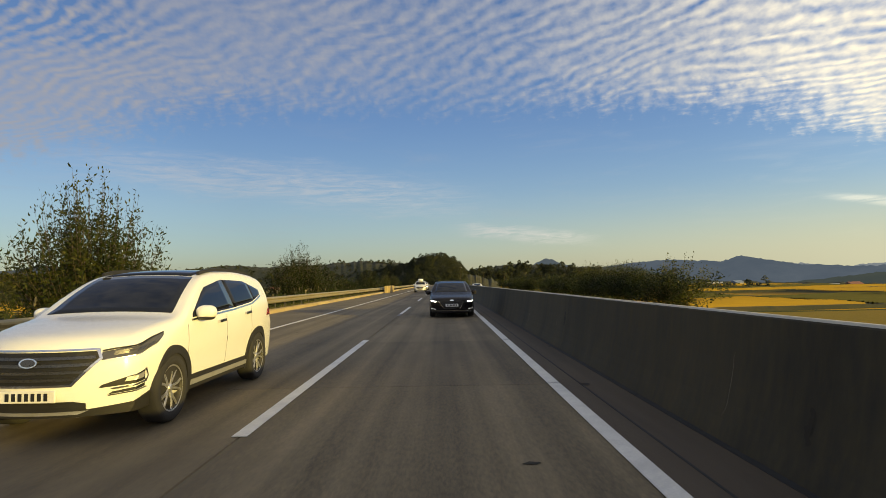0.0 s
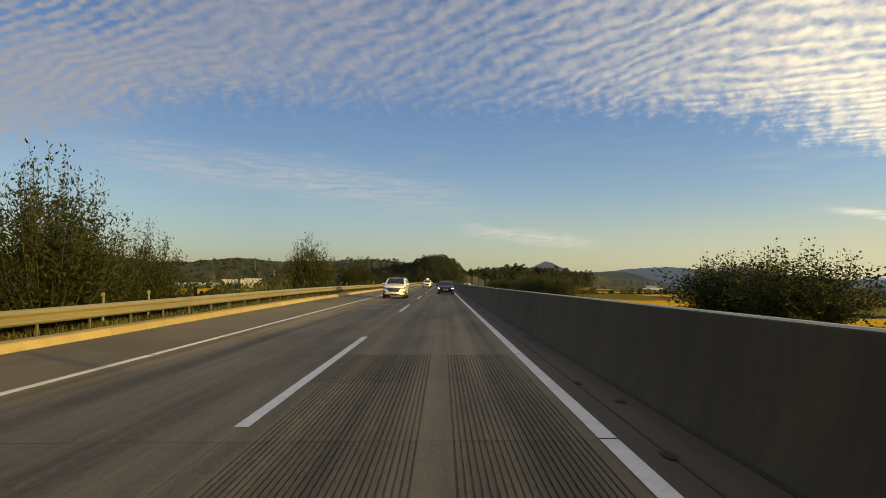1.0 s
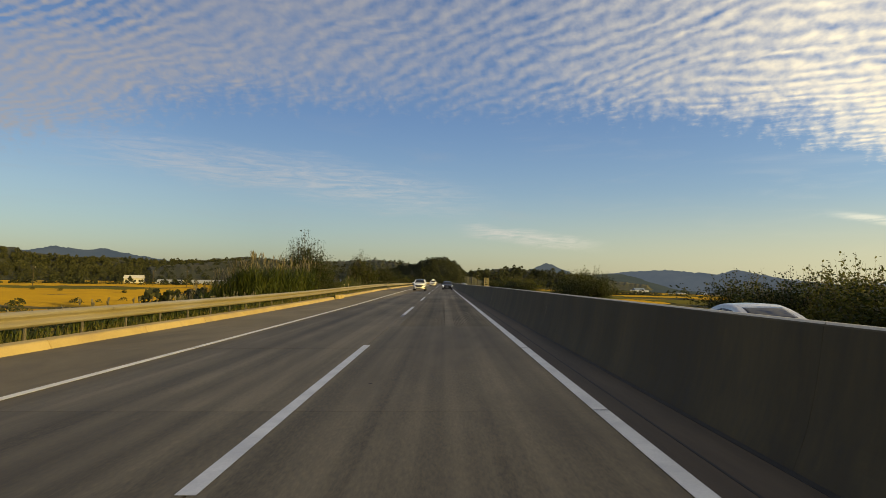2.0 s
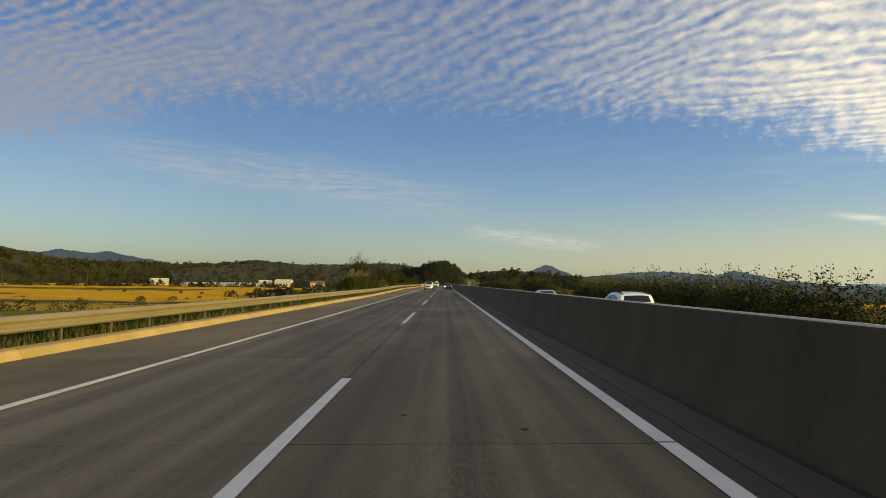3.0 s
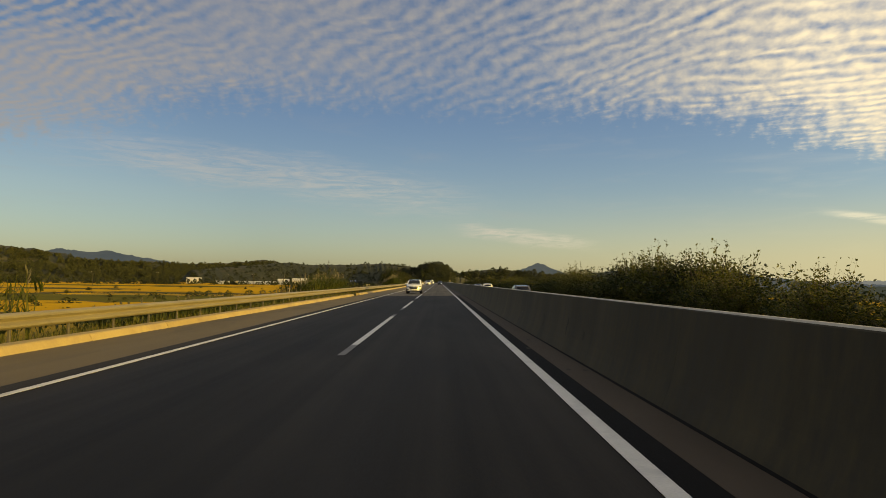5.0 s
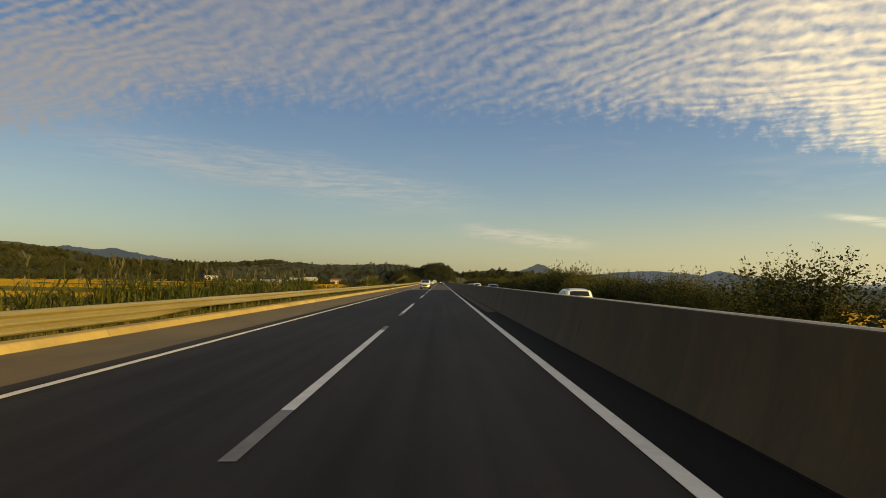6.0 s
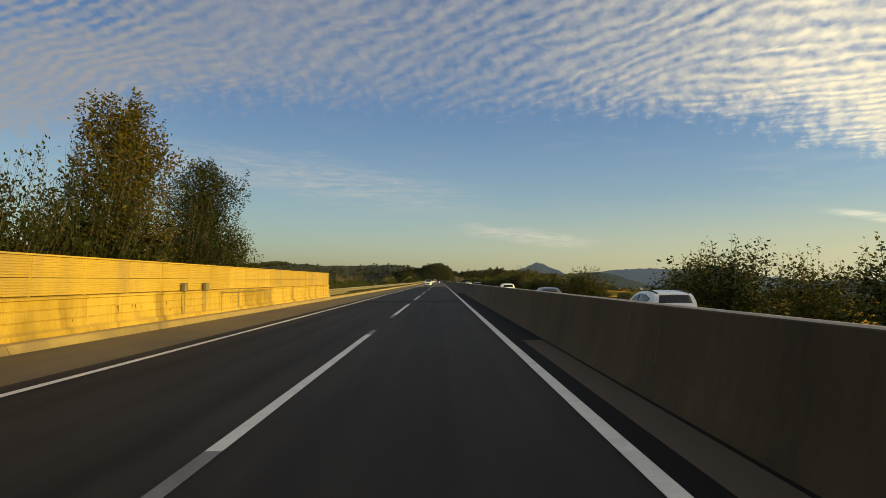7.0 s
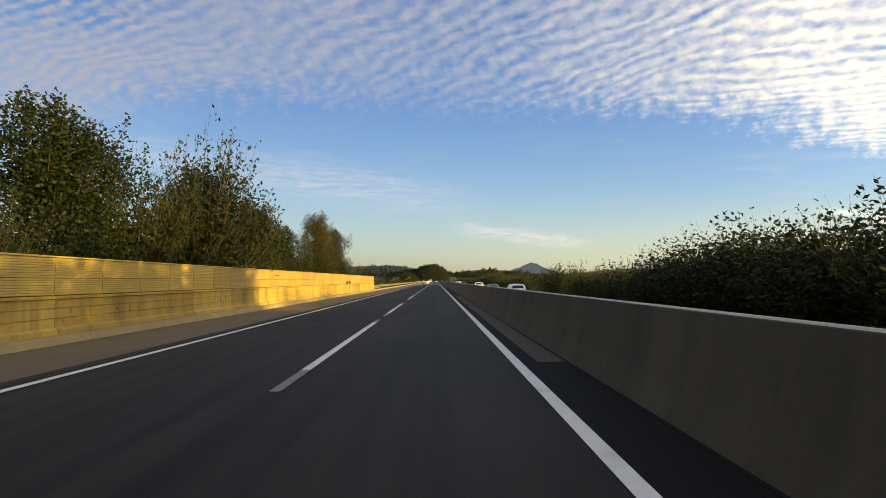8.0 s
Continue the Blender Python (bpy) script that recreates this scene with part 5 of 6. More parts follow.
FILM_WHITE = material("greenhouse_film", (0.30, 0.31, 0.31), (0.42, 0.43, 0.42), 0.4, fine=2, coarse=0.3, bump=0.1)
PANE = glass_material("house_window", (0.03, 0.035, 0.04), 0.1)


def low_ground(a, d):
    x, y = math.sin(radians(a)) * d, math.cos(radians(a)) * d
    return x, y, ground_z(x, y) - 0.1


def house(a, d, w, l, h, turn, roof_mat, label):
    ob = empty("farmhouse", Matrix.Translation(low_ground(a, d)) @ Matrix.Rotation(radians(turn), 4, "Z"))
    part("wall", boxed(-l / 2, l / 2, -w / 2, w / 2, 0, h), HOUSE_WALL, ob)
    e, r = 0.4, w * 0.28
    v = [(-l / 2 - e, -w / 2 - e, h - 0.05), (l / 2 + e, -w / 2 - e, h - 0.05), (l / 2 + e, w / 2 + e, h - 0.05), (-l / 2 - e, w / 2 + e, h - 0.05), (-l / 2 - e, 0, h + r), (l / 2 + e, 0, h + r)]
    part("roof", (v, [(0, 1, 5, 4), (2, 3, 4, 5), (0, 4, 3), (1, 2, 5), (3, 2, 1, 0)]), roof_mat, ob)
    for i in range(max(2, int(l / 3))):
        x = -l / 2 + 1.0 + i * 2.8
        if x + 1.2 < l / 2:
            part("window", boxed(x, x + 1.2, -w / 2 - 0.05, -w / 2 + 0.05, h * 0.38, h * 0.72), PANE, ob)
    return tagged(ob, label, "house", "far farm buildings")


def greenhouse(a, d, w, l, turn):
    ob = empty("greenhouse", Matrix.Translation(low_ground(a, d)) @ Matrix.Rotation(radians(turn), 4, "Z"))
    prof = [(w / 2 * math.cos(math.pi * i / 10), 0.6 + w * 0.42 * math.sin(math.pi * i / 10)) for i in range(11)] + [(-w / 2, -0.3), (w / 2, -0.3)]
    part("film_cover", extruded(prof, -l / 2, l / 2), FILM_WHITE, ob)
    for k in range(int(l / 6) + 1):
        y = -l / 2 + k * 6
        part("hoop", extruded([(x * 1.015, z * 1.015) for x, z in prof], y - 0.06, y + 0.06), GALV, ob)
    return tagged(ob, "long white film-covered greenhouse among the paddies", "greenhouse", "greenhouses")


for a, d, w, l, h, t, m in ((-34, 400, 8, 12, 4, 20, ROOF_GREY), (-20.5, 380, 8, 13, 4.5, 0, ROOF_GREY), (-22.6, 390, 7, 10, 4, 25, ROOF_GREY), (-16.2, 400, 7, 12, 4, 10, ROOF_RED),
                            (-12.2, 420, 7, 12, 4, 10, ROOF_BLUE), (21.5, 560, 8, 11, 3.2, 10, ROOF_BLUE), (27.5, 600, 8, 12, 3.2, 30, ROOF_BLUE),
                            (36, 620, 8, 12, 3.2, 10, ROOF_RED)):
    house(a, d, w, l, h, t, m, "low white farm building with a blue metal roof" if m == ROOF_BLUE else "low white farm building with a pale grey roof" if m == ROOF_GREY else "low white farmhouse with a brown pitched roof")
for a, d, w, l, t in ((-24.6, 360, 8, 30, 80), (-27, 400, 7, 24, 75), (-31, 360, 7, 20, 80), (22, 480, 5, 16, 80), (25.5, 520, 5, 16, 80), (34, 480, 5, 18, 70)):
    greenhouse(a, d, w, l, t)


def utility_pole(x, y, h):
    ob = empty("utility_pole", (x, y, ground_z(x, y)))
    v, f = [], []
    limb(v, f, (0, 0, -0.5), (0, 0, h), 0.17, 0.11, 8)
    part("mast", (v, f), WALL, ob)
    part("crossarm", boxed(-0.9, 0.9, -0.06, 0.06, h - 0.7, h - 0.58), STEEL_DARK, ob)
    for k in (-0.8, 0.0, 0.8):
        part("insulator", lathe([(0.001, 0.0), (0.06, 0.02), (0.06, 0.16), (0.001, 0.18)], 8), PLATE, ob, at=pose(k, 0, h - 0.58, 0, -90, 0))
    return tagged(ob, "grey concrete utility pole with a short crossarm", "utility pole", "utility poles")


for x, y, h in ((10.6, 330, 11), (22, 300, 10), (34, 310, 10), (47, 320, 10), (-112, 200, 9), (-128, 205, 9), (-150, 215, 9), (-172, 160, 9), (-205, 150, 9)):
    utility_pole(x, y, h)


def delineator(x, y, h):
    """A round reflector on a short post."""
    ob = empty("delineator", (x, y, road_z(x, y)))
    part("post", boxed(-0.02, 0.02, -0.02, 0.02, 0.3, h), GALV, ob)
    part("reflector", lathe([(0.001, -0.02), (0.055, -0.02), (0.062, 0.0), (0.055, 0.02), (0.001, 0.025)], 20), GALV, ob, "round white reflector", at=pose(0, -0.03, h + 0.06, 0, 0, 90))
    return tagged(ob, "round white reflector on a short steel post by the guardrail", "delineator", "delineators")


for y in (-108.5, -110.0, -111.6, -23.0, -20.5, -150.0, -176.0, 18.0, 40.0):
    delineator(RAIL_X - 0.14, y, 0.98)

# lattice screen standing on the median barrier
screen = empty("lattice_screen", (2.97, -36.0, road_z(2.86, -36) + 1.12))
for x in (-0.15, 0.15):
    part("upright", boxed(x - 0.015, x + 0.015, -0.02, 0.02, 0, 0.62), GALV, screen)
for k in range(5):
    part("slat", boxed(-0.15, 0.15, -0.012, 0.012, 0.04 + k * 0.132, 0.075 + k * 0.132), GALV, screen)
for k in range(2):
    part("mullion", boxed(-0.06 + k * 0.10, -0.04 + k * 0.10, -0.01, 0.01, 0.02, 0.60), GALV, screen)
tagged(screen, "small pale steel lattice screen standing on the median barrier", "screen")

# concrete blocks at a gap in the curb
for y, l in ((84.0, 1.4), (86.5, 9.0)):
    bm = boxed(-0.25, 0.25, 0, l, -0.05, 1.05, 0.05)
    tagged(part("concrete_block", bm, CURB, None, at=(CURB_X + 0.35, y, road_z(CURB_X, y))), "sunlit beige concrete block at the shoulder's edge", "concrete block", "shoulder blocks")
for y in (-30.0, -31.3):
    tagged(part("concrete_block", boxed(-0.18, 0.18, 0, 0.9, -0.05, 0.30, 0.04), CURB, None, at=(CURB_X + 0.05, y, road_z(CURB_X, y))), "short beige concrete block filling a gap in the curb", "concrete block", "shoulder blocks")


# ------------------------------------------------------------------ vehicles
def curve(keys):
    """A smooth function through (y, value) keys."""
    ys, vs = [k[0] for k in keys], [k[1] for k in keys]

    def f(y):
        if y <= ys[0]:
            return vs[0]
        if y >= ys[-1]:
            return vs[-1]
        i = max(k for k in range(len(ys) - 1) if ys[k] <= y)
        h = ys[i + 1] - ys[i]
        u = (y - ys[i]) / h

        def slope(k):
            if k == 0 or k == len(ys) - 1:
                return (vs[min(k + 1, len(ys) - 1)] - vs[max(k - 1, 0)]) / max(1e-6, ys[min(k + 1, len(ys) - 1)] - ys[max(k - 1, 0)])
            a, b = (vs[k] - vs[k - 1]) / (ys[k] - ys[k - 1]), (vs[k + 1] - vs[k]) / (ys[k + 1] - ys[k])
            return 0.0 if a * b <= 0 else 2 * a * b / (a + b)
        return ((2 * u ** 3 - 3 * u ** 2 + 1) * vs[i] + (u ** 3 - 2 * u ** 2 + u) * h * slope(i) + (3 * u ** 2 - 2 * u ** 3) * vs[i + 1] + (u ** 3 - u ** 2) * h * slope(i + 1))
    return f


class Shell:
    """The outer skin of a car: nose at y = 0 looking to -y, wheels on z = 0."""

    def __init__(self, length, width, top, belt, bottom=0.24, tumble=0.34, nose=0.30, tail=0.22, edge=0.10):
        self.l, self.w, self.top, self.belt, self.bottom = length, width / 2, curve(top), curve(belt), bottom
        self.tumble, self.nose, self.tail, self.round = tumble, nose, tail, edge

    def edge(self, y):
        """How softly the top turns into the side: wide over the bonnet."""
        u = min(1, max(0, (y / self.l - 0.16) / 0.14))
        return self.round * (1.7 - 0.7 * u)

    def half(self, y, z):
        u = y / self.l
        w = self.w * (1 - 0.075 * max(0, (0.22 - u) / 0.22) ** 2 - 0.06 * max(0, (u - 0.75) / 0.25) ** 2)
        r = self.edge(y)
        over = z - (self.top(y) - r)
        if over > 0:          # in the rounded shoulder
            return self.half(y, self.top(y) - r) - r + math.sqrt(max(0.0, r * r - min(over, r) ** 2))
        b = self.belt(y)
        if z < b:
            t = (z - self.bottom) / (b - self.bottom)
            hood = max(0.0, 1 - y / (0.30 * self.l)) * max(0.0, t - 0.62) / 0.38
            crease = 0.010 * math.exp(-((t - 0.62) / 0.07) ** 2) * min(1, max(0, (u - 0.28) / 0.1))
            return w * (1 - 0.075 * (1 - t) ** 2.2 - 0.02 * max(0, t - 0.7) / 0.3 - 0.06 * hood ** 1.5) + crease
        return w * 0.98 - self.tumble * (z - b) - 0.18 * (z - b) ** 2

    def shift(self, x, y, z):
        """Rounds nose and tail."""
        s = abs(x) / self.w
        h = (z - 0.60) / 0.5
        a = self.nose * s ** 2.3 + 0.14 * max(0, h) ** 2 + 0.10 * max(0, -h) ** 2
        b = self.tail * s ** 3.5 + 0.05 * max(0, -h) ** 2
        return y + a * max(0, 1 - y / 0.9) ** 1.3 - b * max(0, 1 - (self.l - y) / 0.8) ** 1.3

    def at(self, x, y, z):
        return Vector((x, self.shift(x, y, z), z))

    def side(self, sign):
        return lambda y, z, off: self.at(sign * (self.half(y, z) + off), y, z)

    def roof(self, x, y, off):
        z = self.top(y)
        e = self.edge(y)
        w = self.half(y, z - e) - e
        return self.at(x, y, z + 0.03 * (1 - min(1, abs(x) / max(w, 0.1)) ** 2) + off)

    def front(self, x, z, off):
        p = self.at(x, 0.0, z)
        return p + Vector((0.5 * off * (abs(x) / self.w) ** 2 * (1 if x > 0 else -1), -off, 0))

    def back(self, x, z, off):
        p = self.at(x, self.l, z)
        return p + Vector((0, off, 0))

    def ring(self, y):
        zt, r, zb = self.top(y), self.edge(y), self.bottom
        pts = [(self.half(y, zb) * 0.5, zb - 0.02), (self.half(y, zb) * 0.94, zb - 0.01)]
        n = 12
        for i in range(n + 1):
            z = zb + 0.03 + (zt - r - zb - 0.03) * i / n
            pts.append((self.half(y, z), z))
        c = pts[-1][0] - r
        for i in range(1, 6):
            a = math.pi / 2 * i / 5
            pts.append((c + r * math.cos(a), zt - r + r * math.sin(a)))
        for i in range(1, 5):
            x = c * (1 - i / 4)
            pts.append((x, zt + 0.03 * (1 - (x / max(c, 0.1)) ** 2)))
        return pts

    def wrap(self, sign):
        """The skin round a front corner: first across the nose from the middle, then back along the side."""
        def f(u, z, off):
            h = self.half(0.0, z)
            if u <= h:
                p, q = self.at(sign * u, 0.0, z), self.at(sign * max(0, u - 0.02), 0.0, z)
            else:
                y = u - h
                p, q = self.at(sign * self.half(y, z), y, z), self.at(sign * self.half(max(0, y - 0.02), z), max(0, y - 0.02), z)
            d = p - q
            n = Vector((-d.y, d.x, 0)) * -sign if d.length > 1e-6 else Vector((0, -1, 0))
            if n.length < 1e-6:
                n = Vector((0, -1, 0))
            n.normalize()
            if n.y > 0.0 and n.x * sign < 0:
                n = -n
            return p + n * off
        return f

    def skin(self):
        ys = [self.l * i / 64 for i in range(65)]
        bm = bmesh.new()
        rings = []
        for y in ys:
            half = self.ring(y)
            full = half + [(-x, z) for x, z in reversed(half[:-1])]
            rings.append([bm.verts.new(self.at(x, y, z)) for x, z in full])
        n = len(rings[0])
        for a, b in zip(rings, rings[1:]):
            for j in range(n):
                k = (j + 1) % n
                bm.faces.new((a[j], b[j], b[k], a[k]))
        # nose and tail closed by rows across, bowed like the skin
        for y, flip in ((0.0, False), (self.l, True)):
            half = self.ring(y)
            m = 16
            grid = [[bm.verts.new(self.at(x * (2 * i / m - 1), y, z)) for i in range(m + 1)] for x, z in half[1:-4]]
            grid.append([bm.verts.new(self.at(half[-5][0] * (2 * i / m - 1), y, self.top(y) + 0.03 * (1 - (2 * i / m - 1) ** 2))) for i in range(m + 1)])
            for p, q in zip(grid, grid[1:]):
                for i in range(m):
                    f = (p[i], p[i + 1], q[i + 1], q[i])
                    bm.faces.new(f if not flip else f[::-1])
        bmesh.ops.remove_doubles(bm, verts=bm.verts, dist=0.0015)
        bmesh.ops.recalc_face_normals(bm, faces=bm.faces)
        return bm


def patch(fn, low, high, nu=10, nv=4, off=0.006, thick=0.014):
    """A plate on a skin between two edges; low(u) and high(u) give the skin's own coordinates."""
    verts, faces = [], []
    for o in (off, off - thick):
        for i in range(nu + 1):
            a, b = low(i / nu), high(i / nu)
            for j in range(nv + 1):
                t = j / nv
                verts.append(fn(a[0] + (b[0] - a[0]) * t, a[1] + (b[1] - a[1]) * t, o))
    m, k = nv + 1, (nu + 1) * (nv + 1)
    for i in range(nu):
        for j in range(nv):
            q = (i * m + j, (i + 1) * m + j, (i + 1) * m + j + 1, i * m + j + 1)
            faces += [q, tuple(k + v for v in reversed(q))]
    for i in range(nu):
        for j in (0, nv):
            a, b = i * m + j, (i + 1) * m + j
            faces.append((a, b, k + b, k + a))
    for j in range(nv):
        for i in (0, nu):
            a, b = i * m + j, i * m + j + 1
            faces.append((a, b, k + b, k + a))
    bm = bmesh.new()
    bv = [bm.verts.new(v) for v in verts]
    for f in faces:
        bm.faces.new([bv[i] for i in f])
    bmesh.ops.recalc_face_normals(bm, faces=bm.faces)
    return bm


def line(*pts):
    """An edge through points, evenly by number."""
    def f(u):
        k = min(len(pts) - 2, int(u * (len(pts) - 1)))
        t = u * (len(pts) - 1) - k
        return tuple(a + (b - a) * t for a, b in zip(pts[k], pts[k + 1]))
    return f


def arc(cy, cz, r, a0, a1, squash=1.0):
    return lambda u: (cy - r * math.cos(radians(a0 + (a1 - a0) * u)), cz + squash * r * math.sin(radians(a0 + (a1 - a0) * u)))


CAR_WHITE = material("pearl_white_paint", (0.76, 0.765, 0.75), (0.80, 0.80, 0.79), 0.28, fine=300, coarse=2, bump=0.0, coat=0.8)
CAR_BLACK = material("black_car_paint", (0.006, 0.0055, 0.007), (0.010, 0.009, 0.011), 0.30, fine=300, coarse=2, bump=0.0, coat=0.25)
CAR_SILVER = material("silver_car_paint", (0.42, 0.43, 0.44), (0.50, 0.51, 0.52), 0.32, metal=0.5, fine=300, coarse=2, bump=0.0, coat=0.8)
CAR_GREY = material("dark_grey_car_paint", (0.045, 0.045, 0.05), (0.06, 0.06, 0.065), 0.28, fine=300, coarse=2, bump=0.0, coat=0.8)
PLASTIC = material("black_plastic_trim", (0.012, 0.0115, 0.011), (0.022, 0.021, 0.020), 0.6, fine=120, coarse=5, bump=0.15)
CHROME = material("chrome_trim", (0.60, 0.60, 0.60), (0.72, 0.72, 0.72), 0.18, metal=1.0, fine=100, coarse=5, bump=0.0)
DARK_CHROME = material("dark_chrome", (0.07, 0.07, 0.073), (0.11, 0.11, 0.113), 0.3, metal=0.8, fine=100, coarse=5, bump=0.0)
SILVER_TRIM = material("silver_trim", (0.40, 0.40, 0.41), (0.52, 0.52, 0.52), 0.4, metal=0.6, fine=100, coarse=5, bump=0.0)
ALLOY = material("alloy_rim", (0.42, 0.42, 0.43), (0.58, 0.58, 0.58), 0.32, metal=0.8, fine=60, coarse=6, bump=0.05)
RUBBER = material("tyre_rubber", (0.014, 0.014, 0.015), (0.030, 0.029, 0.028), 0.85, fine=90, coarse=6, bump=0.3)
INK = material("plate_ink", (0.006, 0.006, 0.006), (0.012, 0.012, 0.012), 0.6, fine=60, coarse=6, bump=0.0)
GLASS = glass_material("tinted_car_glass", (0.006, 0.007, 0.009))
LENS = glass_material("clear_lamp_lens", (0.06, 0.06, 0.065), 0.08)
RED_LENS = material("red_lamp_lens", (0.16, 0.006, 0.008), (0.24, 0.010, 0.012), 0.2, fine=40, coarse=8, bump=0.0, coat=0.6)
LAMP_ON = glow_material("lit_headlamp", (1.0, 0.98, 0.92), 9.0)
# faint glow for the sedans' added lower lamps
ADDED_DRL = glow_material("running_light", (1.0, 0.98, 0.92), 0.3)


def wheel_meshes(r, w, spokes, fork=0.075):
    tyre = mesh_of("tyre", *lathe([(r * 0.68, -w * 0.42), (r * 0.72, -w / 2), (r * 0.93, -w / 2), (r * 0.985, -w * 0.40), (r, -w * 0.2), (r, w * 0.2), (r * 0.985, w * 0.40), (r * 0.93, w / 2), (r * 0.72, w / 2), (r * 0.68, w * 0.42)], 40), RUBBER, True)
    v, f = lathe([(r * 0.70, -w * 0.42), (r * 0.70, w * 0.44), (r * 0.64, w * 0.44), (r * 0.62, w * 0.2), (r * 0.60, -w * 0.1), (r * 0.1, -w * 0.12)], 40)
    rim = mesh_of("rim", v, f, PLASTIC, True)
    bm = bmesh.new()
    for k in range(spokes):
        a = 2 * math.pi * k / spokes
        for d, lean in ((-fork, 0.06), (fork, -0.02)):
            pts = []
            for rr, wd in ((0.10 * r, 0.03), (0.40 * r, 0.022), (0.67 * r, 0.028)):
                c = a + d * (0.25 + 1.1 * rr / r) + lean * rr / r
                ctr = Vector((0, math.cos(c) * rr, math.sin(c) * rr))
                t = Vector((0, -math.sin(c), math.cos(c))) * wd * r / 0.36 * 0.6
                xo = w * (0.42 if rr > 0.3 * r else 0.36)
                pts.append([bm.verts.new(ctr + t * s + Vector((xo - e, 0, 0))) for s, e in ((-1, 0.012), (-0.6, 0), (0.6, 0), (1, 0.012))])
            for p, q in zip(pts, pts[1:]):
                for i in range(3):
                    bm.faces.new((p[i], p[i + 1], q[i + 1], q[i]))
    spoke = bpy.data.meshes.new("spokes")
    bmesh.ops.recalc_face_normals(bm, faces=bm.faces)
    bm.to_mesh(spoke), bm.free()
    spoke.materials.append(ALLOY)
    lip = mesh_of("rim_lip", *lathe([(r * 0.64, w * 0.43), (r * 0.665, w * 0.455), (r * 0.70, w * 0.45)], 40), ALLOY, True)
    hub = mesh_of("hub_cap", *lathe([(0.001, w * 0.42), (r * 0.10, w * 0.41), (r * 0.13, w * 0.37), (r * 0.14, w * 0.2)], 18), ALLOY, True)
    return tyre, rim, spoke, lip, hub


def blob(a, b, c, power=2.4, n=14):
    """A rounded housing with half sizes a, b, c."""
    verts, faces = [], []

    def sp(v, p):
        return math.copysign(abs(v) ** (2 / p), v)
    for i in range(n + 1):
        th = math.pi * i / n - math.pi / 2
        for j in range(2 * n):
            ph = math.pi * j / n
            verts.append((a * sp(math.cos(th), power) * sp(math.cos(ph), power), b * sp(math.cos(th), power) * sp(math.sin(ph), power), c * sp(math.sin(th), power)))
    for i in range(n):
        for j in range(2 * n):
            k = (j + 1) % (2 * n)
            faces.append((i * 2 * n + j, i * 2 * n + k, (i + 1) * 2 * n + k, (i + 1) * 2 * n + j))
    return verts, faces


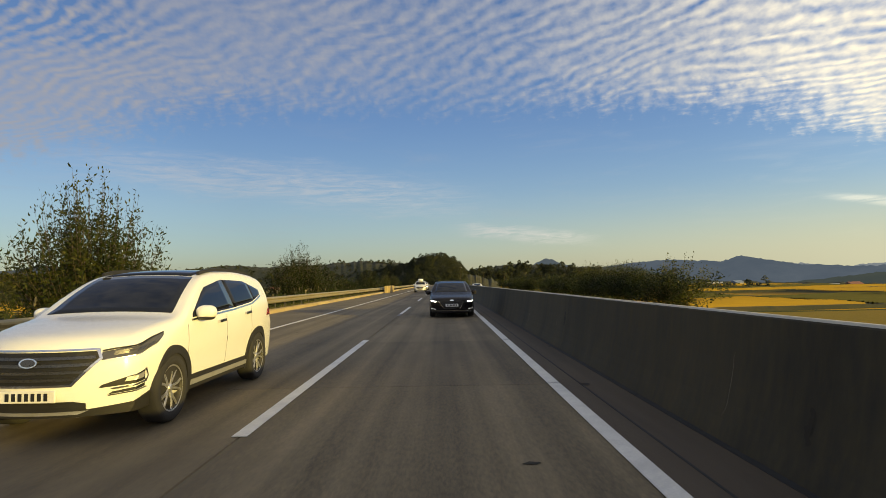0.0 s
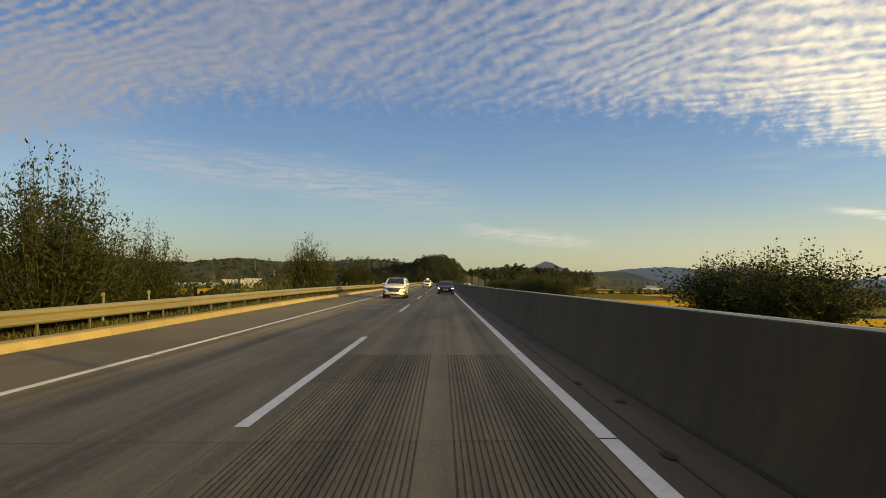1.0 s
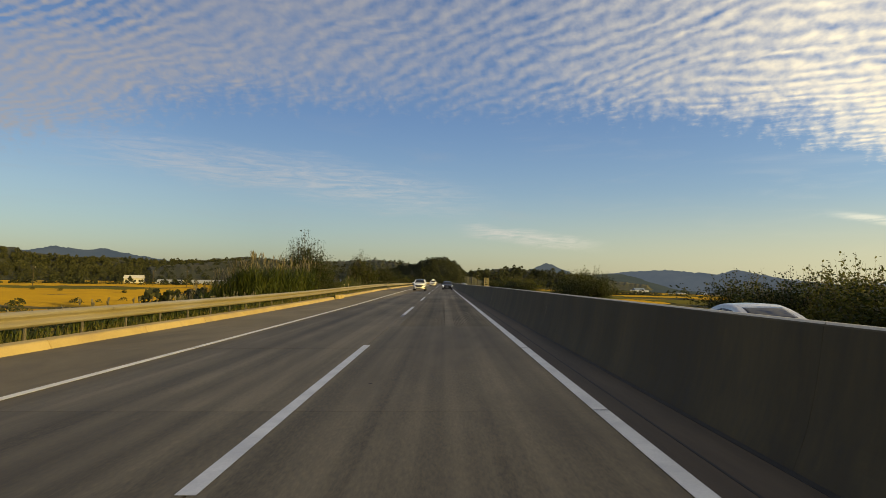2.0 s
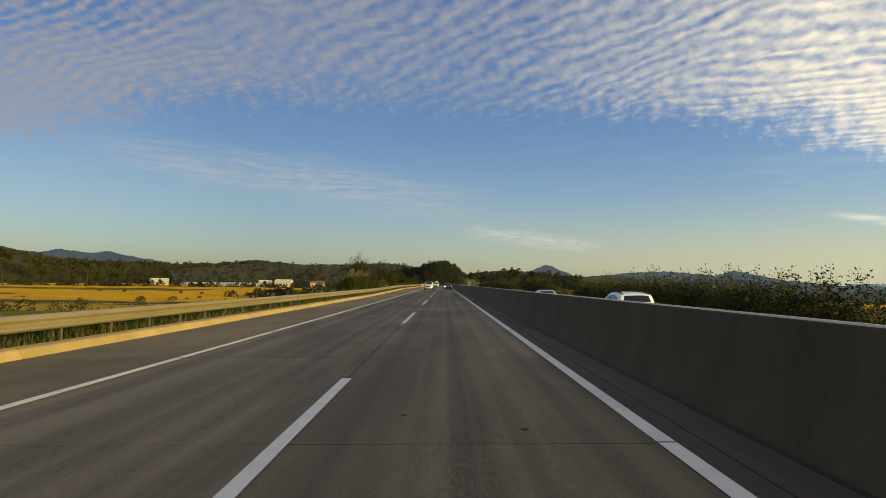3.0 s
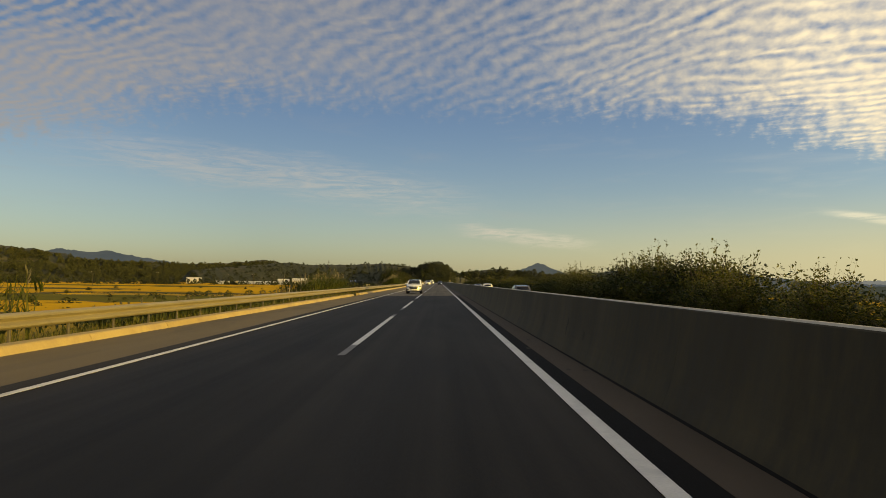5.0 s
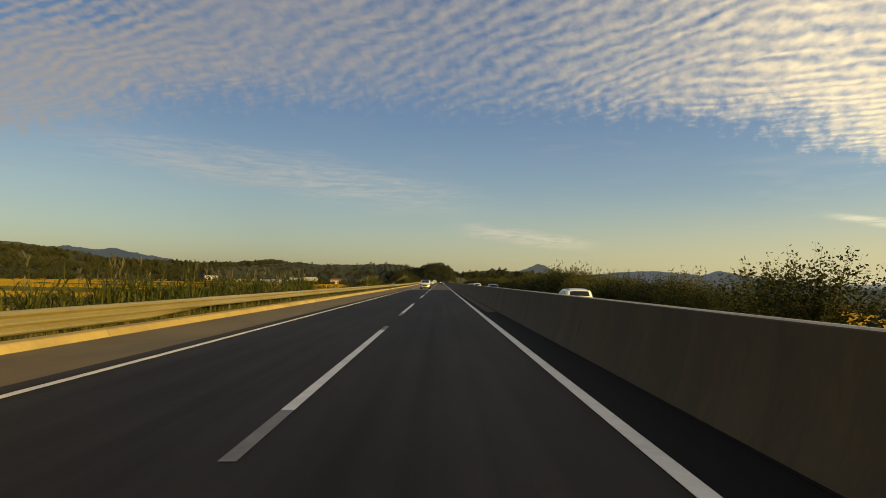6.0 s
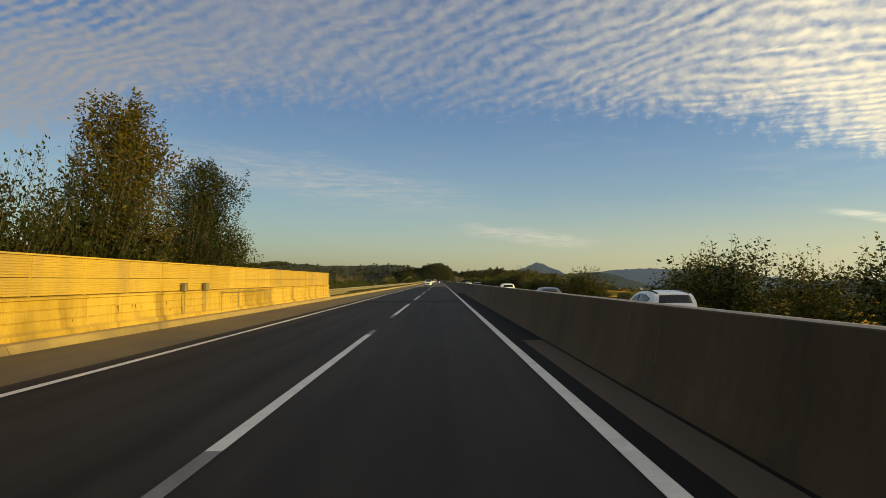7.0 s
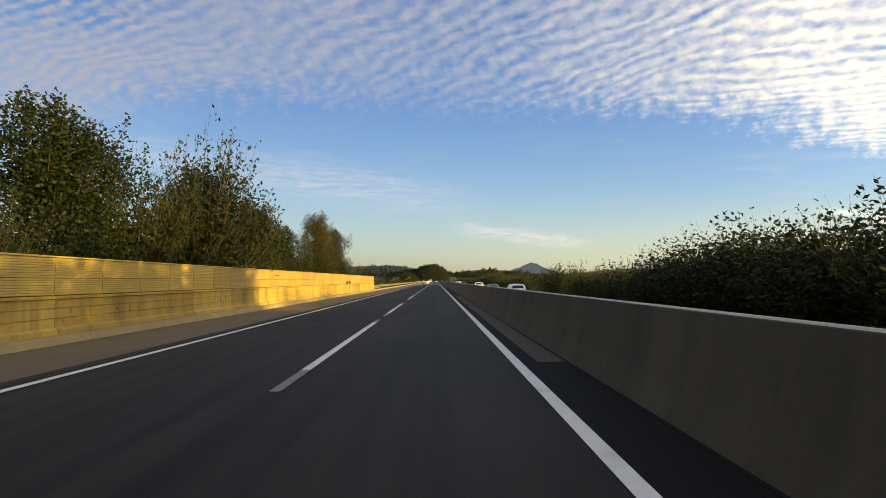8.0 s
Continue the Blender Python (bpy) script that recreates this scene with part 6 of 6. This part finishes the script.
def car(name, sh, paint_mat, wheels, label, category, at, axle0, axle1, track, glass, suv=True, lit=False, roof_glass=False, rails=False, handles=()):
    """glass: keys of the windscreen, side windows and rear window."""
    ob = empty(name, at)
    part("body", sh.skin(), paint_mat, ob, smooth=True)
    ws, sw, rw = glass["screen"], glass["side"], glass["rear"]
    part("windscreen", patch(sh.roof, line((-ws[2], ws[0]), (ws[2], ws[0])), line((-ws[3], ws[1]), (ws[3], ws[1])), 14, 8, 0.006), GLASS, ob, "dark tinted windscreen", smooth=True)
    part("rear_window", patch(sh.roof, line((-rw[2], rw[0]), (rw[2], rw[0])), line((-rw[3], rw[1]), (rw[3], rw[1])), 14, 6, 0.006), GLASS, ob, "dark tinted rear window", smooth=True)
    if roof_glass:
        part("roof_panel", patch(sh.roof, line((-0.56, ws[1] + 0.04), (0.56, ws[1] + 0.04)), line((-0.58, rw[0] - 0.25), (0.58, rw[0] - 0.25)), 12, 10, 0.005), GLASS, ob, "black glass roof panel", smooth=True)
    lo, hi = line(*sw["low"]), line(*sw["high"])
    for s in (1, -1):
        fn = sh.side(s)
        part("pillar_trim", patch(fn, lambda u: lo(0.02 + 0.97 * u), lambda u: hi(0.02 + 0.97 * u), 16, 5, 0.003, 0.010), PLASTIC, ob, "black pillar trim", smooth=True)
        for a, b in sw["cuts"]:
            part("side_window", patch(fn, lambda u: lo(a + (b - a) * u), lambda u: hi(a + (b - a) * u), 8, 5, 0.006), GLASS, ob, "dark tinted side window", smooth=True)
        if suv:
            part("window_trim", patch(fn, lambda u: (lo(u)[0], lo(u)[1] - 0.035), lambda u: (lo(u)[0], lo(u)[1] - 0.012), 16, 1, 0.009), CHROME, ob)
        for ay in (axle0, axle1):
            r = wheels[5]
            # no opening is cut: a black plate imitates the dark inside of the arch
            part("wheel_well", patch(fn, arc(ay, r - 0.02, 0.02, -12, 192), arc(ay, r - 0.02, r + 0.045, -12, 192), 22, 2, 0.004), JOINT, ob)
            if suv:
                part("arch_cladding", patch(fn, arc(ay, r - 0.02, r + 0.030, -14, 194), arc(ay, r - 0.02, r + 0.120, -14, 194), 24, 2, 0.018, 0.03), PLASTIC, ob, "grey-black plastic wheel arch")
            wh = empty("wheel")
            wh.parent = ob
            wh.matrix_local = pose(s * track, ay, r, 0, 0, 0 if s > 0 else 180)
            tyre, rim, spoke, lip, hub = wheels[:5]
            part("tyre", tyre, RUBBER, wh), part("rim", rim, STEEL_DARK, wh), part("spokes", spoke, ALLOY, wh, "silver twin-spoke alloy"), part("rim_lip", lip, ALLOY, wh), part("hub_cap", hub, ALLOY, wh)
        r = wheels[5]
        y0, y1 = axle0 + r + 0.06, axle1 - r - 0.06
        part("sill", patch(fn, line((y0, sh.bottom), (y1, sh.bottom)), line((y0 - 0.02, 0.42 if suv else 0.32), (y1 + 0.02, 0.42 if suv else 0.32)), 10, 3, 0.012, 0.03), PLASTIC, ob, "black plastic sill")
        if suv:
            part("sill_trim", patch(fn, line((y0 + 0.05, 0.30), (y1 - 0.02, 0.30)), line((y0 + 0.05, 0.36), (y1 - 0.02, 0.36)), 8, 1, 0.022, 0.02), SILVER_TRIM, ob)
        for hy, hz in handles:
            part("door_handle", patch(fn, line((hy, hz), (hy + 0.20, hz + 0.012)), line((hy, hz + 0.035), (hy + 0.20, hz + 0.045)), 6, 2, 0.035, 0.03), CHROME, ob)
        for dy in glass["seams"]:
            part("door_seam", patch(fn, line((dy, 0.44), (dy + 0.012, sh.belt(dy) - 0.03)), line((dy + 0.0035, 0.44), (dy + 0.0155, sh.belt(dy) - 0.03)), 8, 1, 0.002, 0.006), INK, ob)
        my = ws[0] + 0.33
        mz = sh.belt(my) + 0.08
        mx = s * (sh.half(my, mz) + 0.115)
        mir = part("mirror", blob(0.12, 0.085, 0.085), paint_mat, ob, smooth=True, at=(mx, my, mz))
        part("mirror_base", blob(0.10, 0.075, 0.035), PLASTIC, mir, smooth=True, at=(0, 0.0, -0.062))
        part("mirror_glass", blob(0.095, 0.012, 0.058), GLASS, mir, smooth=True, at=(0, 0.072, 0))
        part("mirror_arm", boxed(-0.07, 0.07, -0.03, 0.03, -0.03, 0.02, 0.01), PLASTIC, mir, at=(-s * 0.09, 0.01, -0.06))
        if rails:
            part("roof_rail", patch(lambda x, y, o: sh.roof(x, y, o), line((s * 0.60, ws[1] + 0.10), (s * 0.60, rw[0] - 0.10)), line((s * 0.635, ws[1] + 0.10), (s * 0.635, rw[0] - 0.10)), 14, 1, 0.045, 0.04), PLASTIC, ob)
    return tagged(ob, label, category)


def bars(n, y, x0, x1, z0, z1, sh, back=False):
    """Plate characters as plain upright bars."""
    bm = bmesh.new()
    step = (x1 - x0) / n
    for i in range(n):
        x = x0 + step * (i + 0.18)
        box(bm, x, x + step * 0.55, y - 0.003, y + 0.002, z0, z1)
    return bm


def plate(ob, sh, z, rear=False):
    y = sh.front(0, z, 0.028).y if not rear else sh.back(0, z, 0.028).y
    s = -1 if not rear else 1
    p = part("number_plate", boxed(-0.26, 0.26, y - 0.01, y + 0.01, z - 0.055, z + 0.055, 0.006), PLATE, ob, "white number plate")
    part("plate_bars", bars(7, y + s * 0.012, -0.21, 0.21, z - 0.035, z + 0.035, sh), INK, p)


SUV_WHEEL = (*wheel_meshes(0.355, 0.235, 5, 0.30), 0.355)
SEDAN_WHEEL = (*wheel_meshes(0.34, 0.235, 10), 0.34)
SUV_SHELL = Shell(4.475, 1.81, [(0, 0.86), (0.05, 0.915), (0.14, 0.955), (0.35, 1.0), (0.75, 1.055), (1.08, 1.10), (1.20, 1.135), (1.55, 1.345), (1.88, 1.515), (2.08, 1.58), (2.45, 1.63), (3.0, 1.64), (3.5, 1.61), (3.95, 1.55), (4.10, 1.49), (4.24, 1.25), (4.35, 1.02), (4.475, 0.78)],
                  [(0, 0.93), (1.2, 1.03), (2.4, 1.09), (3.6, 1.17), (4.475, 1.17)], 0.25, 0.30, 0.40, 0.20, 0.09)
SUV_GLASS = {"screen": (1.20, 1.97, 0.72, 0.60), "rear": (4.12, 4.28, 0.58, 0.66), "seams": (1.24, 2.34, 3.26),
             "side": {"low": [(1.34, 1.075), (1.9, 1.10), (2.6, 1.135), (3.3, 1.19), (3.78, 1.30)], "high": [(1.37, 1.095), (1.90, 1.42), (2.5, 1.525), (3.2, 1.505), (3.80, 1.36)],
                      "cuts": ((0.02, 0.507), (0.515, 0.805), (0.812, 0.99))}}
SEDAN_SHELL = Shell(4.93, 1.865, [(0, 0.70), (0.10, 0.77), (0.4, 0.83), (0.9, 0.90), (1.35, 0.96), (1.45, 0.985), (1.9, 1.22), (2.3, 1.39), (2.7, 1.46), (3.1, 1.455), (3.5, 1.38), (4.0, 1.19), (4.25, 1.08), (4.4, 1.045), (4.75, 1.02), (4.93, 0.84)],
                    [(0, 0.80), (1.4, 0.90), (3.0, 0.95), (4.93, 0.98)], 0.20, 0.38, 0.34, 0.26, 0.09)
SEDAN_GLASS = {"screen": (1.48, 2.34, 0.70, 0.58), "rear": (3.50, 4.20, 0.56, 0.62), "seams": (1.52, 2.60, 3.55),
               "side": {"low": [(1.66, 0.945), (2.3, 0.965), (3.1, 0.99), (3.7, 1.02), (4.05, 1.06)], "high": [(1.72, 0.97), (2.35, 1.26), (2.8, 1.345), (3.35, 1.30), (4.08, 1.09)],
                        "cuts": ((0.02, 0.46), (0.485, 0.82), (0.84, 0.98))}}


def suv_face(ob, sh):
    gr = part("grille", patch(sh.front, line((-0.565, 0.775), (-0.36, 0.545), (0.36, 0.545), (0.565, 0.775)), line((-0.57, 0.785), (-0.53, 0.842), (0.53, 0.842), (0.57, 0.785)), 24, 4, 0.006, 0.02), INK, ob, "black hexagonal grille")
    for z, w in ((0.580, 0.385), (0.645, 0.445), (0.710, 0.500), (0.775, 0.545)):
        part("grille_bar", patch(sh.front, line((-w, z), (w, z)), line((-w - 0.02, z + 0.028), (w + 0.02, z + 0.028)) if z < 0.75 else line((-w + 0.01, z + 0.028), (w - 0.01, z + 0.028)), 16, 1, 0.026, 0.03), DARK_CHROME, gr)
    oval = lambda k, sg: lambda u: (-0.085 * k * math.cos(math.pi * u), 0.755 + sg * 0.045 * k * math.sin(math.pi * u))
    part("badge", patch(sh.front, oval(1, -1), oval(1, 1), 14, 2, 0.040, 0.02), CHROME, gr, "plain chrome oval")
    part("badge_field", patch(sh.front, oval(0.78, -1), oval(0.78, 1), 14, 2, 0.044, 0.01), DARK_CHROME, gr)
    part("grille_frame", patch(sh.front, line((-0.565, 0.853), (0.565, 0.853)), line((-0.555, 0.870), (0.555, 0.870)), 18, 1, 0.016, 0.02), CHROME, ob)
    part("grille_frame", patch(sh.front, line((-0.37, 0.525), (0.37, 0.525)), line((-0.365, 0.545), (0.365, 0.545)), 14, 1, 0.016, 0.02), CHROME, ob)
    for s in (1, -1):
        w = sh.wrap(s)
        part("grille_frame", patch(w, line((0.365, 0.525), (0.585, 0.772), (0.555, 0.862)), line((0.352, 0.548), (0.560, 0.778), (0.535, 0.848)), 12, 1, 0.016, 0.02), CHROME, ob)
        hl = part("headlamp", patch(w, line((0.575, 0.752), (0.80, 0.772), (1.05, 0.832), (1.34, 0.945)), line((0.575, 0.830), (0.80, 0.868), (1.05, 0.922), (1.34, 0.966)), 20, 4, 0.007), LENS, ob, "clear headlamp with black surround")
        for k in range(3):
            u0 = 0.66 + 0.15 * k
            part("headlamp_lens", patch(w, line((u0, 0.792 + 0.022 * k), (u0 + 0.10, 0.805 + 0.022 * k)), line((u0, 0.832 + 0.022 * k), (u0 + 0.10, 0.845 + 0.022 * k)), 5, 2, 0.012, 0.01), DARK_CHROME, hl)
        part("running_strip", patch(w, line((0.60, 0.754), (0.82, 0.776), (1.06, 0.836), (1.30, 0.930)), line((0.60, 0.760), (0.82, 0.783), (1.06, 0.843), (1.30, 0.934)), 16, 1, 0.012, 0.01), CHROME, hl)
        part("headlamp_surround", patch(w, line((0.575, 0.832), (0.80, 0.870), (1.05, 0.922), (1.35, 0.964)), line((0.575, 0.848), (0.80, 0.886), (1.05, 0.936), (1.36, 0.972)), 18, 1, 0.009), INK, hl)
        fg = part("fog_lamp", patch(w, line((0.56, 0.492), (0.78, 0.505), (1.00, 0.525)), line((0.58, 0.520), (0.80, 0.590), (0.98, 0.625)), 14, 3, 0.006), INK, ob, "black fog lamp pocket")
        part("fog_lens", patch(w, line((0.74, 0.535), (0.94, 0.555)), line((0.76, 0.575), (0.94, 0.605)), 8, 2, 0.022, 0.012), SILVER_TRIM, fg)
        part("fog_bezel", patch(w, line((0.66, 0.470), (1.02, 0.505), (1.06, 0.56), (1.00, 0.645)), line((0.64, 0.486), (1.00, 0.521), (1.035, 0.565), (0.98, 0.632)), 18, 1, 0.014, 0.016), CHROME, fg)
        part("running_light", patch(w, line((0.62, 0.425), (1.00, 0.462)), line((0.66, 0.452), (1.00, 0.492)), 10, 2, 0.006), INK, fg)
        part("running_bezel", patch(w, line((0.62, 0.412), (1.03, 0.448)), line((0.63, 0.424), (1.02, 0.460)), 10, 1, 0.014, 0.016), CHROME, fg)
        part("corner_cladding", patch(w, line((0.45, 0.235), (0.90, 0.235), (1.24, 0.25)), line((0.45, 0.300), (0.80, 0.335), (1.24, 0.42)), 18, 3, 0.014, 0.03), PLASTIC, ob, "black plastic lower corner")
        part("tail_lamp", patch(sh.side(s), line((4.08, 0.95), (4.44, 0.97)), line((4.16, 1.05), (4.40, 1.10)), 8, 3, 0.012), RED_LENS, ob, "red tail lamp")
    part("lower_bumper", patch(sh.front, line((-0.46, 0.235), (0.46, 0.235)), line((-0.46, 0.36), (-0.36, 0.385), (0.36, 0.385), (0.46, 0.36)), 18, 3, 0.012, 0.03), PLASTIC, ob, "black plastic lower bumper")
    part("skid_plate", patch(sh.front, line((-0.40, 0.262), (0.40, 0.262)), line((-0.48, 0.292), (0.48, 0.292)), 12, 1, 0.022, 0.02), SILVER_TRIM, ob)
    plate(ob, sh, 0.445)
    part("spoiler", patch(sh.roof, line((-0.58, 3.94), (0.58, 3.94)), line((-0.56, 4.16), (0.56, 4.16)), 10, 3, 0.05, 0.03), ob.children[0].data.materials[0], ob)


def sedan_face(ob, sh):
    gr = part("grille", patch(sh.front, line((-0.30, 0.36), (0.0, 0.34), (0.30, 0.36)), line((-0.52, 0.66), (0.0, 0.68), (0.52, 0.66)), 12, 4, 0.010, 0.02), PLASTIC, ob, "black cascading grille")
    for k in range(5):
        z, w = 0.40 + 0.052 * k, 0.33 + 0.037 * k
        part("grille_bar", patch(sh.front, line((-w, z), (w, z)), line((-w, z + 0.012), (w, z + 0.012)), 12, 1, 0.022, 0.02), PLASTIC, gr)
    for s in (1, -1):
        part("grille_frame", patch(sh.front, line((s * 0.30, 0.35), (s * 0.525, 0.67)), line((s * 0.325, 0.35), (s * 0.56, 0.67)), 8, 1, 0.024, 0.03), CHROME, ob)
        hl = part("headlamp", patch(sh.front, line((s * 0.58, 0.60), (s * 0.90, 0.66)), line((s * 0.58, 0.69), (s * 0.90, 0.745)), 12, 3, 0.008), LENS, ob, "lit headlamp")
        part("headlamp_light", patch(sh.front, line((s * 0.64, 0.625), (s * 0.84, 0.655)), line((s * 0.64, 0.665), (s * 0.84, 0.70)), 8, 2, 0.014), LAMP_ON, hl, "lit white lamp")
        part("running_light", patch(sh.front, line((s * 0.66, 0.33), (s * 0.84, 0.36)), line((s * 0.66, 0.35), (s * 0.84, 0.38)), 8, 1, 0.014), ADDED_DRL, ob)
        part("tail_lamp", patch(sh.back, line((s * 0.40, 0.80), (s * 0.88, 0.80)), line((s * 0.40, 0.88), (s * 0.88, 0.90)), 8, 2, 0.012), RED_LENS, ob, "red tail lamp")
    part("badge", patch(sh.front, lambda u: (-0.08 * math.cos(math.pi * u), 0.70 - 0.03 * math.sin(math.pi * u)), lambda u: (-0.08 * math.cos(math.pi * u), 0.70 + 0.03 * math.sin(math.pi * u)), 12, 2, 0.02, 0.02), CHROME, ob, "plain chrome oval")
    part("lower_bumper", patch(sh.front, line((-0.88, 0.22), (0.88, 0.22)), line((-0.9, 0.30), (0.9, 0.30)), 16, 2, 0.012, 0.03), PLASTIC, ob)
    part("bumper_strip", patch(sh.front, line((-0.80, 0.27), (0.80, 0.27)), line((-0.80, 0.285), (0.80, 0.285)), 16, 1, 0.018, 0.02), CHROME, ob)
    plate(ob, sh, 0.50)


def back_lamps(ob, sh, z):
    for s in (1, -1):
        part("tail_lamp", patch(sh.back, line((s * 0.45, z), (s * 0.88, z)), line((s * 0.45, z + 0.12), (s * 0.86, z + 0.14)), 8, 2, 0.012), RED_LENS, ob, "red tail lamp")
    plate(ob, sh, z - 0.18, True)


def parked(x, y, turn=0):
    lean = road_z(x if x < 3 else 6 - x, y) - (OPP_DROP if x > 3 else 0)
    return pose(x, y, lean + 0.012, 0, -math.degrees(math.atan(fall(y))) * (1 if x < 3 else -1), turn)


CAR_BLACK.node_tree.nodes["Principled BSDF"].inputs["Specular IOR Level"].default_value = 0.2
# in the outer lane and the same lane behind
suv = car("suv", SUV_SHELL, CAR_WHITE, SUV_WHEEL, "pearl-white compact suv with black glass roof and alloy wheels", "car", parked(-3.66, 5.28, -1.0), 0.885, 3.555, 0.785, SUV_GLASS, roof_glass=True, rails=True, handles=((2.06, 0.965), (3.00, 1.02)))
suv_face(suv, SUV_SHELL)
tagged(copy_thing(suv, parked(-2.81, -120.68, 0.2)), "pearl-white compact suv with black glass roof close to the lane line")
sedan = car("sedan", SEDAN_SHELL, CAR_BLACK, SEDAN_WHEEL, "black sedan with lit headlamps and a dark grille", "car", parked(0.53, 23.0), 0.95, 3.80, 0.80, SEDAN_GLASS, suv=False, handles=((2.35, 0.80), (3.30, 0.83)))
sedan_face(sedan, SEDAN_SHELL)
suv_b = car("suv", SUV_SHELL, CAR_WHITE, SUV_WHEEL, "white suv carrying a roof box, far behind in the outer lane", "car", parked(-3.2, 84.0), 0.885, 3.555, 0.785, SUV_GLASS, rails=True, handles=((2.06, 0.965), (3.00, 1.02)))
suv_face(suv_b, SUV_SHELL)
tagged(part("roof_box", blob(0.42, 0.95, 0.19, 3.4), CAR_WHITE, None, at=parked(-3.2, 84.0) @ pose(0, 2.75, 1.84), smooth=True), "white plastic roof box on a car roof", "roof box")
far_sedan = car("sedan", SEDAN_SHELL, CAR_SILVER, SEDAN_WHEEL, "silver sedan far behind in the outer lane", "car", parked(-3.6, 112.0), 0.95, 3.80, 0.80, SEDAN_GLASS, suv=False, handles=((2.35, 0.80), (3.30, 0.83)))
sedan_face(far_sedan, SEDAN_SHELL)
# on the opposite carriageway, seen from behind over the barrier
for x, y, kind, paint_mat, words in ((9.0, -84, "suv", CAR_WHITE, "white suv on the opposite carriageway"), (8.8, -62, "sedan", CAR_SILVER, "silver sedan on the opposite carriageway"), (8.8, -128, "suv", CAR_GREY, "dark grey suv on the opposite carriageway"),
                                     (9.0, -186, "suv", CAR_WHITE, "white suv on the opposite carriageway"),
                                     (9.0, -215, "sedan", CAR_GREY, "dark grey sedan on the opposite carriageway"), (9.2, -238, "suv", CAR_WHITE, "white suv on the opposite carriageway"), (6.0, 95, "sedan", CAR_WHITE, "white sedan on the opposite carriageway")):
    if kind == "suv":
        c = car("suv", SUV_SHELL, paint_mat, SUV_WHEEL, words, "car", parked(x, y + 4.4, 180), 0.885, 3.555, 0.785, SUV_GLASS, rails=True, handles=((2.06, 0.965), (3.00, 1.02)))
        back_lamps(c, SUV_SHELL, 0.90)
    else:
        c = car("sedan", SEDAN_SHELL, paint_mat, SEDAN_WHEEL, words, "car", parked(x, y + 4.9, 180), 0.95, 3.80, 0.80, SEDAN_GLASS, suv=False, handles=((2.35, 0.80), (3.30, 0.83)))
        back_lamps(c, SEDAN_SHELL, 0.74)
